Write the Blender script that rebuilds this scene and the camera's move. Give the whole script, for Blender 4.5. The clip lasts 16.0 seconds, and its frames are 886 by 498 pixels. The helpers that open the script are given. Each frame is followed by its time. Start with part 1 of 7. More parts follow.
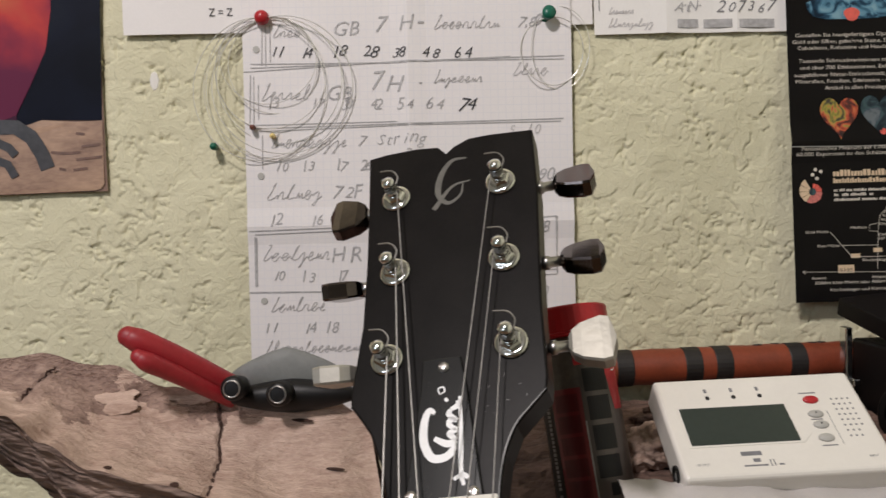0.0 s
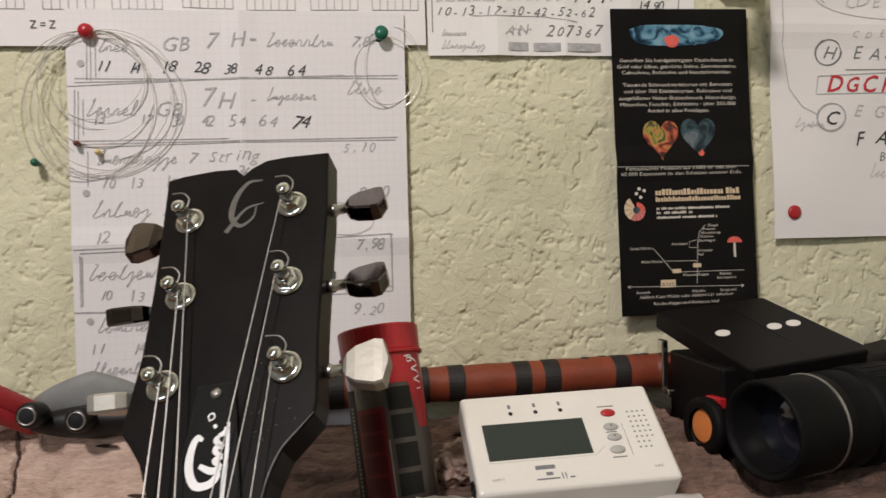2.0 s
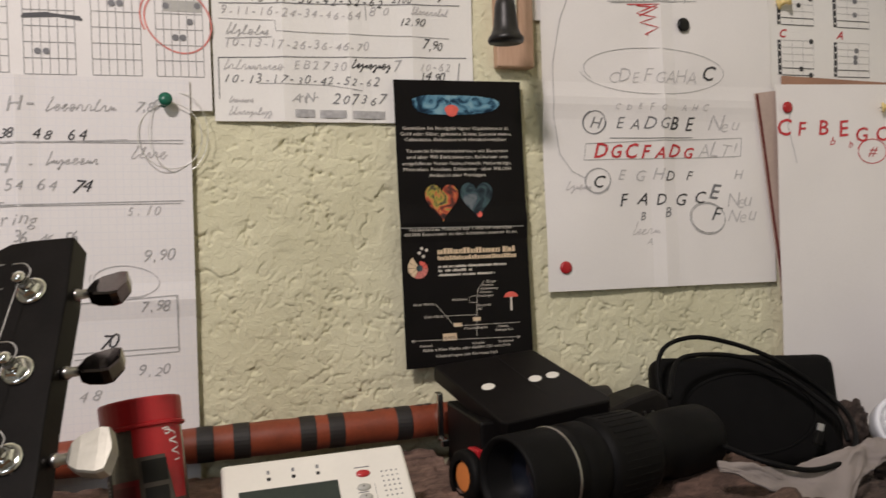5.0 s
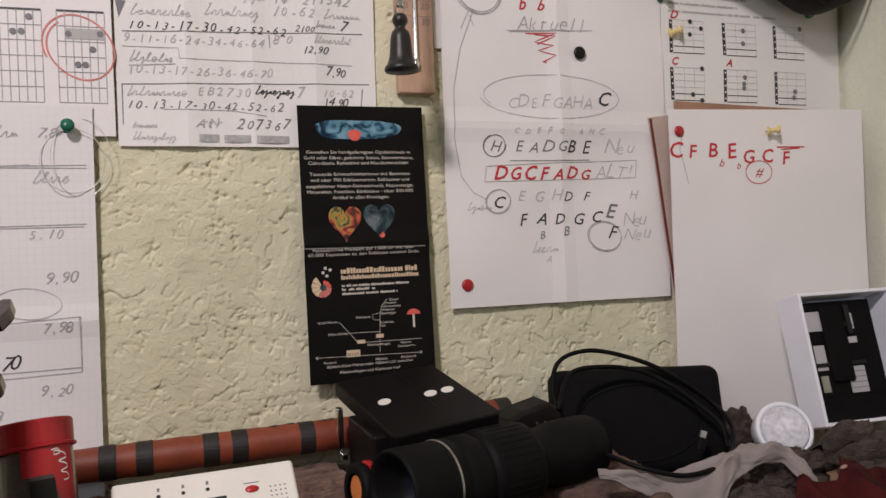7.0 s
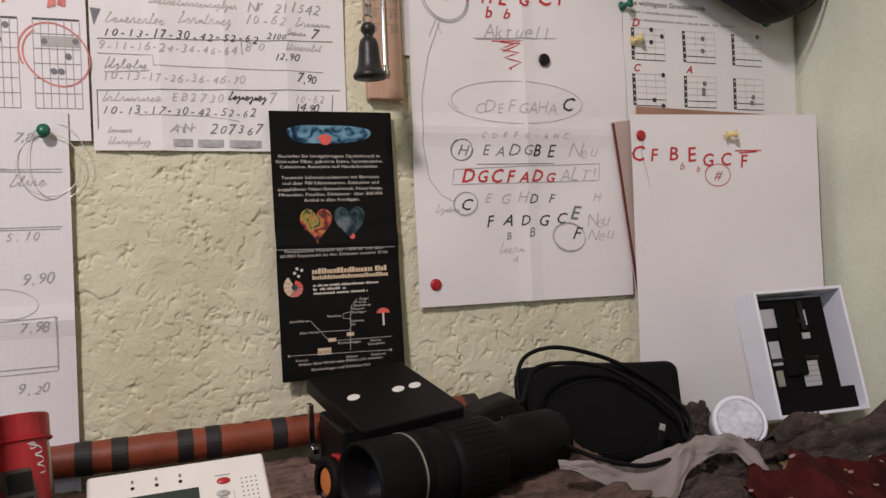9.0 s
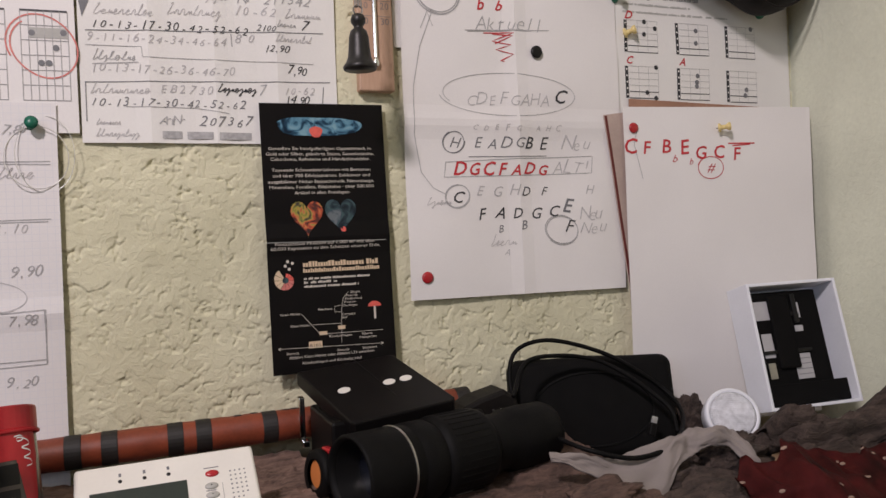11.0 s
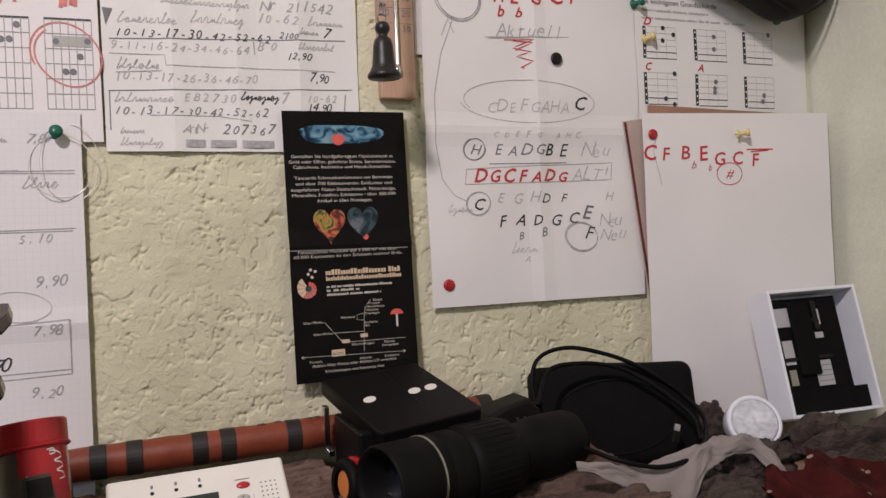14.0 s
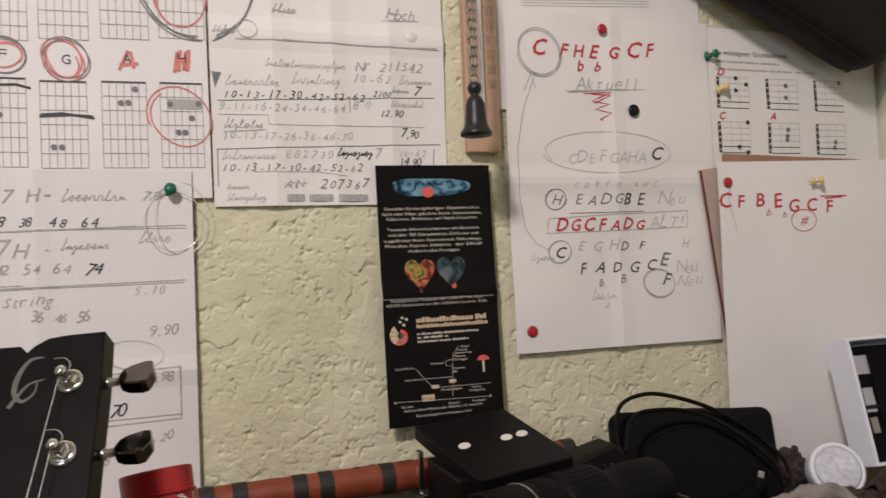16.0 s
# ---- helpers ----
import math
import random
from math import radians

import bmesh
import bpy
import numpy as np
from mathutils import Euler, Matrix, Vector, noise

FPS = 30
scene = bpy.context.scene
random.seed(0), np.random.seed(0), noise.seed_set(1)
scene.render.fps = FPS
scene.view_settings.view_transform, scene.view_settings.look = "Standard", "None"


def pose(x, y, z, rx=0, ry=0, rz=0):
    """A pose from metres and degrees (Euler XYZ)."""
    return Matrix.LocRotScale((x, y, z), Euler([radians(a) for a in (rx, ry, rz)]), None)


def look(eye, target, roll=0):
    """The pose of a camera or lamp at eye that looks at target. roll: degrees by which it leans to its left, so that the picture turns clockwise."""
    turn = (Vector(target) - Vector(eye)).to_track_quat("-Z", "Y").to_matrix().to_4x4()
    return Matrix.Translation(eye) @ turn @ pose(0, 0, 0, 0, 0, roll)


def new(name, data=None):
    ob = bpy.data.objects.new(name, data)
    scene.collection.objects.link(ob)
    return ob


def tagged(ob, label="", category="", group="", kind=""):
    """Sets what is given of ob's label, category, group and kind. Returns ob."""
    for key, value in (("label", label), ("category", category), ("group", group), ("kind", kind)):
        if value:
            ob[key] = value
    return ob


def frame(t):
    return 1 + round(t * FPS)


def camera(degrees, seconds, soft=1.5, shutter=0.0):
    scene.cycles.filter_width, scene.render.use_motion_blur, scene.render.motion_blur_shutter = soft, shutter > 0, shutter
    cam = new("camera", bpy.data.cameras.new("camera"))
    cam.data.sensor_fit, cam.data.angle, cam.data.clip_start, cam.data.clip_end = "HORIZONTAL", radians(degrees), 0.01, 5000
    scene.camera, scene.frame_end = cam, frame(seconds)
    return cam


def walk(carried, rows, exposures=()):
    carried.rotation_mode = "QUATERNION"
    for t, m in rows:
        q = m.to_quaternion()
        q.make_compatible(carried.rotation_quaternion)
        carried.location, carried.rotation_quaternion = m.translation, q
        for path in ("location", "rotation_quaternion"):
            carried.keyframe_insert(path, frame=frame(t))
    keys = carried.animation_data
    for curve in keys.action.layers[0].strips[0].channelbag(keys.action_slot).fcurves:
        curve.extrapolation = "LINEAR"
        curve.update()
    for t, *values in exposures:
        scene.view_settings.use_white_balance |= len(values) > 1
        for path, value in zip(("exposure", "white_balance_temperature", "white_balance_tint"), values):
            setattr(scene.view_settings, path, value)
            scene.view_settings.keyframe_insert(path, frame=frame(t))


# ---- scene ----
cam = camera(58.23, 16.0, 1.5, 0.5)
PATH = [
    (0, -0.0103, -0.5270, 0.9969, 88.25, 1.50, -1.60),
    (0.5, 0.0032, -0.5266, 0.9978, 88.30, 1.48, -2.71),
    (1, 0.0158, -0.5337, 1.0013, 88.46, 1.50, -4.30),
    (1.5, 0.0302, -0.5388, 1.0024, 88.51, 1.56, -5.87),
    (2, 0.0440, -0.5347, 1.0021, 88.63, 1.57, -7.51),
    (2.5, 0.0530, -0.5310, 1.0035, 88.70, 1.61, -8.25),
    (3, 0.0600, -0.5358, 1.0083, 88.84, 1.65, -9.48),
    (3.5, 0.0644, -0.5464, 1.0164, 88.97, 1.68, -10.22),
    (4, 0.0720, -0.5582, 1.0231, 89.11, 1.74, -11.47),
    (4.5, 0.0849, -0.5652, 1.0266, 89.31, 1.78, -13.99),
    (5, 0.1011, -0.5726, 1.0306, 89.52, 1.84, -16.33),
    (7.5, 0.1366, -0.6157, 1.0387, 90.00, 2.22, -20.13),
    (8, 0.1397, -0.6240, 1.0372, 90.02, 2.29, -20.80),
    (8.5, 0.1355, -0.6305, 1.0376, 90.05, 2.33, -20.86),
    (11, 0.1410, -0.6300, 1.0338, 89.78, 2.43, -21.02),
    (11.5, 0.1435, -0.6315, 1.0355, 89.91, 2.49, -21.24),
    (12, 0.1421, -0.6294, 1.0363, 89.87, 2.51, -21.17),
    (12.5, 0.1367, -0.6262, 1.0380, 89.87, 2.51, -21.17),
    (13, 0.1306, -0.6225, 1.0397, 89.77, 2.50, -21.13),
    (13.5, 0.1244, -0.6203, 1.0401, 89.84, 2.52, -21.17),
    (14, 0.1235, -0.6223, 1.0413, 89.73, 2.48, -21.16),
    (14.5, 0.1205, -0.6265, 1.0458, 89.99, 2.54, -21.11),
    (15, 0.1083, -0.6301, 1.0534, 90.49, 2.51, -21.10),
    (15.5, 0.0894, -0.6331, 1.0601, 91.18, 2.47, -20.39),
    (16, 0.0760, -0.6298, 1.0630, 91.58, 2.42, -18.72),
]
walk(cam, [(t, pose(*p)) for t, *p in PATH],
     [(0.0, -0.03, 6150, 13), (1.0, -0.08, 6200, 13), (1.5, -0.04, 6200, 13), (2.0, 0.03, 6250, 13), (2.5, 0.09, 6300, 13), (3.5, 0.03, 6300, 14), (5.0, 0.0, 6350, 14), (7.5, -0.03, 6100, 20), (11.0, -0.01, 6100, 20), (14.5, -0.02, 6100, 20), (16.0, -0.06, 6300, 17)])

# ---- light ----
world = bpy.data.worlds.new("room_dusk")
scene.world = world
world.use_nodes = True
world.node_tree.nodes["Background"].inputs[0].default_value = (0.75, 0.85, 1.0, 1)
world.node_tree.nodes["Background"].inputs[1].default_value = 0.05


def lamp(name, kind, place, target, power, colour, size):
    data = bpy.data.lights.new(name, kind)
    data.energy, data.color = power, colour
    if kind == "AREA":
        data.shape, data.size = "DISK", size
    else:
        data.shadow_soft_size = size
    ob = new(name, data)
    ob.matrix_world = look(place, target)
    return ob


lamp("ceiling_bulb", "AREA", (-0.42, -1.05, 1.95), (0.28, 0.0, 1.0), 15.8, (1.0, 0.908, 0.835), 0.15)
# Cool fill lamp added from behind left; the room has no window there.
lamp("window_light", "AREA", (-1.75, -2.3, 1.7), (0.3, 0.0, 1.0), 11, (0.84, 0.92, 1.0), 1.0)


# ---- materials ----
def mat(name, colour, rough=0.6, metal=0.0, vary=0.12, scale=60.0, bump=0.15, fine=400.0, dark=None, coat=0.0, dist=0.0006, spec=0.5, span=(0.45, 1.0)):
    """A painted, printed or natural surface: broad stains, fine grain and relief."""
    m = bpy.data.materials.new(name)
    m.use_nodes = True
    nt = m.node_tree
    b = nt.nodes["Principled BSDF"]
    b.inputs["Roughness"].default_value, b.inputs["Metallic"].default_value = rough, metal
    b.inputs["Coat Weight"].default_value, b.inputs["Specular IOR Level"].default_value = coat, spec
    co = nt.nodes.new("ShaderNodeTexCoord")
    n1, n2 = nt.nodes.new("ShaderNodeTexNoise"), nt.nodes.new("ShaderNodeTexNoise")
    for n, s in ((n1, scale), (n2, fine)):
        n.inputs["Scale"].default_value, n.inputs["Detail"].default_value = s, 5
        nt.links.new(co.outputs["Object"], n.inputs["Vector"])
    add = nt.nodes.new("ShaderNodeMath")
    add.operation = "MULTIPLY_ADD"
    add.inputs[1].default_value = 0.45
    nt.links.new(n2.outputs[0], add.inputs[0])
    nt.links.new(n1.outputs[0], add.inputs[2])
    ramp = nt.nodes.new("ShaderNodeValToRGB")
    ramp.color_ramp.elements[0].position, ramp.color_ramp.elements[1].position = span
    low = dark or [c * (1 - vary) for c in colour]
    high = [min(1, c * (1 + vary * 0.5)) for c in colour]
    ramp.color_ramp.elements[0].color, ramp.color_ramp.elements[1].color = (*low, 1), (*high, 1)
    nt.links.new(add.outputs[0], ramp.inputs[0])
    nt.links.new(ramp.outputs[0], b.inputs["Base Color"])
    bp = nt.nodes.new("ShaderNodeBump")
    bp.inputs["Strength"].default_value, bp.inputs["Distance"].default_value = bump, dist
    nt.links.new(n2.outputs[0], bp.inputs["Height"])
    nt.links.new(bp.outputs[0], b.inputs["Normal"])
    return m


def grid_paper(name, colour, line, pitch, width):
    """Paper printed with a fine square grid."""
    m = mat(name, colour, 0.75, vary=0.05, scale=12, bump=0.1)
    nt = m.node_tree
    b = nt.nodes["Principled BSDF"]
    src = b.inputs["Base Color"].links[0].from_socket
    co = nt.nodes.new("ShaderNodeTexCoord")
    sep = nt.nodes.new("ShaderNodeSeparateXYZ")
    nt.links.new(co.outputs["Object"], sep.inputs[0])
    marks = []
    for axis in ("X", "Z"):
        wrap = nt.nodes.new("ShaderNodeMath")
        wrap.operation = "PINGPONG"
        wrap.inputs[1].default_value = pitch / 2
        nt.links.new(sep.outputs[axis], wrap.inputs[0])
        less = nt.nodes.new("ShaderNodeMath")
        less.operation = "LESS_THAN"
        less.inputs[1].default_value = width / 2
        nt.links.new(wrap.outputs[0], less.inputs[0])
        marks.append(less)
    top = nt.nodes.new("ShaderNodeMath")
    top.operation = "MAXIMUM"
    nt.links.new(marks[0].outputs[0], top.inputs[0])
    nt.links.new(marks[1].outputs[0], top.inputs[1])
    mix = nt.nodes.new("ShaderNodeMix")
    mix.data_type = "RGBA"
    mix.inputs[7].default_value = (*line, 1)
    nt.links.new(top.outputs[0], mix.inputs[0])
    nt.links.new(src, mix.inputs[6])
    nt.links.new(mix.outputs[2], b.inputs["Base Color"])
    return m


def wood(name, light, dark, stretch, scale=22.0, rough=0.75, bump=0.5, dist=0.0015):
    """Grained wood or bark; stretch shrinks the grain along each axis."""
    m = bpy.data.materials.new(name)
    m.use_nodes = True
    nt = m.node_tree
    b = nt.nodes["Principled BSDF"]
    b.inputs["Roughness"].default_value = rough
    co = nt.nodes.new("ShaderNodeTexCoord")
    mp = nt.nodes.new("ShaderNodeMapping")
    mp.inputs["Scale"].default_value = stretch
    nt.links.new(co.outputs["Object"], mp.inputs[0])
    n1, n2, n3 = [nt.nodes.new("ShaderNodeTexNoise") for _ in range(3)]
    for n, s, d in ((n1, scale, 8), (n2, scale * 5, 6), (n3, scale * 0.6, 3)):
        n.inputs["Scale"].default_value, n.inputs["Detail"].default_value = s, d
        n.inputs["Distortion"].default_value = 0.6
    nt.links.new(mp.outputs[0], n1.inputs["Vector"])
    nt.links.new(mp.outputs[0], n2.inputs["Vector"])
    nt.links.new(co.outputs["Object"], n3.inputs["Vector"])
    mid = nt.nodes.new("ShaderNodeMix")
    mid.inputs[0].default_value = 0.45
    nt.links.new(n1.outputs[0], mid.inputs[2])
    nt.links.new(n2.outputs[0], mid.inputs[3])
    mid2 = nt.nodes.new("ShaderNodeMix")
    mid2.inputs[0].default_value = 0.35
    nt.links.new(mid.outputs[0], mid2.inputs[2])
    nt.links.new(n3.outputs[0], mid2.inputs[3])
    ramp = nt.nodes.new("ShaderNodeValToRGB")
    ramp.color_ramp.elements[0].position, ramp.color_ramp.elements[1].position = 0.36, 0.66
    ramp.color_ramp.elements[0].color, ramp.color_ramp.elements[1].color = (*dark, 1), (*light, 1)
    nt.links.new(mid2.outputs[0], ramp.inputs[0])
    nt.links.new(ramp.outputs[0], b.inputs["Base Color"])
    bp = nt.nodes.new("ShaderNodeBump")
    bp.inputs["Strength"].default_value, bp.inputs["Distance"].default_value = bump, dist
    nt.links.new(mid.outputs[0], bp.inputs["Height"])
    nt.links.new(bp.outputs[0], b.inputs["Normal"])
    return m



def creased(m, scale, depth):
    """Adds fine trowelled patches with sharp edges to a wall surface, above its grain."""
    nt = m.node_tree
    co = nt.nodes.new("ShaderNodeTexCoord")
    total = None
    for k, (size, at_level) in enumerate(((scale, 0.5), (scale * 1.7, 0.52), (scale * 0.8, 0.56))):
        n = nt.nodes.new("ShaderNodeTexNoise")
        n.inputs["Scale"].default_value, n.inputs["Detail"].default_value, n.inputs["Distortion"].default_value = size, 3, 0.8 + 0.3 * k
        nt.links.new(co.outputs["Object"], n.inputs["Vector"])
        step = nt.nodes.new("ShaderNodeMapRange")
        step.interpolation_type = "SMOOTHSTEP"
        step.inputs["From Min"].default_value, step.inputs["From Max"].default_value = at_level - 0.035, at_level + 0.035
        nt.links.new(n.outputs[0], step.inputs["Value"])
        if total is None:
            total = step.outputs[0]
        else:
            add = nt.nodes.new("ShaderNodeMath")
            add.operation = "ADD"
            nt.links.new(total, add.inputs[0])
            nt.links.new(step.outputs[0], add.inputs[1])
            total = add.outputs[0]
    bp = nt.nodes.new("ShaderNodeBump")
    bp.inputs["Strength"].default_value, bp.inputs["Distance"].default_value = 0.7, depth
    nt.links.new(total, bp.inputs["Height"])
    nt.links.new(nt.nodes["Principled BSDF"].inputs["Normal"].links[0].from_socket, bp.inputs["Normal"])
    nt.links.new(bp.outputs[0], nt.nodes["Principled BSDF"].inputs["Normal"])
    return m


M_WALL = mat("limewashed_wallpaper", (0.69, 0.66, 0.475), 0.85, vary=0.16, scale=9, bump=0.25, fine=900, dist=0.0005, dark=(0.56, 0.53, 0.36))
creased(M_WALL, 60, 0.00022)
# M_WALL's paper again, tinted greener for the cooler light on this side.
M_SIDE = mat("cool_tinted_wallpaper", (0.68, 0.69, 0.545), 0.85, vary=0.14, scale=9, bump=0.3, fine=300, dist=0.0008)
creased(M_SIDE, 60, 0.00016)
M_ROOM = mat("room_plaster", (0.58, 0.57, 0.53), 0.9, vary=0.1, scale=3)
M_FLOOR = wood("floor_boards", (0.32, 0.19, 0.10), (0.16, 0.09, 0.05), (1, 12, 1), 6)
M_SHELF = wood("shelf_board", (0.34, 0.22, 0.13), (0.18, 0.11, 0.06), (1, 9, 9), 14)
M_PAPER = mat("white_paper", (0.78, 0.75, 0.73), 0.7, vary=0.05, scale=10, bump=0.12, fine=700)
M_PAPER_WARM = mat("old_paper", (0.79, 0.77, 0.735), 0.75, vary=0.06, scale=9, bump=0.15, fine=700)
M_GRID = grid_paper("squared_paper", (0.76, 0.73, 0.72), (0.70, 0.685, 0.70), 0.005, 0.0004)
M_PENCIL = mat("pencil_lead", (0.43, 0.42, 0.42), 0.5, vary=0.35, scale=300)
M_PALE = mat("faint_pencil", (0.53, 0.51, 0.51), 0.6, vary=0.25, scale=300)
M_INK = mat("black_ink", (0.035, 0.035, 0.04), 0.5, vary=0.3, scale=300)
M_GREY_INK = mat("grey_print", (0.18, 0.18, 0.19), 0.6, vary=0.2, scale=300)
M_RED_INK = mat("red_felt_pen", (0.55, 0.03, 0.04), 0.5, vary=0.25, scale=300)
M_PINK_INK = mat("pink_crayon", (0.66, 0.20, 0.17), 0.6, vary=0.3, scale=200)
M_BLACK_CARD = mat("black_glossy_card", (0.006, 0.005, 0.005), 0.45, vary=0.3, scale=40, bump=0.03, spec=0.14)
M_CREAM_INK = mat("cream_print", (0.66, 0.60, 0.52), 0.6, vary=0.1, scale=300)
M_GOLD_INK = mat("gold_print", (0.66, 0.50, 0.33), 0.55, vary=0.1, scale=300)
M_CARDBOARD = mat("brown_cardboard", (0.36, 0.20, 0.13), 0.85, vary=0.15, scale=30, bump=0.25)
M_TAN_CARD = mat("pinkish_tan_card", (0.47, 0.36, 0.31), 0.85, vary=0.15, scale=30, bump=0.25)
M_MAROON_CARD = mat("maroon_card_edge", (0.13, 0.022, 0.018), 0.7, vary=0.2, scale=60)
M_POSTER_EDGE = mat("worn_poster_edge", (0.24, 0.15, 0.11), 0.6, vary=0.2, scale=60)
M_THERMO = wood("beech_wood", (0.55, 0.36, 0.25), (0.44, 0.27, 0.18), (14, 14, 1), 20, 0.55, 0.1)
M_LACQUER = mat("black_lacquer", (0.0082, 0.0070, 0.0066), 0.36, vary=0.5, scale=45, bump=0.012, fine=500, spec=0.11)
M_EDGE_WEAR = mat("black_edge_wear", (0.11, 0.105, 0.10), 0.35, vary=0.5, scale=80)
M_CHROME = mat("chrome", (0.78, 0.78, 0.76), 0.10, 1.0, vary=0.06, scale=60, bump=0.02)
M_DULL_STEEL = mat("dull_steel", (0.46, 0.44, 0.42), 0.32, 1.0, vary=0.25, scale=60, bump=0.1)
# Upper tuner buttons: the dark room they reflect is put into the colour.
M_NICKEL_DARK_REFLECT = mat("nickel_dark_reflection", (0.145, 0.122, 0.115), 0.14, 1.0, vary=0.2, scale=40, bump=0.03)
M_BRIGHT_METAL = mat("satin_metal", (0.85, 0.85, 0.86), 0.38, 0.8, vary=0.05, scale=60)
# Same button metal for the lower pair, with a bright reflection in its colour.
M_NICKEL_PALE_REFLECT = mat("nickel_pale_reflection", (0.46, 0.44, 0.39), 0.48, 0.75, vary=0.15, scale=60)
M_STRING = mat("wound_steel_string", (0.34, 0.33, 0.31), 0.5, 1.0, vary=0.1, scale=200)
M_GLASS_STRING = mat("bright_wire", (0.80, 0.79, 0.75), 0.30, 0.55, vary=0.1, scale=200)
M_WHITE_PAINT = mat("white_print", (0.82, 0.82, 0.82), 0.45, vary=0.06, scale=200)
M_GHOST = mat("faint_silver_inlay", (0.15, 0.145, 0.13), 0.35, 0.3, vary=0.25, scale=150)
M_RED_PLASTIC = mat("red_plastic", (0.42, 0.016, 0.022), 0.35, vary=0.2, scale=40, bump=0.06)
M_RED_RUBBER = mat("red_rubber_grip", (0.30, 0.014, 0.02), 0.48, vary=0.25, scale=50, bump=0.15)
M_GREEN_PLASTIC = mat("green_plastic", (0.01, 0.13, 0.08), 0.35, vary=0.2, scale=60)
M_YELLOW_PLASTIC = mat("yellow_plastic", (0.74, 0.58, 0.24), 0.35, vary=0.1, scale=60)
M_BLACK_PLASTIC = mat("black_plastic", (0.007, 0.0065, 0.0065), 0.42, vary=0.3, scale=60, bump=0.12, spec=0.3)
M_BLACK_RUBBER = mat("black_rubber", (0.0045, 0.0042, 0.0042), 0.6, vary=0.3, scale=70, bump=0.25, spec=0.12)
M_BLACK_CLOTH = mat("black_cloth", (0.0045, 0.0042, 0.0042), 0.8, vary=0.3, scale=60, bump=0.4, fine=1500, spec=0.12)
M_WHITE_PLASTIC = mat("white_plastic", (0.74, 0.71, 0.65), 0.38, vary=0.05, scale=30, bump=0.05)
M_COOL_WHITE = mat("cool_white_card", (0.78, 0.79, 0.84), 0.5, vary=0.05, scale=40)
M_LCD = mat("dark_lcd", (0.032, 0.042, 0.036), 0.2, vary=0.15, scale=20, bump=0.0)
M_GREY_PLASTIC = mat("grey_rubber_button", (0.42, 0.41, 0.38), 0.5, vary=0.1, scale=90)
M_ORANGE = mat("orange_paint", (0.62, 0.20, 0.05), 0.45, vary=0.15, scale=60)
M_CLAY = mat("terracotta_stick", (0.225, 0.045, 0.018), 0.5, vary=0.35, scale=45, bump=0.2)
M_BAND = mat("burnt_black_band", (0.016, 0.013, 0.012), 0.6, vary=0.4, scale=80, bump=0.2)
M_DRIFT = wood("weathered_driftwood", (0.69, 0.525, 0.43), (0.34, 0.225, 0.175), (1.1, 3.0, 4.6), 62, 0.9, 1.0, 0.0026)
M_RIM = wood("flaking_weathered_rim", (0.50, 0.36, 0.29), (0.17, 0.105, 0.085), (1, 1.7, 1.9), 75, 0.92, 1.0, 0.004)
M_BARK = wood("rough_bark", (0.155, 0.092, 0.070), (0.028, 0.016, 0.0125), (0.6, 2.2, 2.0), 42, 0.9, 0.9, 0.004)
M_ROOT = wood("grey_root_wood", (0.105, 0.072, 0.058), (0.014, 0.009, 0.0075), (0.5, 2.6, 2.6), 55, 0.9, 1.0, 0.004)
M_BARK_WARM = wood("warm_brown_bark", (0.28, 0.175, 0.135), (0.05, 0.029, 0.023), (0.6, 2.2, 2.0), 42, 0.9, 0.9, 0.004)
M_BARK_RIM = wood("streaked_bark_rim", (0.38, 0.27, 0.22), (0.065, 0.04, 0.032), (0.5, 2.2, 2.6), 48, 0.92, 1.0, 0.004)
M_CRACK = mat("dark_crack", (0.045, 0.022, 0.015), 0.95, vary=0.3, scale=90)
M_GREY_CLOTH = mat("grey_cotton", (0.265, 0.228, 0.213), 0.9, vary=0.15, scale=40, bump=0.5, fine=1800)
M_WHITE_CLOTH = mat("white_tissue", (0.50, 0.47, 0.45), 0.85, vary=0.08, scale=40, bump=0.4, fine=900)
M_RED_CLOTH = mat("red_brocade", (0.054, 0.0062, 0.0058), 0.7, vary=0.9, scale=45, bump=0.7, fine=1400, spec=0.12)
M_LENS_WHITE = mat("ribbed_white_lens", (0.74, 0.74, 0.77), 0.16, vary=0.3, scale=160, coat=0.6)
M_GLASS_DARK = mat("coated_lens", (0.01, 0.012, 0.02), 0.05, vary=0.1, scale=20, bump=0.0, coat=0.6)


# ---- building helpers ----
def part(name, bm, material, parent=None, label="", smooth=False):
    """Links a bmesh as one mesh object under a thing or under a part."""
    me = bpy.data.meshes.new(name)
    bm.normal_update()
    bm.to_mesh(me)
    bm.free()
    me.materials.append(material)
    if smooth:
        me.polygons.foreach_set("use_smooth", [True] * len(me.polygons))
    ob = new(name, me)
    if parent:
        ob.parent = parent
    if label:
        ob["label"] = label
    return ob


def thing(name, m, label, category, group="", kind=""):
    ob = new(name)
    ob.empty_display_size = 0.01
    ob.matrix_world = m
    return tagged(ob, label, category, group, kind)


def add_box(bm, lo, hi, bevel=0.0, m=None, segments=2):
    c = [(a + b) / 2 for a, b in zip(lo, hi)]
    s = [abs(b - a) for a, b in zip(lo, hi)]
    tmp = bmesh.new()
    bmesh.ops.create_cube(tmp, size=1, matrix=Matrix.Translation(c) @ Matrix.Diagonal((*s, 1)))
    if bevel:
        bmesh.ops.bevel(tmp, geom=tmp.edges[:], offset=bevel, segments=segments, profile=0.5, affect="EDGES")
    return merge(bm, tmp, m)


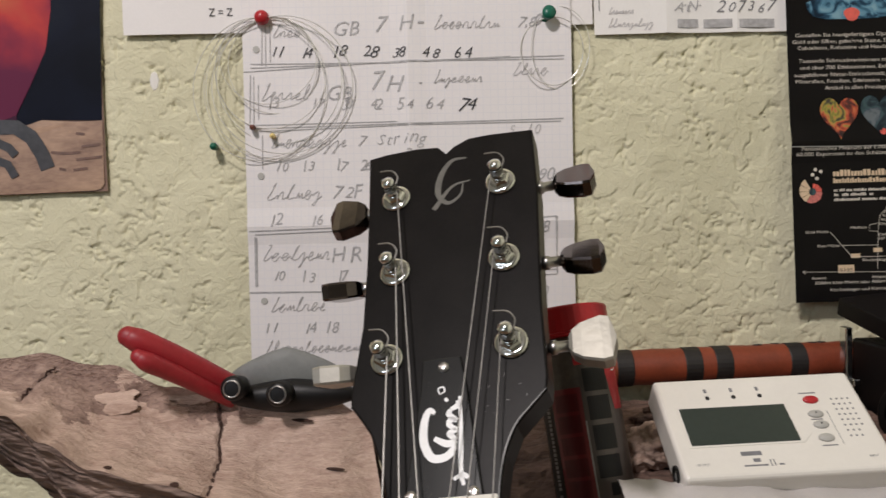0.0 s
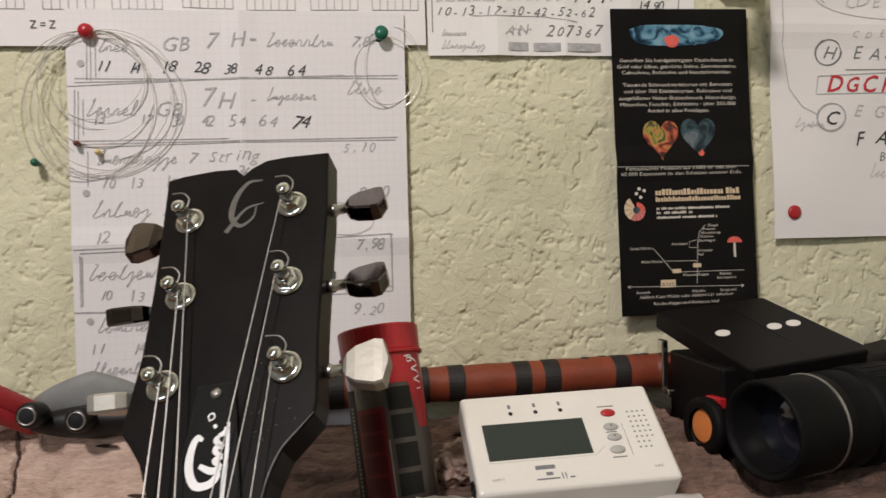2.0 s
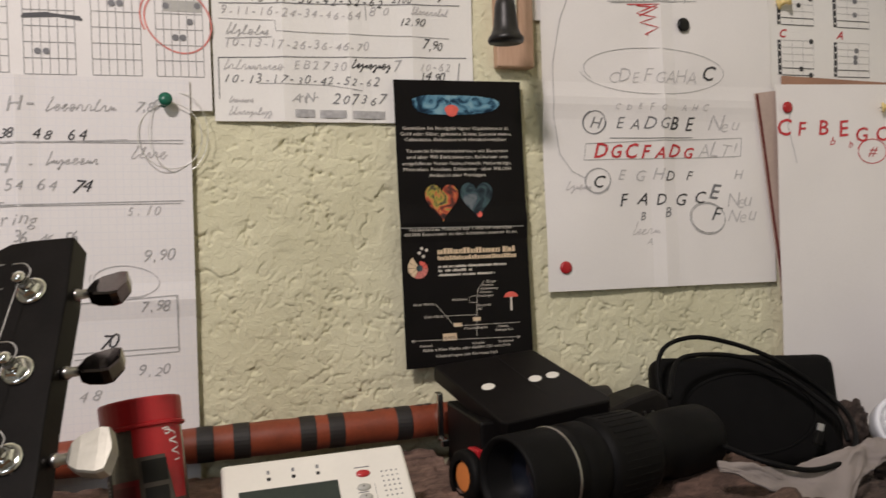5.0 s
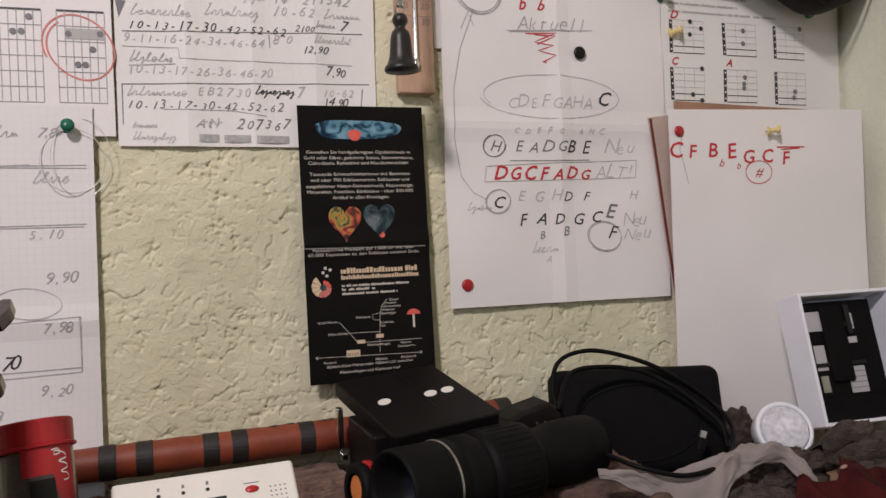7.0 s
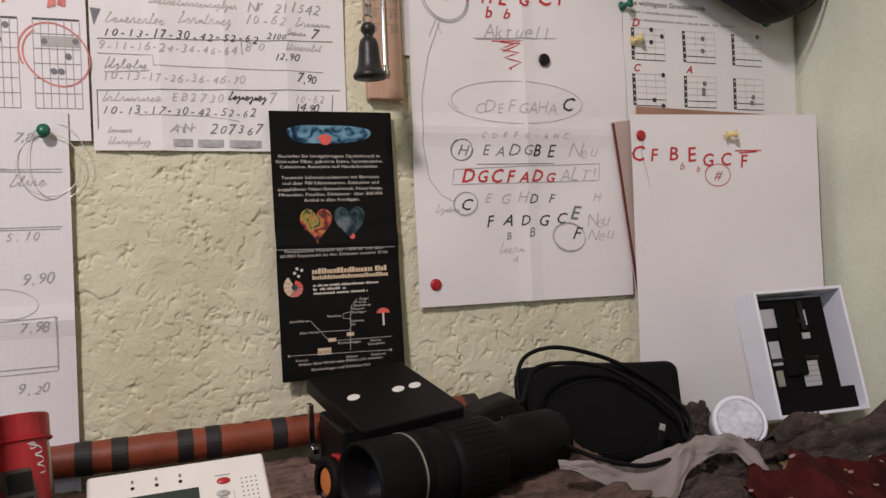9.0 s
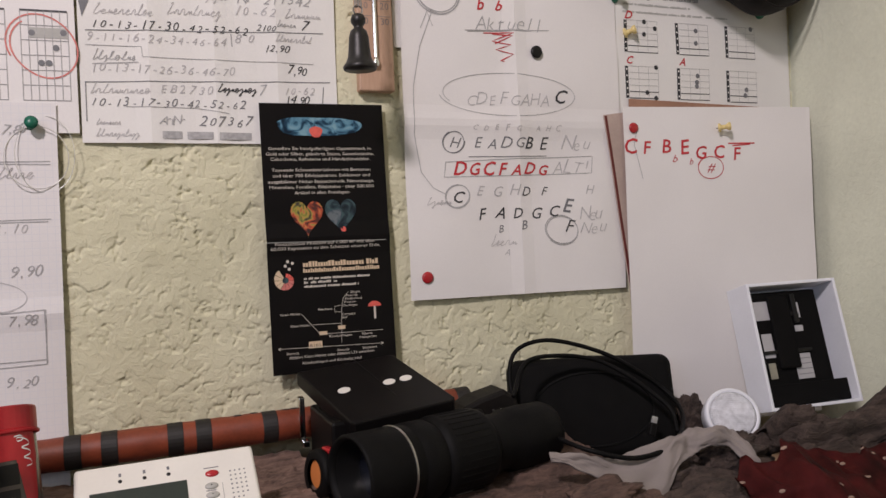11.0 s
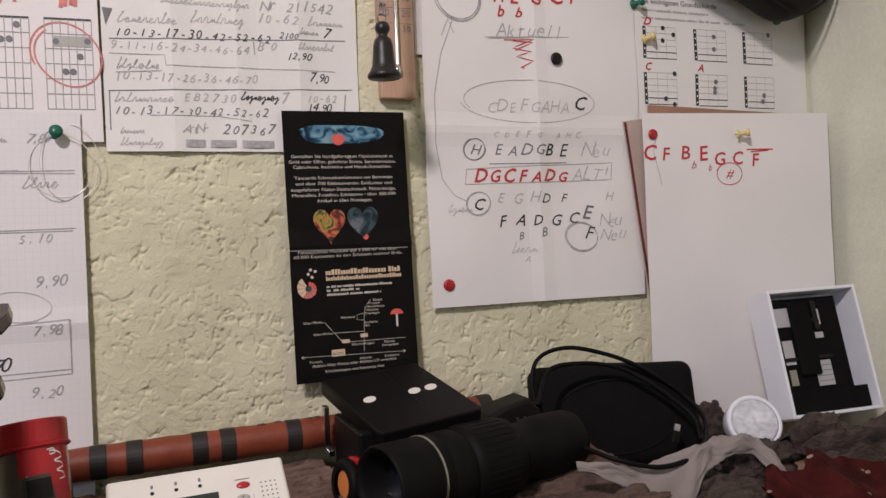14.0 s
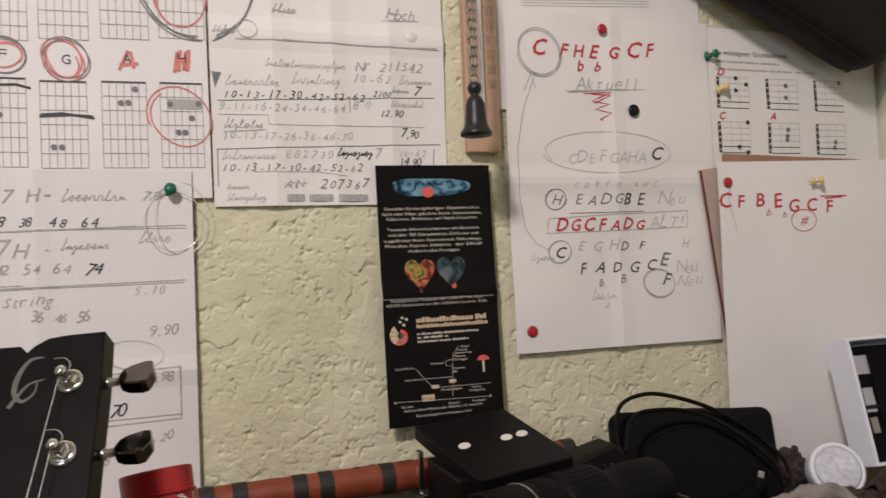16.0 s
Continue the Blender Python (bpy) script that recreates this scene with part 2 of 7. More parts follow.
def merge(bm, tmp, m=None):
    if m:
        tmp.transform(m)
    me = bpy.data.meshes.new("tmp")
    tmp.to_mesh(me)
    tmp.free()
    bm.from_mesh(me)
    bpy.data.meshes.remove(me)
    return bm


def boxed(lo, hi, bevel=0.0, m=None, segments=2):
    return add_box(bmesh.new(), lo, hi, bevel, m, segments)


def add_lathe(bm, profile, n=24, m=None, caps=True):
    """Turns (radius, height) pairs round the local z."""
    tmp = bmesh.new()
    rings = []
    for r, h in profile:
        rings.append([tmp.verts.new((r * math.cos(2 * math.pi * i / n), r * math.sin(2 * math.pi * i / n), h)) for i in range(n)])
    for a, b in zip(rings, rings[1:]):
        for i in range(n):
            tmp.faces.new((a[i], a[(i + 1) % n], b[(i + 1) % n], b[i]))
    if caps:
        tmp.faces.new(list(reversed(rings[0])))
        tmp.faces.new(rings[-1])
    return merge(bm, tmp, m)


def lathe(profile, n=24, m=None, caps=True):
    return add_lathe(bmesh.new(), profile, n, m, caps)


def add_tube(bm, pts, radius, n=8, closed=False):
    """A round rod swept along points; radius may be a list."""
    pts = [Vector(p) for p in pts]
    rs = radius if isinstance(radius, (list, tuple)) else [radius] * len(pts)
    rings, side = [], None
    for i, p in enumerate(pts):
        a, b = pts[i - 1] if (i or closed) else p, pts[(i + 1) % len(pts)] if (i + 1 < len(pts) or closed) else p
        t = (b - a).normalized()
        if side is None:
            side = t.orthogonal().normalized()
        side = (side - t * side.dot(t)).normalized()
        up = t.cross(side)
        rings.append([bm.verts.new(p + rs[i] * (side * math.cos(2 * math.pi * k / n) + up * math.sin(2 * math.pi * k / n))) for k in range(n)])
    last = len(rings) if closed else len(rings) - 1
    for i in range(last):
        a, b = rings[i], rings[(i + 1) % len(rings)]
        for k in range(n):
            bm.faces.new((a[k], a[(k + 1) % n], b[(k + 1) % n], b[k]))
    if not closed:
        bm.faces.new(list(reversed(rings[0])))
        bm.faces.new(rings[-1])
    return bm


def tube(pts, radius, n=8, closed=False):
    return add_tube(bmesh.new(), pts, radius, n, closed)


def spline(pts, per=8):
    """A smooth line through points."""
    p = [Vector(q) for q in pts]
    p = [p[0] * 2 - p[1]] + p + [p[-1] * 2 - p[-2]]
    out = []
    for i in range(1, len(p) - 2):
        for k in range(per):
            t = k / per
            a, b, c, d = p[i - 1:i + 3]
            out.append(0.5 * (2 * b + (c - a) * t + (2 * a - 5 * b + 4 * c - d) * t * t + (3 * b - a - 3 * c + d) * t ** 3))
    return out + [p[-2]]


def prism(outline, w0, w1, bevel=0.0):
    """A flat outline (u, v) given thickness from w0 to w1."""
    bm = bmesh.new()
    low = [bm.verts.new((u, v, w0)) for u, v in outline]
    f = bm.faces.new(low)
    r = bmesh.ops.extrude_face_region(bm, geom=[f])
    for e in r["geom"]:
        if isinstance(e, bmesh.types.BMVert):
            e.co.z = w1
    bmesh.ops.recalc_face_normals(bm, faces=bm.faces[:])
    if bevel:
        es = [e for e in bm.edges if abs(e.verts[0].co.z - e.verts[1].co.z) < 1e-6]
        bmesh.ops.bevel(bm, geom=es, offset=bevel, segments=2, profile=0.5, affect="EDGES")
    return bm


def fbm(p, octaves=4):
    return noise.fractal(p, 1.0, 2.0, octaves)


def to(z_axis, at, x_hint=(1, 0, 0)):
    """A pose at a place whose local z runs along z_axis."""
    z = Vector(z_axis).normalized()
    x = Vector(x_hint)
    x = (x - z * x.dot(z)).normalized()
    y = z.cross(x)
    m = Matrix((x, y, z)).transposed().to_4x4()
    m.translation = at
    return m


# ---- room ----
def wall_relief():
    """The papered wall: flat trowelled patches parted by short creases."""
    x0, x1, z0, z1, step = -0.34, 0.772, 0.81, 1.37, 0.0010
    nx, nz = int((x1 - x0) / step), int((z1 - z0) / step)
    rng = np.random.default_rng(4)

    def field(cell):
        gx, gz = int((x1 - x0) / cell) + 4, int((z1 - z0) / cell) + 4
        g = rng.standard_normal((gz, gx))
        u, v = np.linspace(0.5, (x1 - x0) / cell + 0.5, nx + 1), np.linspace(0.5, (z1 - z0) / cell + 0.5, nz + 1)
        iu, iv = u.astype(int), v.astype(int)
        fu, fv = u - iu, v - iv
        fu, fv = fu * fu * (3 - 2 * fu), fv * fv * (3 - 2 * fv)
        a, b = g[np.ix_(iv, iu)], g[np.ix_(iv, iu + 1)]
        c, d = g[np.ix_(iv + 1, iu)], g[np.ix_(iv + 1, iu + 1)]
        return (a * (1 - fu) + b * fu) * (1 - fv)[:, None] + (c * (1 - fu) + d * fu) * fv[:, None]

    warp = field(0.012)
    ridge = field(0.0135) + 0.6 * field(0.0060) + 0.22 * field(0.0030)
    ridge2 = field(0.0105) + 0.55 * field(0.0050) + 0.22 * field(0.0027)
    gate = 1 / (1 + np.exp(-5 * (field(0.011) - 0.05)))
    gate2 = 1 / (1 + np.exp(-5 * (field(0.010) - 0.35)))
    crease = np.exp(-(ridge / 0.085) ** 2) * gate + 0.8 * np.exp(-(ridge2 / 0.10) ** 2) * gate2
    step_a, step_b = 1 / (1 + np.exp(np.clip(18 * ridge, -30, 30))), 1 / (1 + np.exp(np.clip(18 * (ridge2 - 0.25), -30, 30)))
    depth = 0.00055 * step_a * gate + 0.00045 * step_b * gate2 + 0.0021 * np.clip(crease, 0, 1.2) + 0.00012 * (warp + 1)
    X, Z = np.meshgrid(np.linspace(x0, x1, nx + 1), np.linspace(z0, z1, nz + 1))
    co = np.stack([X, np.clip(depth, 0, 0.003), Z], -1).reshape(-1, 3).astype(np.float32)
    k = np.arange((nx + 1) * nz).reshape(nz, nx + 1)[:, :-1].ravel()
    q = np.stack([k, k + 1, k + nx + 2, k + nx + 1], 1).astype(np.int32)
    me = bpy.data.meshes.new("wall_relief")
    me.vertices.add(len(co))
    me.vertices.foreach_set("co", co.ravel())
    me.loops.add(q.size)
    me.loops.foreach_set("vertex_index", q.ravel())
    me.polygons.add(len(q))
    me.polygons.foreach_set("loop_start", np.arange(0, q.size, 4, dtype=np.int32))
    me.update(calc_edges=True)
    me.polygons.foreach_set("use_smooth", [True] * len(me.polygons))
    me.materials.append(M_WALL)
    ob = new("wall_north", me)
    return tagged(ob, "yellow-green embossed wallpaper with short trowelled creases", "wall", kind="structure")


wall_north = wall_relief()
part("wall_backing", boxed((-2.0, 0.004, 0.0), (0.772, 0.12, 2.5)), M_WALL, wall_north)
for name, lo, hi in (("wall_east", (0.772, -3.2, 0.0), (0.9, 0.12, 2.5)), ("wall_west", (-2.1, -3.2, 0.0), (-2.0, 0.12, 2.5)),
                     ("wall_south", (-2.1, -3.3, 0.0), (0.9, -3.2, 2.5))):
    tagged(part(name, boxed(lo, hi), M_SIDE if name == "wall_east" else M_ROOM), "pale plastered room wall", "wall", kind="structure")
tagged(part("floor", boxed((-2.1, -3.3, -0.1), (0.9, 0.12, 0.0)), M_FLOOR), "brown wooden board floor", "floor", kind="structure")
tagged(part("ceiling", boxed((-2.1, -3.3, 2.5), (0.9, 0.12, 2.6)), M_ROOM), "plain pale room ceiling", "ceiling", kind="structure")
shelf = thing("shelf", pose(0, 0, 0), "brown wooden shelf board fixed against the wall", "shelf")
part("board", boxed((-0.17, -0.27, 0.805), (0.770, -0.001, 0.83), 0.002), M_SHELF, shelf)
for bx in (-0.1, 0.3, 0.7):
    part("bracket", boxed((bx - 0.012, -0.2, 0.66), (bx + 0.012, -0.001, 0.8046), 0.002), M_SHELF, shelf)


# ---- papers on the wall ----
class Sheet:
    """A pinned sheet: local x to the right, z up, -y to the room; it bows and shows its folds."""

    def __init__(self, name, x, z, w, h, y, turn, material, label, category, folds_x=(), folds_z=(), wave=0.0008, lift=None, yaw=0.0, thick=0.0003, seed=0, cells=36):
        self.w, self.h, self.fx, self.fz, self.wave, self.lift, self.seed = w, h, folds_x, folds_z, wave, lift, seed
        self.thing = thing(name, pose(x, y, z, 0, turn, yaw), label, category)
        bm = bmesh.new()
        nx, nz = cells, int(cells * h / w)
        grids = []
        for off in (0.0, thick):
            grids.append([[bm.verts.new((w * i / nx, self.bow(w * i / nx, h * k / nz) + off, h * k / nz)) for i in range(nx + 1)] for k in range(nz + 1)])
        f, b = grids
        for k in range(nz):
            for i in range(nx):
                bm.faces.new((f[k][i], f[k][i + 1], f[k + 1][i + 1], f[k + 1][i]))
                bm.faces.new((b[k][i], b[k + 1][i], b[k + 1][i + 1], b[k][i + 1]))
        rim = [(k, 0) for k in range(nz)] + [(nz, i) for i in range(nx)] + [(k, nx) for k in range(nz, 0, -1)] + [(0, i) for i in range(nx, 0, -1)]
        for (a, c), (d, e) in zip(rim, rim[1:] + rim[:1]):
            bm.faces.new((f[a][c], f[d][e], b[d][e], b[a][c]))
        self.page = part("page", bm, material, self.thing)

    def bow(self, u, v):
        y = self.wave * noise.noise(Vector((u * 14, v * 14, self.seed * 3.7)))
        for a in self.fx:
            y -= 0.0019 * max(0.0, 1 - abs(u - a) / 0.013)
        for a in self.fz:
            y -= 0.0019 * max(0.0, 1 - abs(v - a) / 0.013)
        return y - (self.lift(u / self.w, v / self.h) if self.lift else 0.0)

    def on(self, u, v, proud=0.00035):
        return (u, self.bow(u, v) - proud, v)

    def ink(self, name, verts, faces, material, proud=0.00035):
        bm = bmesh.new()
        vs = [bm.verts.new(self.on(u, v, proud)) for u, v in verts]
        for f in faces:
            try:
                bm.faces.new([vs[i] for i in f])
            except ValueError:
                pass
        return part(name, bm, material, self.thing)

    def lines(self, name, strokes, width, material, proud=0.0004, taper=False, apart=False):
        """Pen strokes: each a list of (u, v), drawn as a ribbon that is split finely enough to follow the sheet."""
        if apart:
            return [self.lines(name, [s], width, material, proud) for s in strokes]
        verts, faces = [], []
        for s in strokes:
            fine = []
            for (a, b), (c, d) in zip(s, s[1:]):
                n = max(1, int(math.hypot(c - a, d - b) / 0.006))
                fine += [(a + (c - a) * i / n, b + (d - b) * i / n) for i in range(n)]
            fine.append(s[-1])
            base = len(verts)
            for i, (u, v) in enumerate(fine):
                p, q = fine[max(0, i - 1)], fine[min(len(fine) - 1, i + 1)]
                du, dv = q[0] - p[0], q[1] - p[1]
                ln = math.hypot(du, dv) or 1
                k = width / 2 * (1 - 0.35 * abs(2 * i / max(1, len(fine) - 1) - 1) if taper else 1)
                verts += [(u - dv / ln * k, v + du / ln * k), (u + dv / ln * k, v - du / ln * k)]
            for i in range(len(fine) - 1):
                a = base + 2 * i
                faces.append((a, a + 1, a + 3, a + 2))
        return self.ink(name, verts, faces, material, proud)


GLYPHS = {}


def outline_of(text, thin):
    """Vertices and faces of a text in the built-in font, at size 1."""
    key = (text, thin)
    if key not in GLYPHS:
        cu = bpy.data.curves.new("glyph", "FONT")
        cu.body, cu.resolution_u, cu.offset = text, 2, thin
        ob = bpy.data.objects.new("glyph", cu)
        scene.collection.objects.link(ob)
        bpy.context.view_layer.update()
        me = bpy.data.meshes.new_from_object(ob.evaluated_get(bpy.context.evaluated_depsgraph_get()))
        GLYPHS[key] = ([(v.co.x, v.co.y) for v in me.vertices], [tuple(p.vertices) for p in me.polygons])
        bpy.data.objects.remove(ob)
        bpy.data.curves.remove(cu)
        bpy.data.meshes.remove(me)
    return GLYPHS[key]


PEN = random.Random(7)


def write(sheet, text, u, v, size, material, pitch=0.72, shear=0.32, thin=-0.006, jitter=1.4, name="handwriting", slope=0.0):
    """Handwriting: letters one by one, each a little off."""
    verts, faces = [], []
    for ch in text:
        if ch != " ":
            vs, fs = outline_of(ch, thin)
            if vs:
                lo, hi = min(p[0] for p in vs), max(p[0] for p in vs)
                ang, s = PEN.uniform(-0.1, 0.1) * jitter, size * (1 + PEN.uniform(-0.1, 0.1) * jitter)
                lift = PEN.uniform(-0.05, 0.05) * size * jitter
                base = len(verts)
                for x, y in vs:
                    x -= (lo + hi) / 2
                    x += shear * y
                    X, Y = x * math.cos(ang) - y * math.sin(ang), x * math.sin(ang) + y * math.cos(ang)
                    verts.append((u + X * s, v + Y * s + lift))
                faces += [tuple(base + i for i in f) for f in fs]
        u += pitch * size
        v += pitch * size * slope
    return sheet.ink(name, verts, faces, material, 0.00042)


def write_span(sheet, text, u0, u1, v, size, material, **kw):
    """Handwriting spread between two places."""
    n = max(1, len(text) - 1)
    return write(sheet, text, u0, v, size, material, pitch=(u1 - u0) / n / size, **kw)


def typeset(sheet, text, u, v, width, size, material, centre=True, name="print", thin=0.0):
    """Printed text, set to a given width."""
    vs, fs = outline_of(text, thin)
    lo, hi = min(p[0] for p in vs), max(p[0] for p in vs)
    k = width / (hi - lo) if width else size
    du = -(lo + hi) / 2 if centre else -lo
    return sheet.ink(name, [(u + (x + du) * k, v + y * size) for x, y in vs], fs, material, 0.0004)


def scrawl(sheet, u0, u1, v, height, material, width=0.0006, seed=1, name="scrawl"):
    """An unreadable handwritten word: one slanted pen line of small loops and arches with a few tall strokes."""
    rng = random.Random(seed * 7 + 3)
    s, u, last = [], u0, ""
    while u < u1:
        kind = "first" if u == u0 else rng.choice(("arch", "loop", "wave", "eye", "arch", "loop", "tall" if last != "tall" else "wave", "wave", "low"))
        last = kind
        w = height * rng.uniform(0.42, 0.66)
        base = {"first": ((0.2, 0.85), (0.45, 1.05), (0.25, 0.5), (0.05, 0.0), (0.5, 0.05), (0.95, 0.3)), "arch": ((0.0, 0.05), (0.2, 0.42), (0.5, 0.46), (0.62, 0.04), (0.95, 0.12)),
                "loop": ((0.1, 0.12), (0.55, 0.46), (0.2, 0.48), (0.08, 0.14), (0.45, -0.02), (0.72, 0.25), (0.95, 0.2)), "wave": ((0.05, 0.1), (0.25, 0.4), (0.38, 0.08), (0.62, 0.38), (0.74, 0.06), (1.0, 0.14)),
                "eye": ((0.0, 0.15), (0.5, 0.3), (0.42, 0.48), (0.14, 0.3), (0.3, 0.0), (0.9, 0.12)), "tall": ((0.1, 0.1), (0.5, 0.8), (0.42, 1.0), (0.26, 0.7), (0.24, 0.05), (0.85, 0.1)),
                "low": ((0.1, 0.35), (0.5, 0.42), (0.45, -0.3), (0.2, -0.38), (0.9, 0.2))}[kind]
        for a, b in base:
            s.append((u + a * w + 0.34 * b * height, v + height * (b * rng.uniform(0.88, 1.12) + rng.uniform(-0.03, 0.03)), 0))
        u += w * 0.96
    line = [(p.x, p.y) for p in spline(s, 4)]
    return sheet.lines(name, [line], width * 0.72, material, taper=False)


def bars(sheet, rows, height, material, name="print_bar"):
    """Print that cannot be read: plain bars of (u0, u1, v)."""
    made = None
    for u0, u1, v in rows:
        verts, faces = [], []
        n = max(1, int((u1 - u0) / 0.02))
        for i in range(n):
            a, b, k = u0 + (u1 - u0) * i / n, u0 + (u1 - u0) * (i + 1) / n, len(verts)
            verts += [(a, v), (b, v), (b, v + height), (a, v + height)]
            faces.append((k, k + 1, k + 2, k + 3))
        made = sheet.ink(name, verts, faces, material)
    return made


def blocks(sheet, u0, u1, v, height, material, seed, name="print_bar"):
    """A printed name kept as a row of plain upright blocks, parted like words."""
    rng = random.Random(seed)
    verts, faces, u = [], [], u0
    while u < u1 - height * 0.4:
        w = height * rng.uniform(0.42, 0.72)
        top = height * rng.choice((0.74, 0.74, 0.78, 1.0))
        if rng.random() > 0.09:
            k = len(verts)
            b = min(u + w * 0.8, u1)
            verts += [(u, v), (b, v), (b, v + top), (u, v + top)]
            faces.append((k, k + 1, k + 2, k + 3))
        u += w
    return sheet.ink(name, verts, faces, material)


def ring(u, v, ru, rv, turns=1.0, wobble=0.06, seed=0, n=40):
    """A hand-drawn loop."""
    rng = random.Random(seed)
    a0, k1, k2 = rng.uniform(0, 6), rng.uniform(0, 6), rng.uniform(0, 6)
    out = []
    for i in range(int(n * turns) + 1):
        a = a0 + 2 * math.pi * i / n
        f = 1 + wobble * math.sin(2 * a + k1) + wobble * math.sin(a * 0.7 + k2)
        out.append((u + ru * f * math.cos(a), v + rv * f * math.sin(a)))
    return out


def dot(sheet, u, v, r, material, name="finger_dot", n=14, proud=0.0005):
    verts = [(u, v)] + [(u + r * math.cos(2 * math.pi * i / n), v + r * math.sin(2 * math.pi * i / n)) for i in range(n)]
    return sheet.ink(name, verts, [(0, i + 1, (i + 1) % n + 1) for i in range(n)], material, proud)


def pin(x, z, material, colour, y=-0.003, r=0.0048, kind="ball", tilt=(0.0, 0.0)):
    """A drawing pin stuck in the wall."""
    label = {"ball": f"{colour} round-headed push pin stuck in the wall", "flat": f"{colour} flat round drawing pin on the paper",
             "push": f"{colour} waisted plastic push pin stuck in the wall"}[kind]
    p = thing("push_pin", to((tilt[0], -1, tilt[1]), (x, y, z)), label, "push pin", "pins on the wall")
    prof = {"ball": [(0.0008, 0), (0.62 * r, 0.0006), (0.66 * r, 0.003), (0.9 * r, 0.0042), (r, 0.006), (0.93 * r, 0.0085), (0.7 * r, 0.0103), (0.1 * r, 0.011)],
            "flat": [(0.9 * r, 0), (r, 0.0004), (0.97 * r, 0.0014), (0.7 * r, 0.0021), (0.1 * r, 0.0024)],
            "push": [(r, 0), (r, 0.0018), (0.55 * r, 0.0026), (0.5 * r, 0.007), (0.85 * r, 0.0085), (0.9 * r, 0.011), (0.1 * r, 0.0115)]}[kind]
    part("head", lathe(prof, 18), material, p, smooth=True)
    part("needle", lathe([(0.0005, -0.002), (0.0005, 0.0004)], 8), M_DULL_STEEL, p)
    return p


squared = Sheet("squared_list_sheet", -0.1235, 0.850, 0.2135, 0.2975, -0.0058, 0.25, M_GRID, "squared paper sheet with a handwritten string price list", "paper sheet",
                folds_x=(0.107,), folds_z=(0.149,), seed=1)
chords = Sheet("chord_chart_sheet", -0.199, 1.1245, 0.305, 0.21, -0.0032, -0.25, M_PAPER, "white printed chord chart with crayon rings", "paper sheet", folds_x=(0.152,), seed=2, wave=0.0016)
prices = Sheet("string_list_sheet", 0.1075, 1.1192, 0.189, 0.27, -0.0022, 0.0, M_PAPER_WARM, "creased white sheet with pencilled string gauges and prices", "paper sheet",
               folds_x=(0.048, 0.095, 0.142), folds_z=(0.135,), seed=3, wave=0.0022)
tuning = Sheet("tuning_note_sheet", 0.351, 0.9895, 0.2095, 0.298, -0.0042, 0.3, M_PAPER, "folded white sheet with red and black tuning letters", "paper sheet",
               folds_x=(0.105,), folds_z=(0.149,), seed=4, wave=0.0034)
music = Sheet("music_sheet", 0.346, 1.2, 0.209, 0.297, -0.0022, 0.0, M_PAPER, "white printed music sheet with staves", "paper sheet", seed=5)
basics = Sheet("basic_chord_sheet", 0.5625, 1.02, 0.2045, 0.264, -0.0022, 0.0, M_PAPER_WARM, "printed white sheet of basic chord diagrams", "paper sheet", seed=6, wave=0.0012)
board_card = Sheet("cardboard_strip", 0.5785, 0.866, 0.07, 0.283, -0.0085, -7.4, M_TAN_CARD, "tan cardboard strip with dark red edge behind the drawing sheet", "cardboard", seed=7, thick=0.0018)
board_back = Sheet("cardboard_sheet", 0.5640, 0.868, 0.165, 0.295, -0.0055, 1.6, M_CARDBOARD, "brown cardboard back of a drawing pad on the wall", "cardboard", seed=12, thick=0.0015)
pad = Sheet("drawing_pad_sheet", 0.5605, 0.8580, 0.199, 0.296, -0.0115, 0.0, M_PAPER, "large white drawing sheet with red chord letters", "paper sheet", seed=8,
            wave=0.0014, yaw=-7.0, thick=0.0008)
flyer = Sheet("folded_flyer", 0.2345, 0.9395, 0.099, 0.211, -0.0135, -0.35, M_BLACK_CARD, "black glossy folded leaflet with cream print standing on a box", "leaflet",
              folds_z=(0.105,), seed=9, wave=0.0004, thick=0.0005, lift=lambda a, b: -0.0075 * b)
poster = Sheet("bird_poster", -0.621, 1.0180, 0.408, 0.42, -0.003, -0.9, M_POSTER_EDGE, "glossy colour poster of plain red and blue shapes", "poster", seed=10)


# ---- guitar ----
HEAD = Matrix(((0.9581, 0.0406, -0.2834, 0.0004), (-0.2520, 0.5894, -0.7675, -0.1958), (0.1359, 0.8068, 0.5749, 0.9848), (0, 0, 0, 1)))
guitar = thing("electric_guitar", HEAD, "black lacquered electric guitar with chrome tuners, leaning upright", "guitar")
right_side = [(0.0394, 0.0603), (0.0398, 0.0271), (0.0384, -0.010), (0.0378, -0.0317), (0.0381, -0.0600), (0.0374, -0.0655), (0.0318, -0.0715), (0.0255, -0.0780), (0.0212, -0.0880), (0.0190, -0.1000), (0.0185, -0.112)]
left_side = [(-0.0225, -0.112), (-0.0225, -0.1000), (-0.0250, -0.0880), (-0.0297, -0.0760), (-0.0345, -0.0690), (-0.0385, -0.0640), (-0.0388, -0.0590), (-0.0358, -0.0300), (-0.0358, 0.0000), (-0.0366, 0.0278), (-0.0380, 0.0605)]
top_edge = [(-0.030, 0.0616), (-0.015, 0.0617), (-0.0045, 0.0603), (-0.0006, 0.0556), (0.0030, 0.0590), (0.010, 0.0622), (0.020, 0.0622)]
part("headstock", prism(right_side + left_side + top_edge, -0.0145, 0.0, 0.0009), M_LACQUER, guitar)
lean = Matrix.Translation((-0.002, -0.108, 0)) @ pose(0, 0, 0, -14)
neck = bmesh.new()
add_box(neck, (-0.0215, -0.50, -0.018), (0.0215, 0.004, 0.0), 0.006, lean)
part("neck", neck, M_LACQUER, guitar, smooth=False)
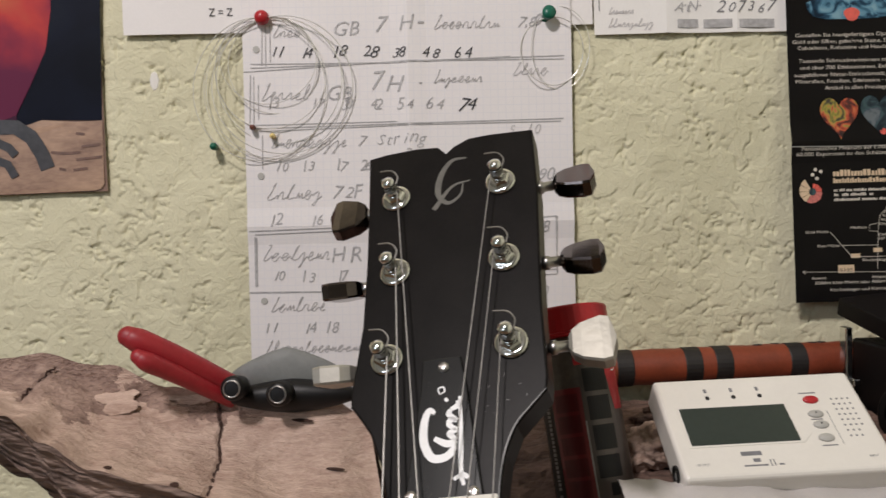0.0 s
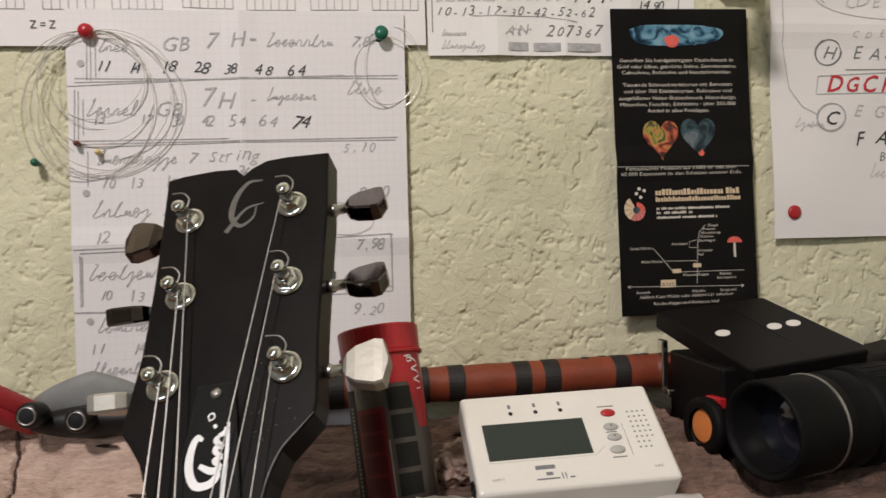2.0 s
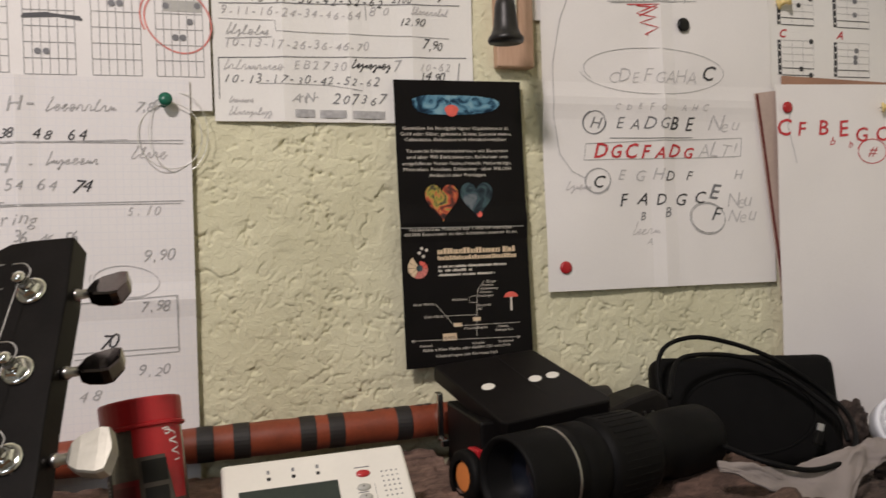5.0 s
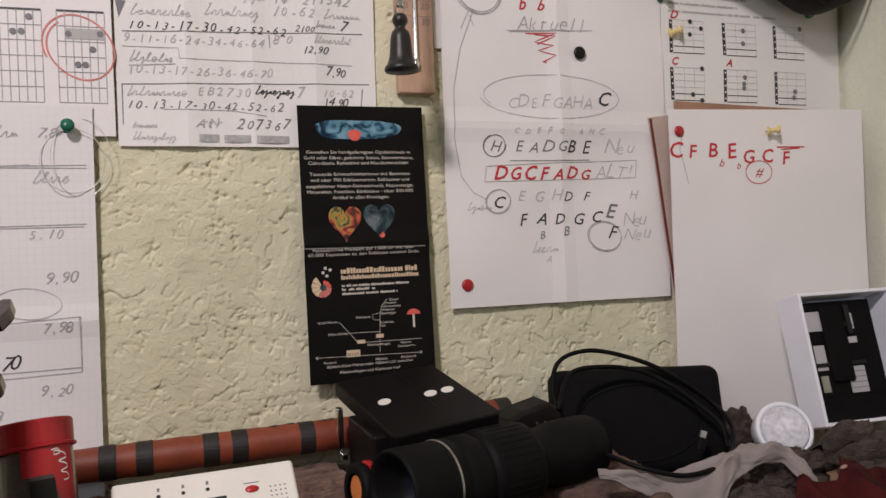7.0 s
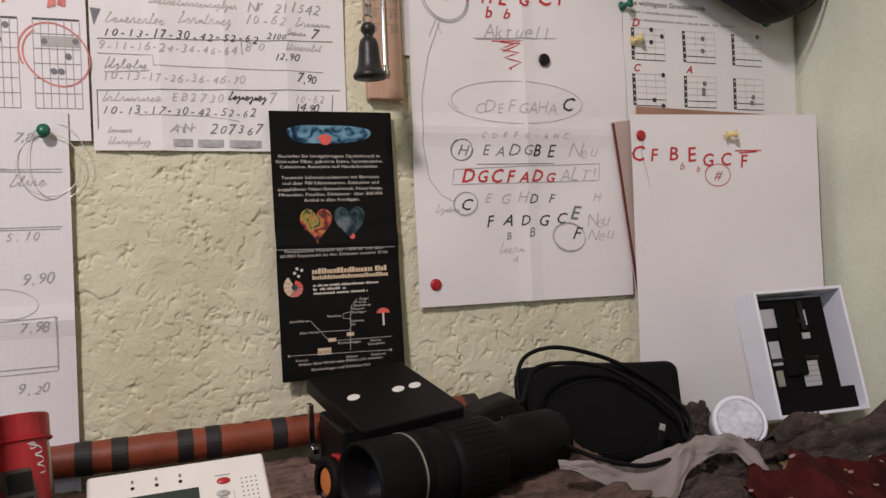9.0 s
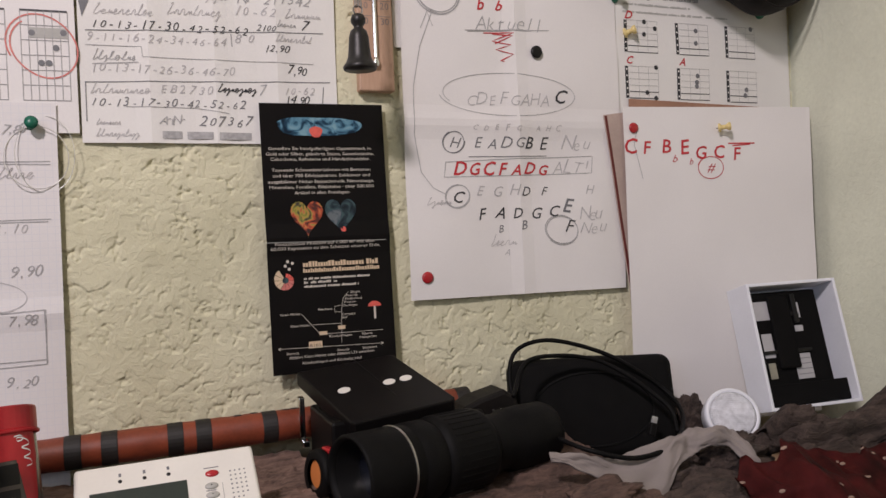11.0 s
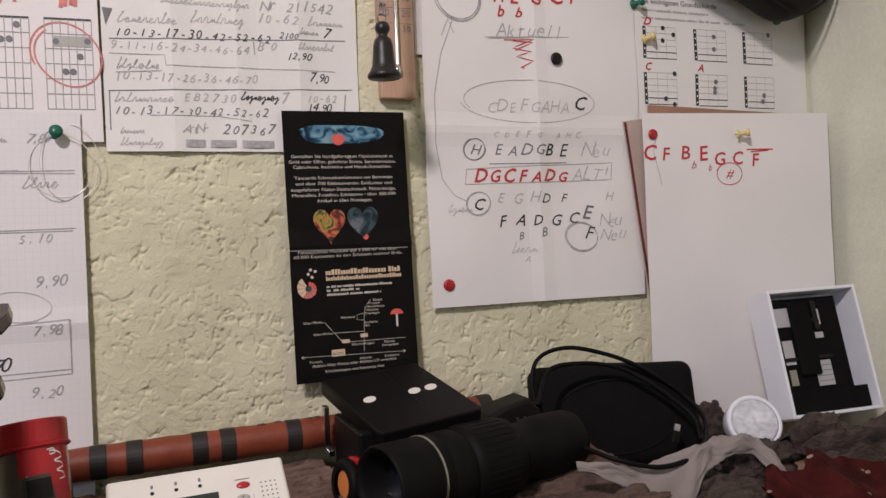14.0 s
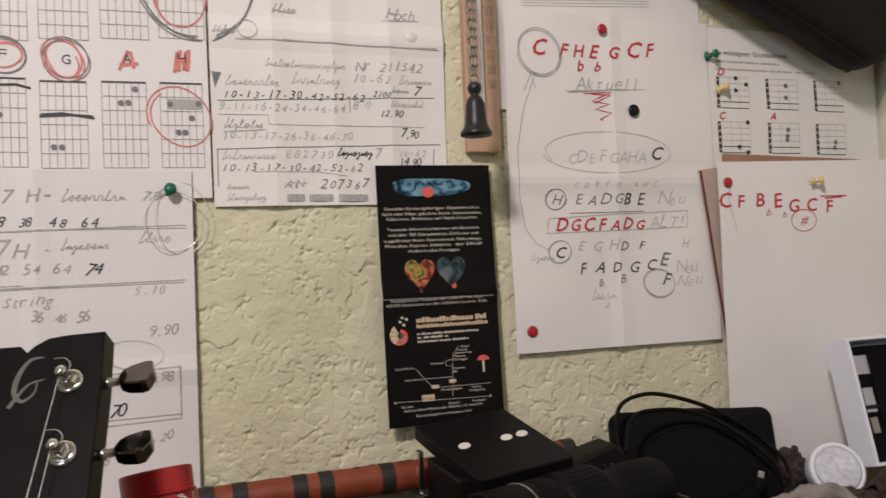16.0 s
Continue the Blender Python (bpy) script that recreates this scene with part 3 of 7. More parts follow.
part("fretboard", boxed((-0.0212, -0.46, 0.0003), (0.0212, -0.002, 0.005), 0.001, lean), wood("rosewood", (0.10, 0.05, 0.03), (0.04, 0.02, 0.012), (8, 1, 8), 20), guitar)
part("nut", boxed((-0.0212, -0.0018, 0.0003), (0.0212, 0.003, 0.0075), 0.0008, lean), M_WHITE_PLASTIC, guitar)
body_outline = [(0.17 * math.cos(a) * (0.86 + 0.16 * math.cos(2 * a)) , -0.63 + 0.235 * math.sin(a)) for a in [2 * math.pi * i / 40 for i in range(40)]]
bd = prism(body_outline, -0.04, -0.001, 0.006)
bd.transform(lean)
part("body", bd, M_LACQUER, guitar)
for i in range(1, 20):
    d = 0.628 * (1 - 2 ** (-i / 12))
    if d < 0.45:
        part("fret", tube([lean @ Vector((-0.0205, -d, 0.0052)), lean @ Vector((0.0205, -d, 0.0052))], 0.0009, 6), M_DULL_STEEL, guitar)
cover = [(-0.0092, -0.0490), (0.0058, -0.0490), (0.0082, -0.0620), (0.0135, -0.1040), (-0.0150, -0.1040), (-0.0098, -0.0620)]
rod_cover = part("rod_cover", prism(cover, 0.0, 0.0022, 0.0005), mat("smoked_plastic", (0.010, 0.010, 0.010), 0.22, vary=0.3, scale=50, bump=0.02, spec=0.35), guitar)
for su, sv in ((-0.0008, -0.0532), (-0.0125, -0.1012), (0.0100, -0.1012)):
    sc = lathe([(0.0021, 0.0), (0.0021, 0.0006), (0.0012, 0.0012), (0.0002, 0.0013)], 12, pose(su, sv, 0.0022))
    add_box(sc, (su - 0.0014, sv - 0.0002, 0.0034), (su + 0.0014, sv + 0.0002, 0.0037))
    part("cover_screw", sc, M_DULL_STEEL, rod_cover)


def flat_stroke(pts, widths, w):
    """A flat painted stroke on the guitar's face."""
    bm = bmesh.new()
    p = spline([(u, v, w) for u, v in pts], 8)
    rows = []
    for i, q in enumerate(p):
        a, b = p[max(0, i - 1)], p[min(len(p) - 1, i + 1)]
        t = (b - a).normalized()
        side = Vector((-t.y, t.x, 0))
        x = i / (len(p) - 1) * (len(widths) - 1)
        k = widths[int(x)] + (widths[min(len(widths) - 1, int(x) + 1)] - widths[int(x)]) * (x - int(x))
        rows.append((bm.verts.new(q + side * k / 2), bm.verts.new(q - side * k / 2)))
    for (a, b), (c, d) in zip(rows, rows[1:]):
        bm.faces.new((b, d, c, a))
    return bm


# plain painted emblems
emblem = flat_stroke([(-0.0040, -0.0712), (-0.0062, -0.0700), (-0.0080, -0.0745), (-0.0080, -0.0820), (-0.0050, -0.0878), (0.0000, -0.0880), (0.0030, -0.0850), (0.0022, -0.0820)], [0.0014, 0.0026, 0.0032, 0.0030, 0.0028, 0.0012], 0.00235)
for st, wide in (([(-0.0042, -0.0808), (0.0006, -0.0832), (0.0042, -0.0822)], 0.0020), ([(0.0042, -0.0822), (0.0016, -0.0796), (0.0042, -0.0782)], 0.0018), ([(0.0042, -0.0782), (0.0014, -0.0762), (0.0022, -0.0742), (0.0044, -0.0748)], 0.0017),
                 ([(0.0044, -0.0748), (0.0014, -0.0722), (0.0020, -0.0704)], 0.0017), ([(0.0020, -0.0704), (0.0046, -0.0690), (0.0048, -0.0672)], 0.0017), ([(-0.0002, -0.0668), (0.0008, -0.0660)], 0.0014),
                 ([(0.0054, -0.0655), (0.0058, -0.0780), (0.0056, -0.0930), (0.0066, -0.0985)], 0.0013), ([(0.0030, -0.0962), (0.0062, -0.0948), (0.0084, -0.0960)], 0.0014),
                 ([(-0.0022, -0.0640), (-0.0004, -0.0630), (-0.0010, -0.0612), (-0.0028, -0.0618), (-0.0022, -0.0640)], 0.0005)):
    merge(emblem, flat_stroke(st, [wide * 0.9, wide * 1.35, wide], 0.00236))
part("painted_emblem", emblem, M_WHITE_PAINT, rod_cover, "white painted script flourish")
inlay = flat_stroke([(0.0090, 0.0505), (0.0020, 0.0500), (-0.0030, 0.0420), (-0.0040, 0.0320), (0.0005, 0.0265), (0.0060, 0.0300), (0.0072, 0.0360)], [0.0008, 0.0022, 0.0030, 0.0022, 0.0012, 0.0006], 0.00012)
merge(inlay, flat_stroke([(0.0105, 0.0372), (0.0020, 0.0350), (-0.0060, 0.0240)], [0.0006, 0.0014, 0.0024], 0.00016))
wear = flat_stroke([(0.0372, -0.0650), (0.0310, -0.0712), (0.0249, -0.0780), (0.0206, -0.0880), (0.0184, -0.1000), (0.0180, -0.1110)], [0.0002, 0.0004, 0.0006, 0.0005, 0.0004, 0.0003], 0.00015)
part("worn_edge", wear, M_EDGE_WEAR, guitar, "bright worn edge of the lacquer")
marks = bmesh.new()
rng = random.Random(31)
for i in range(26):
    u, v, a = rng.uniform(0.012, 0.030), rng.uniform(-0.074, -0.040) if i % 2 else rng.uniform(-0.100, -0.062), rng.uniform(0, 3.1)
    u = u - 0.014 if v < -0.075 else u
    ln = rng.uniform(0.0002, 0.0016)
    merge(marks, flat_stroke([(u, v), (u + ln * math.cos(a) * 0.5, v + ln * math.sin(a) * 0.55), (u + ln * math.cos(a), v + ln * math.sin(a))], [0.0001, 0.0002, 0.0001], 0.00014))
part("fine_scratches", marks, M_EDGE_WEAR, guitar, "short pale scratches in the lacquer")
part("headstock_inlay", inlay, M_GHOST, guitar, "faint silver flourish inlay")


def tuner_peg(u, v, side, turn, lift):
    washer = lathe([(0.0068, 0.0), (0.0068, 0.0008), (0.0060, 0.0016), (0.0050, 0.0017)], 24, pose(u, v, 0.0002))
    part("washer", washer, M_CHROME, guitar, smooth=True)
    part("hex_nut", lathe([(0.0047, 0.0017), (0.0047, 0.0034), (0.0040, 0.0042), (0.0028, 0.0042)], 6, pose(u, v, 0, 0, 0, turn)), M_CHROME, guitar)
    post = part("post", lathe([(0.0027, 0.0040), (0.0027, 0.0060), (0.0021, 0.0066), (0.0021, 0.0096), (0.0028, 0.0102), (0.0030, 0.0118), (0.0026, 0.0130), (0.0012, 0.0137), (0.0002, 0.0138)], 18, pose(u, v, 0)), M_CHROME, guitar, smooth=True)
    coil = [(u + 0.0026 * math.cos(a), v + 0.0026 * math.sin(a), 0.0068 + 0.0024 * a / 18) for a in [0.5 * i for i in range(36)]]
    coil += [tuple(q) for q in spline([(u + 0.0030, v + 0.0015, 0.0094), (u + 0.0035, v + 0.0045, 0.0100), (u + 0.0010, v + 0.0075, 0.0108), (u - 0.0045, v + 0.0086, 0.0104)], 6)]
    part("string_end", tube(coil, 0.00035, 5), M_STRING, guitar)
    s = side
    edge = 0.0375 * s if s > 0 else -0.0362
    part("tuner_case", boxed((min(u - 0.007, u + 0.007), v - 0.008, -0.0225), (max(u - 0.007, u + 0.007), v + 0.008, -0.0147), 0.002), M_DULL_STEEL, guitar)
    shaft = lathe([(0.0019, 0.0), (0.0019, 0.0028), (0.0029, 0.0035), (0.0029, 0.0055), (0.0022, 0.006), (0.0022, 0.012)], 12, to((s, 0, 0), (edge - 0.002 * s, v, -0.0085), (0, 1, 0)))
    part("tuner_shaft", shaft, M_DULL_STEEL, guitar, smooth=True)
    # keystone-shaped button, turned about its shaft
    b = bmesh.new()
    prof = [(0.0, 0.0030, 0.0026), (0.0015, 0.0056, 0.0034), (0.005, 0.0080, 0.0037), (0.0125, 0.0101, 0.0038), (0.0158, 0.0094, 0.0036), (0.0178, 0.0016, 0.0032)]
    rings = []
    for x, hw, ht in prof:
        rings.append([b.verts.new((x, y, z)) for y, z in ((-hw, -ht * 0.75), (-hw + 0.0007, -ht), (hw - 0.0007, -ht), (hw, -ht * 0.75), (hw, ht * 0.75), (hw - 0.0007, ht), (-hw + 0.0007, ht), (-hw, ht * 0.75))])
    for r0, r1 in zip(rings, rings[1:]):
        for i in range(8):
            b.faces.new((r0[i], r0[(i + 1) % 8], r1[(i + 1) % 8], r1[i]))
    b.faces.new(rings[0][::-1]), b.faces.new(rings[-1])
    b.transform(to((0, 0, 1), (edge + (0.0085 if s > 0 else 0.0035) * s, v, -0.0085), (s, 0, 0)) @ pose(0, 0, 0, lift))
    part("tuner_button", b, M_NICKEL_DARK_REFLECT if v > -0.03 else M_NICKEL_PALE_REFLECT, guitar, "polished keystone-shaped tuner button")


for u, v, s, turn, lift in ((-0.0235, 0.0336, -1, 10, 8), (-0.0225, -0.0056, -1, 40, 62), (-0.0243, -0.0459, -1, 25, 70),
                            (0.0240, 0.0330, 1, 15, -28), (0.0240, -0.0064, 1, 50, -34), (0.0252, -0.0452, 1, 30, -4)):
    tuner_peg(u, v, s, turn, lift)
nut_u = (-0.0190, -0.0127, -0.0059, 0.0045, 0.0108, 0.0196)
for (pu, pv), nu, thick in zip(((-0.0218, -0.0459), (-0.0200, -0.0056), (-0.0210, 0.0336), (0.0215, 0.0330), (0.0215, -0.0064), (0.0228, -0.0452)), nut_u, (0.00036, 0.00033, 0.00028, 0.00023, 0.00021, 0.0002)):
    part("string", tube([(pu, pv, 0.0075), tuple(lean @ Vector((nu, 0, 0.0078))), tuple(lean @ Vector((nu * 1.25, -0.6, 0.011)))], thick, 6), M_STRING, guitar)


# ---- things on the shelf: tuner, rubber box, stick ----
def tuner_device():
    up, across = Vector((0, 0.788, 0.616)), Vector((0.9996, 0.015, 0.017))
    up = (up - across * up.dot(across)).normalized()
    out = across.cross(up)
    m = Matrix((across, up, out)).transposed().to_4x4()
    m.translation = (0.1025, -0.1365, 0.9165)
    d = thing("chromatic_tuner", m, "white plastic electronic guitar tuner with dark display", "tuner")
    part("case", boxed((0.0, -0.0575, -0.0165), (0.0985, 0.0, 0.0), 0.0022, None, 3), M_WHITE_PLASTIC, d)
    part("display_bezel", prism([(0.0068, -0.0410), (0.0605, -0.0410), (0.0655, -0.0365), (0.0655, -0.0178), (0.0068, -0.0178)], 0.0, 0.0003), M_WHITE_PLASTIC, d)
    part("display", boxed((0.0080, -0.0400, 0.0001), (0.0592, -0.0188, 0.0007), 0.0002), M_LCD, d, "dark switched-off display")
    for i, u in enumerate((0.0239, 0.0368, 0.0497)):
        part("indicator_light", lathe([(0.0011, 0), (0.0011, 0.0003), (0.0004, 0.0006)], 12, pose(u, -0.0127, 0)), M_BLACK_PLASTIC, d)
        part("print_bar", boxed((u - 0.0007, -0.0095, 0), (u + 0.0007, -0.0072, 0.00015)), M_GREY_INK, d)
    for u, v, r, mt in ((0.0733, -0.0170, 0.0034, M_RED_PLASTIC), (0.0722, -0.0256, 0.0033, M_GREY_PLASTIC), (0.0722, -0.0318, 0.0033, M_GREY_PLASTIC), (0.0715, -0.0392, 0.0034, M_GREY_PLASTIC)):
        part("button", lathe([(r, 0), (r, 0.0006), (r * 0.85, 0.0011), (r * 0.1, 0.0012)], 20, Matrix.Translation((u, v, 0)) @ Matrix.Diagonal((1.12, 0.66, 1, 1))), mt, d, "red oval power button" if mt is M_RED_PLASTIC else "grey oval rubber button", smooth=True)
    for v in (-0.0254, -0.0316):
        part("arrow_mark", lathe([(0.0006, 0.0012), (0.0006, 0.00135)], 3, pose(0.0722, v, 0)), M_BLACK_PLASTIC, d)
    for i in range(8):
        for k in range(4):
            if (i, k) not in ((6, 3), (7, 3)):
                part("speaker_hole", lathe([(0.00055, 0.0), (0.00055, 0.00012)], 8, pose(0.0835 + 0.0027 * k, -0.0170 - 0.0031 * i, 0)), M_GREY_INK, d)
    part("side_line", boxed((0.0782, -0.0430, 0.0), (0.0784, -0.0240, 0.0001)), M_GREY_INK, d)
    for u0, u1, v, h in ((0.0290, 0.0385, -0.0465, 0.0022), (0.0335, 0.0368, -0.0500, 0.0018), (0.0285, 0.0395, -0.0522, 0.0008), (0.0408, 0.0413, -0.0525, 0.0035), (0.0424, 0.0429, -0.0525, 0.0035),
                         (0.0445, 0.0468, -0.0522, 0.0008), (0.0690, 0.0775, -0.0130, 0.0006), (0.0690, 0.0745, -0.0288, 0.0006), (0.0680, 0.0752, -0.0436, 0.0006)):
        part("print_bar", boxed((u0, v, 0), (u1, v + h, 0.00012)), M_GREY_INK, d)
    for word, u0, u1 in (("OUTPUT", 0.0072, 0.0134), ("INPUT", 0.0868, 0.0912)):
        vs, fs = outline_of(word, 0.0)
        lo, hi = min(p[0] for p in vs), max(p[0] for p in vs)
        k = (u1 - u0) / (hi - lo)
        bm = bmesh.new()
        bv = [bm.verts.new((u0 + (x - lo) * k, -0.0508 + y * 0.0018, 0.00012)) for x, y in vs]
        for f in fs:
            bm.faces.new([bv[i] for i in f])
        part("printed_word", bm, M_GREY_INK, d)
    part("jack_socket", lathe([(0.0044, 0.0), (0.0044, 0.0010), (0.0030, 0.0011), (0.0028, -0.004)], 18, to((-1, 0, 0), (0.0, -0.049, -0.0085), (0, 1, 0))), M_BLACK_PLASTIC, d)
    return d


tuner_device()


def striped_stick():
    s = thing("striped_rain_stick", to((1, 0, 0.012), (-0.02, -0.0185, 0.8995), (0, 0, 1)), "terracotta painted stick with black burnt bands lying along the wall", "stick")
    r = 0.0115
    n = 60
    prof = [(r * 0.3, 0.0), (r, 0.001)] + [(r * (1 + 0.02 * math.sin(i * 1.7)), 0.408 * i / n + 0.002) for i in range(n)] + [(r * 0.96, 0.4115), (r * 0.3, 0.4125)]
    part("shaft", lathe(prof, 28), M_CLAY, s, smooth=True)
    for x, w in ((0.060, 0.010), (0.1138, 0.0110), (0.1373, 0.0110), (0.1813, 0.0110), (0.2009, 0.0110), (0.2488, 0.0110), (0.35, 0.010), (0.4060, 0.0120)):
        part("band", lathe([(r * 1.012, x - w / 2), (r * 1.035, x - w / 2 + 0.0006), (r * 1.035, x + w / 2 - 0.0006), (r * 1.012, x + w / 2)], 28), M_BAND, s)
    rng = random.Random(3)
    for x in (0.238, 0.262, 0.268, 0.226):
        part("scorch_mark", lathe([(0.0025, -0.0002), (0.0022, 0.0003), (0.0004, 0.0004)], 10, to((1, 0, 0.0), (r * 1.0, rng.uniform(-0.002, 0.002), x), (0, 0, 1)) @ Matrix.Diagonal((1.3, 0.8, 1, 1))), M_BAND, s)
    return s


striped_stick()


def string_cleaner():
    """A clear round tube with a red lid, leaning back a little."""
    m = to(Vector((-0.010, 0.028, 0.099)), (0.0725, -0.1500, 0.8515), (1, 0, 0))
    c = thing("cleaner_tube", m, "clear brown plastic tube with red lid and printed wrap", "tube")
    r, tall = 0.0194, 0.1040
    part("tube_wall", lathe([(r * 0.94, 0.0), (r, 0.0012), (r, 0.088), (r * 0.95, 0.089), (r * 0.2, 0.089)], 40), M_TUBE, c, smooth=True)
    part("lid", lathe([(r * 1.02, 0.0905), (r * 1.055, 0.0915), (r * 1.075, tall - 0.001), (r * 1.05, tall), (r * 0.98, tall - 0.0012), (r * 0.1, tall - 0.0016)], 40), M_RED_PLASTIC, c, "shiny red plastic lid", smooth=False)
    part("lid_rim", lathe([(r * 1.02, 0.0888), (r * 1.10, 0.0894), (r * 1.11, 0.0906), (r * 1.04, 0.0914)], 40), M_RED_PLASTIC, c)

    def patch(name, a0, a1, z0, z1, k, material, b0=None, b1=None, label=""):
        """A printed piece of the wrap; b0 and b1 are its lower corners' angles."""
        bm = bmesh.new()
        prev = None
        n = max(2, int(abs(a1 - a0) / 0.08))
        for i in range(n + 1):
            t = i / n
            pair = []
            for z, lo, hi in ((z0, a0 if b0 is None else b0, a1 if b1 is None else b1), (z1, a0, a1)):
                q = lo + (hi - lo) * t
                pair.append(bm.verts.new((r * k * math.cos(q), r * k * math.sin(q), z)))
            if prev:
                bm.faces.new((prev[0], pair[0], pair[1], prev[1]))
            prev = pair
        part(name, bm, material, c, label)

    patch("red_wrap", -1.78, -0.30, 0.0745, 0.0892, 1.010, M_RED_PLASTIC, label="bright red printed band")
    patch("wrap_tongue", -1.02, -0.34, 0.0520, 0.0748, 1.016, M_RED_PLASTIC, -0.84, -0.46, "red printed tongue")
    patch("label_panel", -2.52, -1.72, 0.003, 0.0640, 1.008, M_DEEP_RED)
    patch("label_panel", -1.70, -0.36, 0.003, 0.0742, 1.006, M_SMOKE)
    patch("pale_edge", -1.72, -1.68, 0.003, 0.0480, 1.011, M_STONE_GREY)
    patch("dark_strip", -3.02, -2.56, 0.003, 0.0742, 1.008, M_BAND)
    rng = random.Random(6)
    z = 0.066
    while z > 0.006:
        h = rng.uniform(0.0010, 0.0017)
        patch("print_bar", -2.78, -2.66, z - h, z, 1.014, M_STONE_GREY)
        z -= h + (0.0006 if rng.random() > 0.15 else 0.0022)
    # big dark letter-sized bars along the tube, and fainter ones on the red panel
    for z0, z1, a0, a1 in ((0.0615, 0.0725, -1.62, -0.98), (0.0480, 0.0592, -1.60, -1.00), (0.0340, 0.0455, -1.58, -0.98), (0.0212, 0.0315, -1.60, -0.98), (0.0130, 0.0188, -1.36, -1.14)):
        patch("print_bar", a0, a1, z0, z1, 1.016, M_BLACK_PLASTIC)
    for i in range(6):
        patch("print_bar", -2.42, -1.82, 0.0530 - 0.0100 * i, 0.0612 - 0.0100 * i, 1.014, M_MAROON)
    fl = flat_stroke([(-1.02, 0.0868), (-0.84, 0.0872), (-0.78, 0.0850), (-0.94, 0.0842), (-0.92, 0.0862), (-0.66, 0.0846), (-0.60, 0.0822), (-0.84, 0.0806), (-0.62, 0.0790), (-0.58, 0.0770), (-0.80, 0.0752), (-0.60, 0.0738), (-0.56, 0.0712), (-0.74, 0.0704)], [0.0006, 0.0008, 0.0006], 0)
    for v in fl.verts:
        v.co = Vector((r * 1.024 * math.cos(v.co.x), r * 1.024 * math.sin(v.co.x), v.co.y))
    part("painted_flourish", fl, M_WHITE_PAINT, c)
    return c


M_STONE_GREY = mat("pale_grey_print", (0.24, 0.23, 0.22), 0.5, vary=0.2, scale=200)
M_TUBE = mat("smoky_clear_plastic", (0.10, 0.085, 0.075), 0.22, vary=0.35, scale=40, coat=0.35)
M_DEEP_RED = mat("deep_red_label", (0.15, 0.010, 0.014), 0.35, vary=0.2, scale=60, coat=0.3)
M_MAROON = mat("maroon_print", (0.085, 0.005, 0.008), 0.4, vary=0.2, scale=60)
M_SMOKE = mat("grey_brown_label", (0.055, 0.043, 0.036), 0.35, vary=0.2, scale=60, coat=0.3)
string_cleaner()


def dotted_box():
    tl, tr, rr = Vector((0.247, -0.0426, 0.9455)), Vector((0.3215, -0.0416, 0.9520)), Vector((0.3377, -0.111, 0.9305))
    x = (tr - tl).normalized()
    y = (tr - rr)
    y = (y - x * y.dot(x)).normalized()
    m = Matrix((x, y, x.cross(y))).transposed().to_4x4()
    m.translation = tl
    b = thing("black_flip_box", m, "black card box with tilted lid and three white stickers", "box")
    part("lid", prism([(0.0, 0.0), (0.0745, 0.0), (0.0925, -0.0790), (0.0900, -0.0830), (0.0190, -0.0860), (0.0160, -0.0830)][::-1], -0.0120, 0.0, 0.0012), M_BLACK_CARD, b)
    part("lid_line", boxed((0.0440, -0.070, -0.0005), (0.0446, -0.006, 0.0003), 0, pose(0, 0, 0, 0, 0, 10)), M_BLACK_PLASTIC, b)
    for p in ((0.2729, -0.0806, 0.9343), (0.3107, -0.0655, 0.9345), (0.3191, -0.0690, 0.9355)):
        q = m.inverted() @ Vector(p)
        q.y -= 0.0095 if p[0] > 0.315 else (0.0135 if p[0] > 0.3 else 0.0)
        q.x -= 0.0045 if 0.3 < p[0] < 0.315 else 0.0
        part("sticker", lathe([(0.0046, 0.0), (0.0046, 0.0003), (0.0044, 0.0004)], 18, Matrix.Translation((q.x, q.y, 0.0)) @ pose(0, 0, 0, 0, 0, 20) @ Matrix.Diagonal((1.05, 0.85, 1, 1))), M_WHITE_PLASTIC, b, "round white paper sticker")
    base = bmesh.new()
    add_box(base, (0.256, -0.112, 0.868), (0.336, -0.040, 0.920), 0.002)
    base.transform(m.inverted())
    part("base", base, M_BLACK_CARD, b)
    clip = bmesh.new()
    add_box(clip, (0.2458, -0.053, 0.896), (0.2500, -0.045, 0.928), 0.0008)
    add_box(clip, (0.2462, -0.060, 0.893), (0.2512, -0.050, 0.898), 0.001)
    clip.transform(m.inverted())
    part("metal_clip", clip, M_CHROME, b, "bright metal corner clip")
    return b


dotted_box()


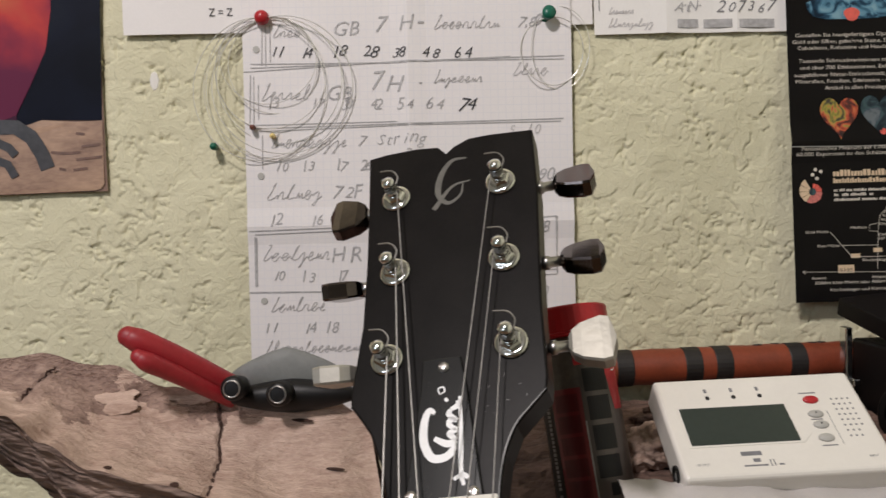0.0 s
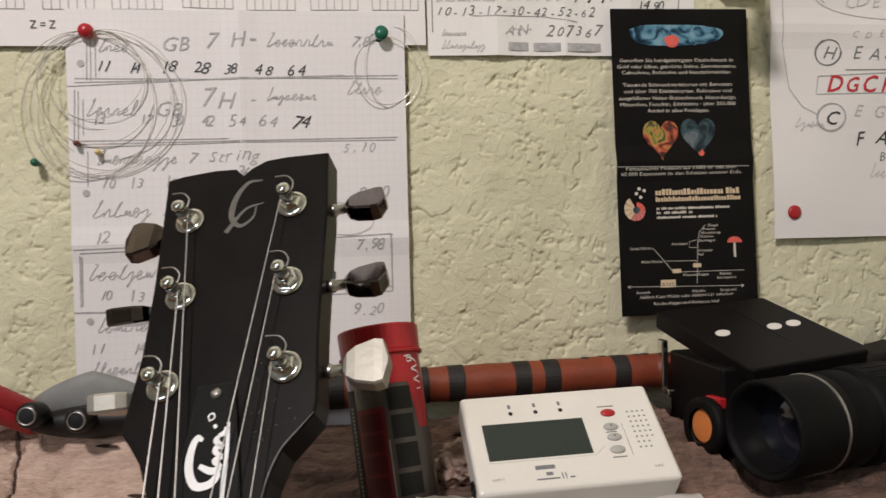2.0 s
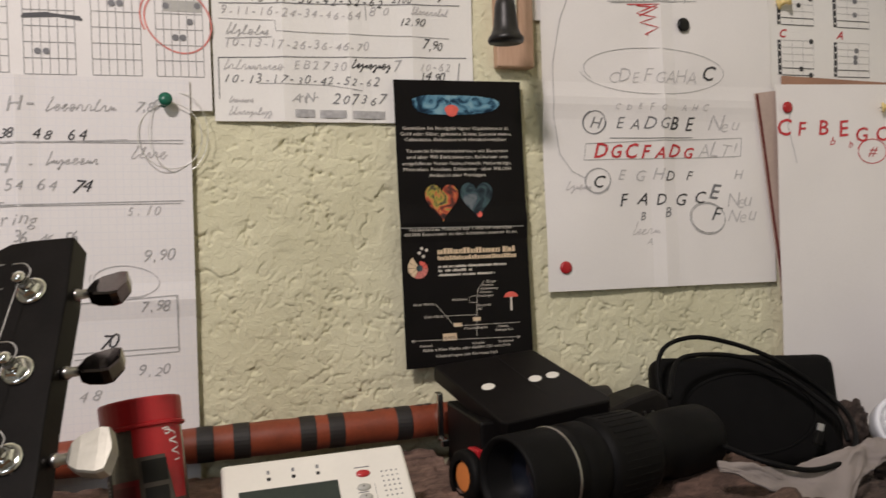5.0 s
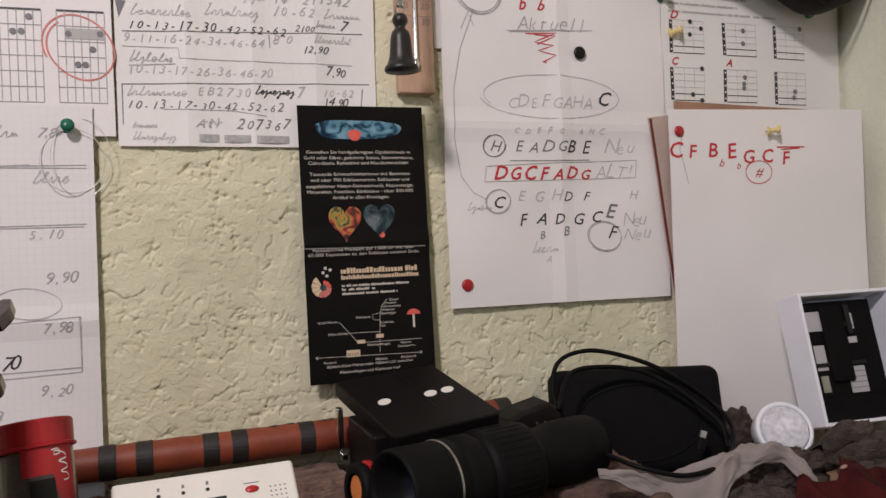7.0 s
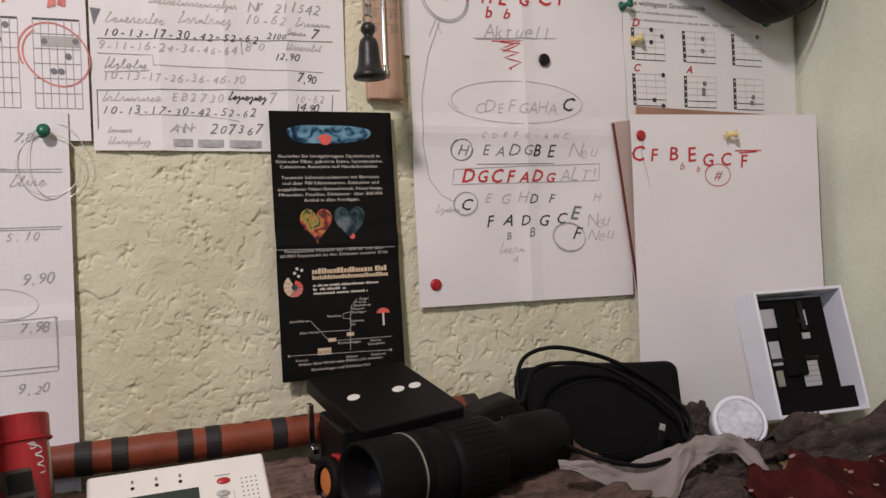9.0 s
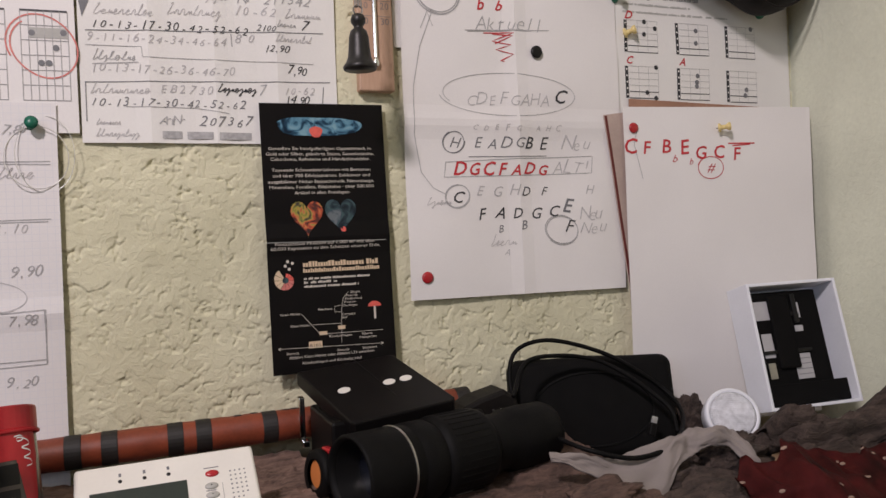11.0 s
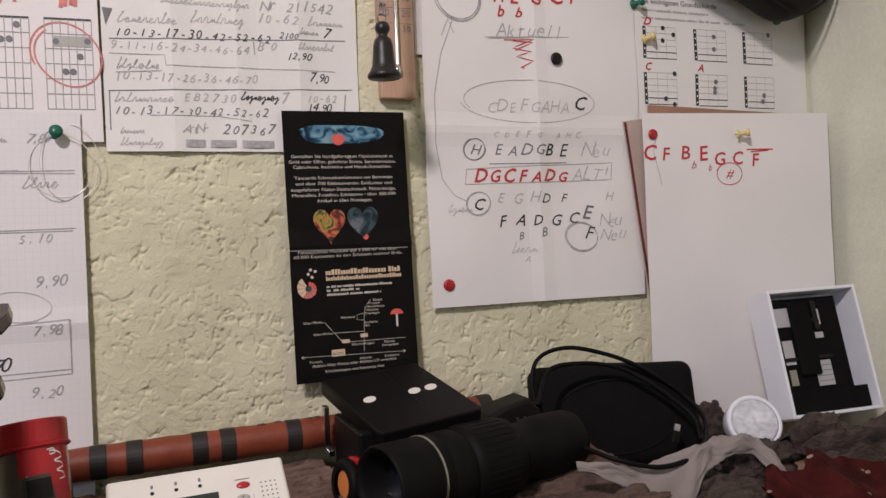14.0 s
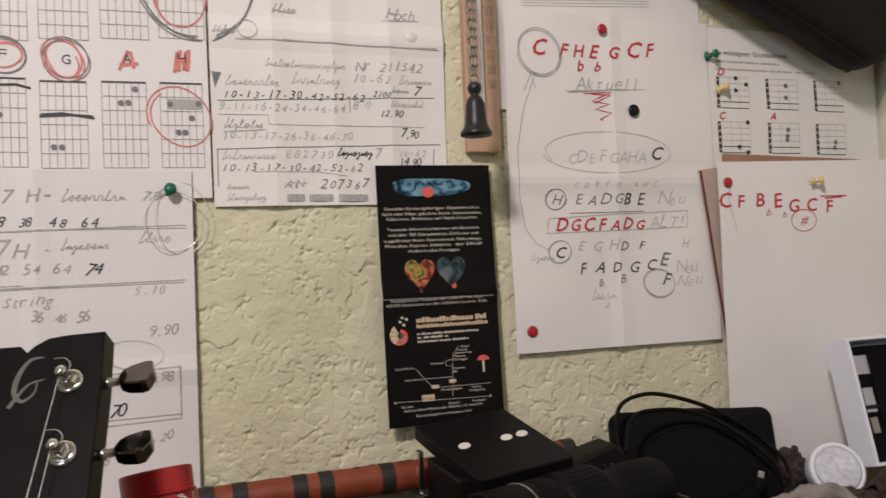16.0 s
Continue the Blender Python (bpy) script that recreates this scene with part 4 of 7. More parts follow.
def monocular():
    m = to((0.951, 0.309, -0.012), (0.2560, -0.1530, 0.8945), (0, 0, 1))
    s = thing("monocular", m, "black rubber-armoured monocular telescope lying on bark", "monocular")
    part("objective_barrel", lathe([(0.0205, 0.012), (0.0215, 0.004), (0.0235, 0.0005), (0.0252, 0.0), (0.0260, 0.002), (0.0260, 0.040), (0.0254, 0.041), (0.0254, 0.043), (0.0262, 0.044), (0.0262, 0.058), (0.0240, 0.062), (0.0240, 0.064)], 48, None, False), M_BLACK_RUBBER, s, smooth=True)
    part("inner_sleeve", lathe([(0.0212, 0.004), (0.0195, 0.012), (0.0180, 0.020)], 40, None, False), M_BLACK_PLASTIC, s, smooth=True)
    part("front_lens", lathe([(0.0195, 0.020), (0.0150, 0.0185), (0.0080, 0.0172), (0.0004, 0.0168)], 36, None, False), M_GLASS_DARK, s, "dark coated glass lens", smooth=True)
    part("silver_ring", lathe([(0.0258, 0.0330), (0.0265, 0.0333), (0.0265, 0.0345), (0.0258, 0.0348)], 48, None, False), M_DULL_STEEL, s, "thin worn metal ring")
    part("focus_ring", lathe([(0.0240, 0.062), (0.0268, 0.064), (0.0274, 0.067), (0.0274, 0.100), (0.0262, 0.104), (0.0235, 0.106)], 48, None, False), M_BLACK_RUBBER, s, smooth=True)
    for i in range(36):
        a = 2 * math.pi * i / 36
        part("grip_rib", boxed((-0.0007, -0.0007, 0.069), (0.0007, 0.0007, 0.098), 0.0002, Matrix.Translation((0.0270 * math.cos(a), 0.0270 * math.sin(a), 0)) @ pose(0, 0, 0, 0, 0, math.degrees(a))), M_BLACK_RUBBER, s)
    part("eyepiece", lathe([(0.0235, 0.105), (0.0215, 0.110), (0.0195, 0.126), (0.0222, 0.131), (0.0228, 0.150), (0.0224, 0.168), (0.0208, 0.172), (0.0150, 0.172)], 40), M_BLACK_RUBBER, s, smooth=True)
    for k, (a, z, w) in enumerate(((2.55, 0.026, 0.010), (2.72, 0.024, 0.012), (2.90, 0.029, 0.007), (2.60, 0.080, 0.014), (2.75, 0.078, 0.016))):
        part("print_bar", boxed((-0.0002, -0.0008, z - w / 2), (0.0002, 0.0008, z + w / 2), 0, Matrix.Translation(((0.0262 if z < 0.05 else 0.0276) * math.cos(a), (0.0262 if z < 0.05 else 0.0276) * math.sin(a), 0)) @ pose(0, 0, 0, 0, 0, math.degrees(a))), M_EDGE_WEAR, s)
    return s


monocular()
cap = thing("lens_cap", to((-0.965, -0.24, 0.08), (0.2500, -0.1090, 0.8870), (0, 0, 1)), "black rubber lens cap with orange disc hanging beside the monocular", "lens cap")
part("cap_ring", lathe([(0.0095, 0.0), (0.0150, 0.0), (0.0162, 0.002), (0.0160, 0.006), (0.0140, 0.0075), (0.0098, 0.0072)], 30, None, False), M_BLACK_RUBBER, cap, smooth=True)
part("orange_disc", lathe([(0.0097, 0.0), (0.0097, 0.0046), (0.0086, 0.0054), (0.0010, 0.0056)], 26), M_ORANGE, cap, "matt orange centre disc")
part("red_tab", boxed((0.010, -0.006, -0.006), (0.0165, 0.006, -0.0005), 0.001), M_RED_PLASTIC, cap)


# ---- writing and print on the sheets ----
M_SAND = wood("sandstone_print", (0.50, 0.33, 0.22), (0.22, 0.13, 0.09), (1, 1, 3), 30, 0.4, 0.02)


def stone_print(name, scale, stops, along=(0, 0, 0), rough=0.4, warp=1.2):
    """A printed picture of a mottled stone or a soft colour wash: noise, and a run along an axis, through a row of colours."""
    m = bpy.data.materials.new(name)
    m.use_nodes = True
    nt = m.node_tree
    b = nt.nodes["Principled BSDF"]
    b.inputs["Roughness"].default_value = rough
    b.inputs["Specular IOR Level"].default_value = 0.10
    co = nt.nodes.new("ShaderNodeTexCoord")
    ns = nt.nodes.new("ShaderNodeTexNoise")
    ns.inputs["Scale"].default_value, ns.inputs["Detail"].default_value, ns.inputs["Distortion"].default_value = scale, 4, warp
    nt.links.new(co.outputs["Object"], ns.inputs["Vector"])
    run = nt.nodes.new("ShaderNodeVectorMath")
    run.operation = "DOT_PRODUCT"
    run.inputs[1].default_value = along
    nt.links.new(co.outputs["Object"], run.inputs[0])
    add = nt.nodes.new("ShaderNodeMath")
    add.operation = "ADD"
    nt.links.new(ns.outputs[0], add.inputs[0])
    nt.links.new(run.outputs["Value"], add.inputs[1])
    ramp = nt.nodes.new("ShaderNodeValToRGB")
    els = ramp.color_ramp.elements
    while len(els) < len(stops):
        els.new(0.5)
    for e, (at_place, colour) in zip(els, stops):
        e.position, e.color = at_place, (*colour, 1)
    nt.links.new(add.outputs[0], ramp.inputs[0])
    nt.links.new(ramp.outputs[0], b.inputs["Base Color"])
    return m


M_OPAL = stone_print("opal_blue_print", 85, ((0.36, (0.010, 0.022, 0.040)), (0.44, (0.03, 0.08, 0.13)), (0.50, (0.10, 0.23, 0.32)), (0.60, (0.20, 0.35, 0.42))))
M_FIRE_OPAL = stone_print("fire_opal_print", 88, ((0.36, (0.035, 0.026, 0.025)), (0.43, (0.11, 0.04, 0.032)), (0.485, (0.46, 0.09, 0.045)), (0.53, (0.52, 0.19, 0.08)), (0.57, (0.33, 0.30, 0.06)), (0.64, (0.07, 0.06, 0.045))))
M_DARK_OPAL = stone_print("dark_opal_print", 80, ((0.36, (0.018, 0.024, 0.03)), (0.46, (0.035, 0.055, 0.065)), (0.52, (0.06, 0.105, 0.105)), (0.57, (0.05, 0.075, 0.095)), (0.66, (0.14, 0.16, 0.17))))
M_POSTER_DARK = mat("charcoal_print", (0.045, 0.042, 0.045), 0.4, vary=0.6, scale=120)
M_POSTER_BROWN = mat("brown_print", (0.17, 0.095, 0.07), 0.4, vary=0.4, scale=150)
M_SALMON = mat("salmon_print", (0.72, 0.12, 0.09), 0.45, vary=0.15, scale=200)


def chord_grid(sheet, u0, u1, v0, v1, strings, frets):
    """A printed fingering box: thick nut line, frets and strings."""
    sheet.lines("nut_line", [[(u0, v1), (u1, v1)]], 0.0013, M_INK)
    sheet.lines("fret_line", [[(u0, v0 + (v1 - v0) * i / frets), (u1, v0 + (v1 - v0) * i / frets)] for i in range(frets)], 0.00035, M_GREY_INK, apart=True)
    sheet.lines("string_line", [[(u0 + (u1 - u0) * i / (strings - 1), v0), (u0 + (u1 - u0) * i / (strings - 1), v1)] for i in range(strings)], 0.00045, M_PENCIL, apart=True)


def basic_grid(sheet, u0, u1, v0, v1):
    """A printed chord picture lying on its side, with a black letter strip."""
    w, h = u1 - u0, v1 - v0
    bars(sheet, [(u0, u0 + 0.0034, v0)], h, M_INK, "letter_strip")
    for i in range(5):
        dot(sheet, u0 + 0.0017, v0 + h * (i + 0.5) / 5, 0.0009, M_PAPER_WARM, "letter_spot", 8, 0.0006)
    sheet.lines("string_line", [[(u0 + 0.004, v0 + h * i / 5), (u1, v0 + h * i / 5)] for i in range(2, 6)], 0.00032, M_PENCIL, apart=True)
    sheet.lines("bass_line", [[(u0 + 0.004, v0 + h * i / 5), (u1, v0 + h * i / 5)] for i in range(2)], 0.0007, M_INK, apart=True)
    sheet.lines("fret_line", [[(u0 + 0.004 + (w - 0.004) * i / 3, v0), (u0 + 0.004 + (w - 0.004) * i / 3, v1)] for i in range(1, 4)], 0.00032, M_PENCIL, apart=True)


def heart(u, v, w, h):
    out = []
    for i in range(36):
        a = 2 * math.pi * i / 36
        out.append((u + w / 2 * math.sin(a) ** 3, v + h / 2 * (0.81 * math.cos(a) - 0.31 * math.cos(2 * a) - 0.12 * math.cos(3 * a) - 0.06 * math.cos(4 * a))))
    return out


def shape(sheet, name, pts, material, proud=0.00045):
    c = (sum(p[0] for p in pts) / len(pts), sum(p[1] for p in pts) / len(pts))
    n = len(pts)
    return sheet.ink(name, [c] + list(pts), [(0, i + 1, (i + 1) % n + 1) for i in range(n)], material, proud)


def flyer_pictures(opal, spot, heart_a, heart_b, spiral, mushroom, flower):
    """The leaflet's pictures: an opal, two stone hearts, a spiral shell, a mushroom."""
    rng = random.Random(5)
    outline = []
    for i in range(44):
        a = 2 * math.pi * i / 44
        k = 1 + 0.05 * math.sin(3 * a + 1) + rng.uniform(-0.02, 0.02)
        outline.append((opal[0] + 0.0335 * k * (abs(math.cos(a)) ** 0.6) * math.copysign(1, math.cos(a)), opal[1] + 0.0072 * k * (abs(math.sin(a)) ** 0.8) * math.copysign(1, math.sin(a))))
    shape(flyer, "opal_picture", outline, M_OPAL)
    shape(flyer, "red_spot", [(spot[0] + 0.0052 * math.cos(a) * (1 + 0.12 * math.sin(3 * a)), spot[1] + 0.0044 * math.sin(a)) for a in [2 * math.pi * i / 20 for i in range(20)]], M_SALMON, 0.0006)
    shape(flyer, "heart_picture", heart(heart_a[0], heart_a[1] + 0.001, 0.0255, 0.031), M_FIRE_OPAL)
    shape(flyer, "heart_picture", heart(heart_b[0], heart_b[1] + 0.001, 0.0255, 0.031), M_DARK_OPAL)
    dot(flyer, heart_b[0] + 0.0012, heart_b[1] - 0.0115, 0.0022, M_SALMON, "red_spot", 10, 0.0006)
    for i in range(11):
        a0, a1 = 2.1 + i * 0.52, 2.1 + (i + 0.92) * 0.52
        r = 0.0094 - 0.0004 * i
        pts = [(spiral[0] + q * math.cos(a), spiral[1] + q * math.sin(a)) for q, a in ((0.0025, a0), (r, a0), (r, (a0 + a1) / 2), (r * 0.97, a1), (0.0025, a1))]
        shape(flyer, "shell_chamber", pts, M_GOLD_INK if i < 4 else (M_SALMON if i > 7 else M_PINK_INK))
    dot(flyer, spiral[0], spiral[1], 0.0024, M_DARK_OPAL, "shell_centre", 12)
    for i in range(4):
        a = 0.5 + i * 1.4
        dot(flyer, flower[0] + 0.003 * math.cos(a), flower[1] + 0.003 * math.sin(a), 0.0013, M_CREAM_INK, "petal", 6)
    shape(flyer, "mushroom_cap", [(mushroom[0] + 0.0055 * math.cos(a), mushroom[1] + 0.0030 + 0.0042 * math.sin(a)) for a in [math.pi * i / 12 for i in range(13)]], M_SALMON)
    bars(flyer, [(mushroom[0] - 0.0008, mushroom[0] + 0.0008, mushroom[1] - 0.0070)], 0.0100, M_CREAM_INK, "mushroom_stem")


write_span(squared, "11", 0.0196, 0.0236, 0.2584, 0.0104, M_INK)
write_span(squared, "14", 0.0389, 0.0418, 0.2580, 0.0104, M_INK)
write_span(squared, "18", 0.0590, 0.0637, 0.2576, 0.0104, M_INK)
write_span(squared, "28", 0.0798, 0.0838, 0.2572, 0.0104, M_INK)
write_span(squared, "38", 0.0981, 0.1025, 0.2568, 0.0104, M_INK)
write_span(squared, "48", 0.1178, 0.1240, 0.2564, 0.0104, M_INK)
write_span(squared, "64", 0.1385, 0.1452, 0.2560, 0.0104, M_INK)
write_span(squared, "13", 0.0162, 0.0197, 0.2250, 0.0099, M_PENCIL)
write_span(squared, "17", 0.0450, 0.0482, 0.2243, 0.0099, M_PENCIL)
write_span(squared, "30", 0.0644, 0.0672, 0.2239, 0.0099, M_PENCIL)
write_span(squared, "42", 0.0834, 0.0867, 0.2235, 0.0099, M_PENCIL)
write_span(squared, "54", 0.1007, 0.1069, 0.2231, 0.0099, M_PENCIL)
write_span(squared, "64", 0.1195, 0.1260, 0.2227, 0.0099, M_PENCIL)
write_span(squared, "74", 0.1408, 0.1463, 0.2215, 0.0136, M_INK)
scrawl(squared, 0.0198, 0.0362, 0.2710, 0.0080, M_PENCIL, 0.0006, 1)
write_span(squared, "GB", 0.0617, 0.0720, 0.2718, 0.0145, M_PENCIL)
write_span(squared, "7", 0.0885, 0.0885, 0.2726, 0.0135, M_PENCIL)
write_span(squared, "H-", 0.1054, 0.1142, 0.2745, 0.0146, M_PENCIL)
scrawl(squared, 0.1241, 0.1639, 0.2748, 0.0087, M_PENCIL, 0.0006, 2)
write_span(squared, "7,80", 0.1803, 0.1908, 0.2753, 0.0115, M_PENCIL)
scrawl(squared, 0.0112, 0.0404, 0.2305, 0.0095, M_PENCIL, 0.0006, 3)
write_span(squared, "GB", 0.0572, 0.0663, 0.2296, 0.0136, M_PENCIL)
write_span(squared, "7H", 0.0855, 0.0963, 0.2356, 0.0156, M_PENCIL)
write_span(squared, "-", 0.1140, 0.1140, 0.2385, 0.0104, M_PENCIL)
scrawl(squared, 0.1232, 0.1527, 0.2398, 0.0080, M_PENCIL, 0.0006, 4)
scrawl(squared, 0.1750, 0.1960, 0.2440, 0.0088, M_PALE, 0.0006, 5)
scrawl(squared, 0.0168, 0.0614, 0.1997, 0.0095, M_PENCIL, 0.0006, 6)
write_span(squared, "7", 0.0746, 0.0746, 0.1999, 0.0115, M_PENCIL)
write_span(squared, "String", 0.0869, 0.1139, 0.2011, 0.0115, M_PENCIL, thin=-0.014)
write_span(squared, "10", 0.0200, 0.0250, 0.1850, 0.0099, M_PENCIL)
write_span(squared, "13", 0.0376, 0.0418, 0.1846, 0.0099, M_PENCIL)
write_span(squared, "17", 0.0595, 0.0624, 0.1841, 0.0100, M_PENCIL)
write_span(squared, "26", 0.0760, 0.0785, 0.1837, 0.0100, M_PENCIL)
write_span(squared, "36", 0.1052, 0.1084, 0.1896, 0.0102, M_PENCIL)
write_span(squared, "46", 0.1196, 0.1228, 0.1887, 0.0103, M_PENCIL)
write_span(squared, "56", 0.1342, 0.1383, 0.1878, 0.0103, M_PENCIL)
scrawl(squared, 0.0128, 0.0457, 0.1661, 0.0103, M_PENCIL, 0.0006, 7)
write_span(squared, "7", 0.0578, 0.0578, 0.1665, 0.0137, M_PENCIL)
write_span(squared, "2F", 0.0657, 0.0716, 0.1663, 0.0116, M_PENCIL)
write_span(squared, "12", 0.0159, 0.0202, 0.1495, 0.0100, M_PENCIL)
write_span(squared, "16", 0.0427, 0.0466, 0.1488, 0.0100, M_PENCIL)
scrawl(squared, 0.0096, 0.0481, 0.1264, 0.0103, M_PENCIL, 0.0006, 8)
write_span(squared, "HR", 0.0578, 0.0698, 0.1252, 0.0137, M_PENCIL)
write_span(squared, "10", 0.0170, 0.0208, 0.1130, 0.0100, M_PENCIL)
write_span(squared, "13", 0.0353, 0.0403, 0.1125, 0.0100, M_PENCIL)
write_span(squared, "17", 0.0588, 0.0617, 0.1118, 0.0100, M_PENCIL)
scrawl(squared, 0.0140, 0.0471, 0.0930, 0.0096, M_PENCIL, 0.0006, 9)
write_span(squared, "11", 0.0105, 0.0152, 0.0795, 0.0101, M_PENCIL)
write_span(squared, "14", 0.0361, 0.0400, 0.0787, 0.0101, M_PENCIL)
write_span(squared, "18", 0.0497, 0.0547, 0.0783, 0.0101, M_PENCIL)
scrawl(squared, 0.0095, 0.0721, 0.0657, 0.0082, M_PENCIL, 0.0006, 10)
write_span(squared, "5,10", 0.1729, 0.1898, 0.2059, 0.0096, M_PALE)
write_span(squared, "9,90", 0.1824, 0.1978, 0.1755, 0.0108, M_PENCIL)
write_span(squared, "7,98", 0.1803, 0.1941, 0.1416, 0.0097, M_PENCIL)
write_span(squared, "9,20", 0.1771, 0.1926, 0.0984, 0.0097, M_PENCIL)
write_span(squared, "48", 0.1402, 0.1485, 0.0838, 0.0095, M_PENCIL)
write_span(squared, "70", 0.1549, 0.1597, 0.1177, 0.0128, M_INK)
squared.lines("pen_line", [[(0.2021, 0.1517), (0.2015, 0.1135), (0.1366, 0.1117)], [(0.2013, 0.1510), (0.2019, 0.1142)], [(0.1344, 0.1484), (0.2017, 0.1517)], [(0.1266, 0.1157), (0.2013, 0.1166)]], 0.0007, M_PENCIL, apart=True)
squared.lines("pen_ring", [ring(0.1700, 0.1627, 0.0212, 0.0105, 1.4, 0.08, 11)], 0.0006, M_PALE)
squared.lines("pen_line", [[(0.0002, 0.2489), (0.0997, 0.2542), (0.2086, 0.2563)], [(0.0046, 0.2514), (0.1291, 0.2543), (0.2086, 0.2541)], [(0.0047, 0.2539), (0.0997, 0.2534), (0.1734, 0.2563)]], 0.0006, M_PENCIL, apart=True)
squared.lines("pen_line", [[(0.0063, 0.2124), (0.2077, 0.2155)], [(0.0087, 0.2105), (0.1059, 0.2130), (0.2058, 0.2137)], [(0.0071, 0.2145), (0.0986, 0.2154)]], 0.0006, M_PENCIL, apart=True)
squared.lines("pen_line", [[(0.0011, 0.1458), (0.0451, 0.1468), (0.0764, 0.1475)], [(0.0047, 0.1435), (0.0745, 0.1453)]], 0.0006, M_PENCIL, apart=True)
squared.lines("pen_line", [[(0.0046, 0.1420), (0.0043, 0.1096)], [(0.0057, 0.1413), (0.0051, 0.1103)], [(-0.0002, 0.1060), (0.0733, 0.1050)]], 0.0009, M_PENCIL, apart=True)
squared.lines("pen_line", [[(0.0128, 0.2770), (0.0120, 0.2530)], [(0.0150, 0.2777), (0.0145, 0.2523)], [(0.0179, 0.2787), (0.0175, 0.2551)], [(0.0045, 0.2467), (0.0033, 0.2117)], [(0.0066, 0.2459), (0.0059, 0.2124)], [(0.0094, 0.2407), (0.0090, 0.2181)], [(0.0112, 0.2079), (0.0108, 0.1859)]], 0.0006, M_PENCIL, apart=True)
dot(squared, 0.0087, 0.2633, 0.0022, M_GREY_PLASTIC, "punch_hole")
dot(squared, 0.0096, 0.1816, 0.0022, M_GREY_PLASTIC, "punch_hole")
dot(squared, 0.0095, 0.1002, 0.0022, M_GREY_PLASTIC, "punch_hole")
chord_grid(chords, 0.1489, 0.1800, 0.0238, 0.0872, 7, 6)
dot(chords, 0.1630, 0.0609, 0.0021, M_GREY_INK, "finger_dot")
chord_grid(chords, 0.1888, 0.2197, 0.0230, 0.0859, 7, 6)
dot(chords, 0.1970, 0.0381, 0.0021, M_GREY_INK, "finger_dot")
dot(chords, 0.2022, 0.0381, 0.0021, M_GREY_INK, "finger_dot")
chord_grid(chords, 0.2298, 0.2605, 0.0231, 0.0866, 7, 6)
dot(chords, 0.2528, 0.0815, 0.0022, M_GREY_INK, "finger_dot")
dot(chords, 0.2428, 0.0711, 0.0022, M_GREY_INK, "finger_dot")
dot(chords, 0.2479, 0.0713, 0.0022, M_GREY_INK, "finger_dot")
chord_grid(chords, 0.2700, 0.3004, 0.0231, 0.0868, 7, 6)
dot(chords, 0.2771, 0.0708, 0.0022, M_GREY_INK, "finger_dot")
dot(chords, 0.2974, 0.0714, 0.0022, M_GREY_INK, "finger_dot")
dot(chords, 0.2922, 0.0605, 0.0022, M_GREY_INK, "finger_dot")
dot(chords, 0.2825, 0.0496, 0.0022, M_GREY_INK, "finger_dot")
dot(chords, 0.2873, 0.0496, 0.0022, M_GREY_INK, "finger_dot")
chord_grid(chords, 0.1052, 0.1361, 0.0230, 0.0859, 7, 6)
chord_grid(chords, 0.0634, 0.0943, 0.0230, 0.0859, 7, 6)
chord_grid(chords, 0.0216, 0.0525, 0.0230, 0.0859, 7, 6)
chord_grid(chords, 0.1495, 0.1823, 0.1144, 0.1764, 7, 6)
chord_grid(chords, 0.1895, 0.2223, 0.1166, 0.1786, 7, 6)
chord_grid(chords, 0.2307, 0.2635, 0.1188, 0.1808, 7, 6)
chord_grid(chords, 0.2710, 0.3036, 0.1210, 0.1830, 7, 6)
chord_grid(chords, 0.1060, 0.1387, 0.1166, 0.1786, 7, 6)
chord_grid(chords, 0.0642, 0.0969, 0.1166, 0.1786, 7, 6)
chord_grid(chords, 0.0224, 0.0552, 0.1166, 0.1786, 7, 6)
chords.lines("pen_line", [[(0.1889, 0.0615), (0.2029, 0.0627), (0.2245, 0.0594)], [(0.1881, 0.0603), (0.2103, 0.0616), (0.2234, 0.0607)]], 0.0018, M_INK, apart=True)
chords.lines("pen_line", [[(0.1635, 0.0822), (0.1735, 0.0829), (0.1832, 0.0804)]], 0.0018, M_INK)
typeset(chords, "F", 0.1658, 0.1010, 0.0057, 0.0098, M_INK, name="chord_letter")
typeset(chords, "G", 0.2068, 0.0988, 0.0060, 0.0100, M_INK, name="chord_letter")
typeset(chords, "A", 0.2480, 0.1006, 0.0062, 0.0102, M_INK, name="chord_letter")
typeset(chords, "H", 0.2866, 0.1023, 0.0065, 0.0105, M_INK, name="chord_letter")
chords.lines("crayon", [[(0.2836, 0.1109), (0.2811, 0.0949)], [(0.2857, 0.1123), (0.2839, 0.0959)], [(0.2918, 0.1126), (0.2904, 0.0961)], [(0.2897, 0.1112), (0.2876, 0.0969)], [(0.2822, 0.1035), (0.2927, 0.1040)]], 0.0026, M_PINK_INK, apart=True)
chords.lines("crayon", [[(0.2490, 0.1101), (0.2424, 0.0955)], [(0.2505, 0.1093), (0.2525, 0.0971)], [(0.2425, 0.0992), (0.2558, 0.1007)]], 0.0024, M_PINK_INK, apart=True)
chords.lines("crayon_ring", [ring(0.2046, 0.1017, 0.0135, 0.0124, 2.6, 0.16, 12)], 0.0011, M_PINK_INK)
chords.lines("pen_ring", [ring(0.2061, 0.1022, 0.0165, 0.0132, 2.1, 0.12, 13)], 0.0008, M_GREY_INK)
chords.lines("pen_ring", [ring(0.1655, 0.1040, 0.0151, 0.0121, 1.6, 0.06, 14)], 0.0014, M_GREY_INK)
chords.lines("crayon_ring", [ring(0.1669, 0.1032, 0.0108, 0.0089, 1.5, 0.08, 15)], 0.0012, M_PINK_INK)
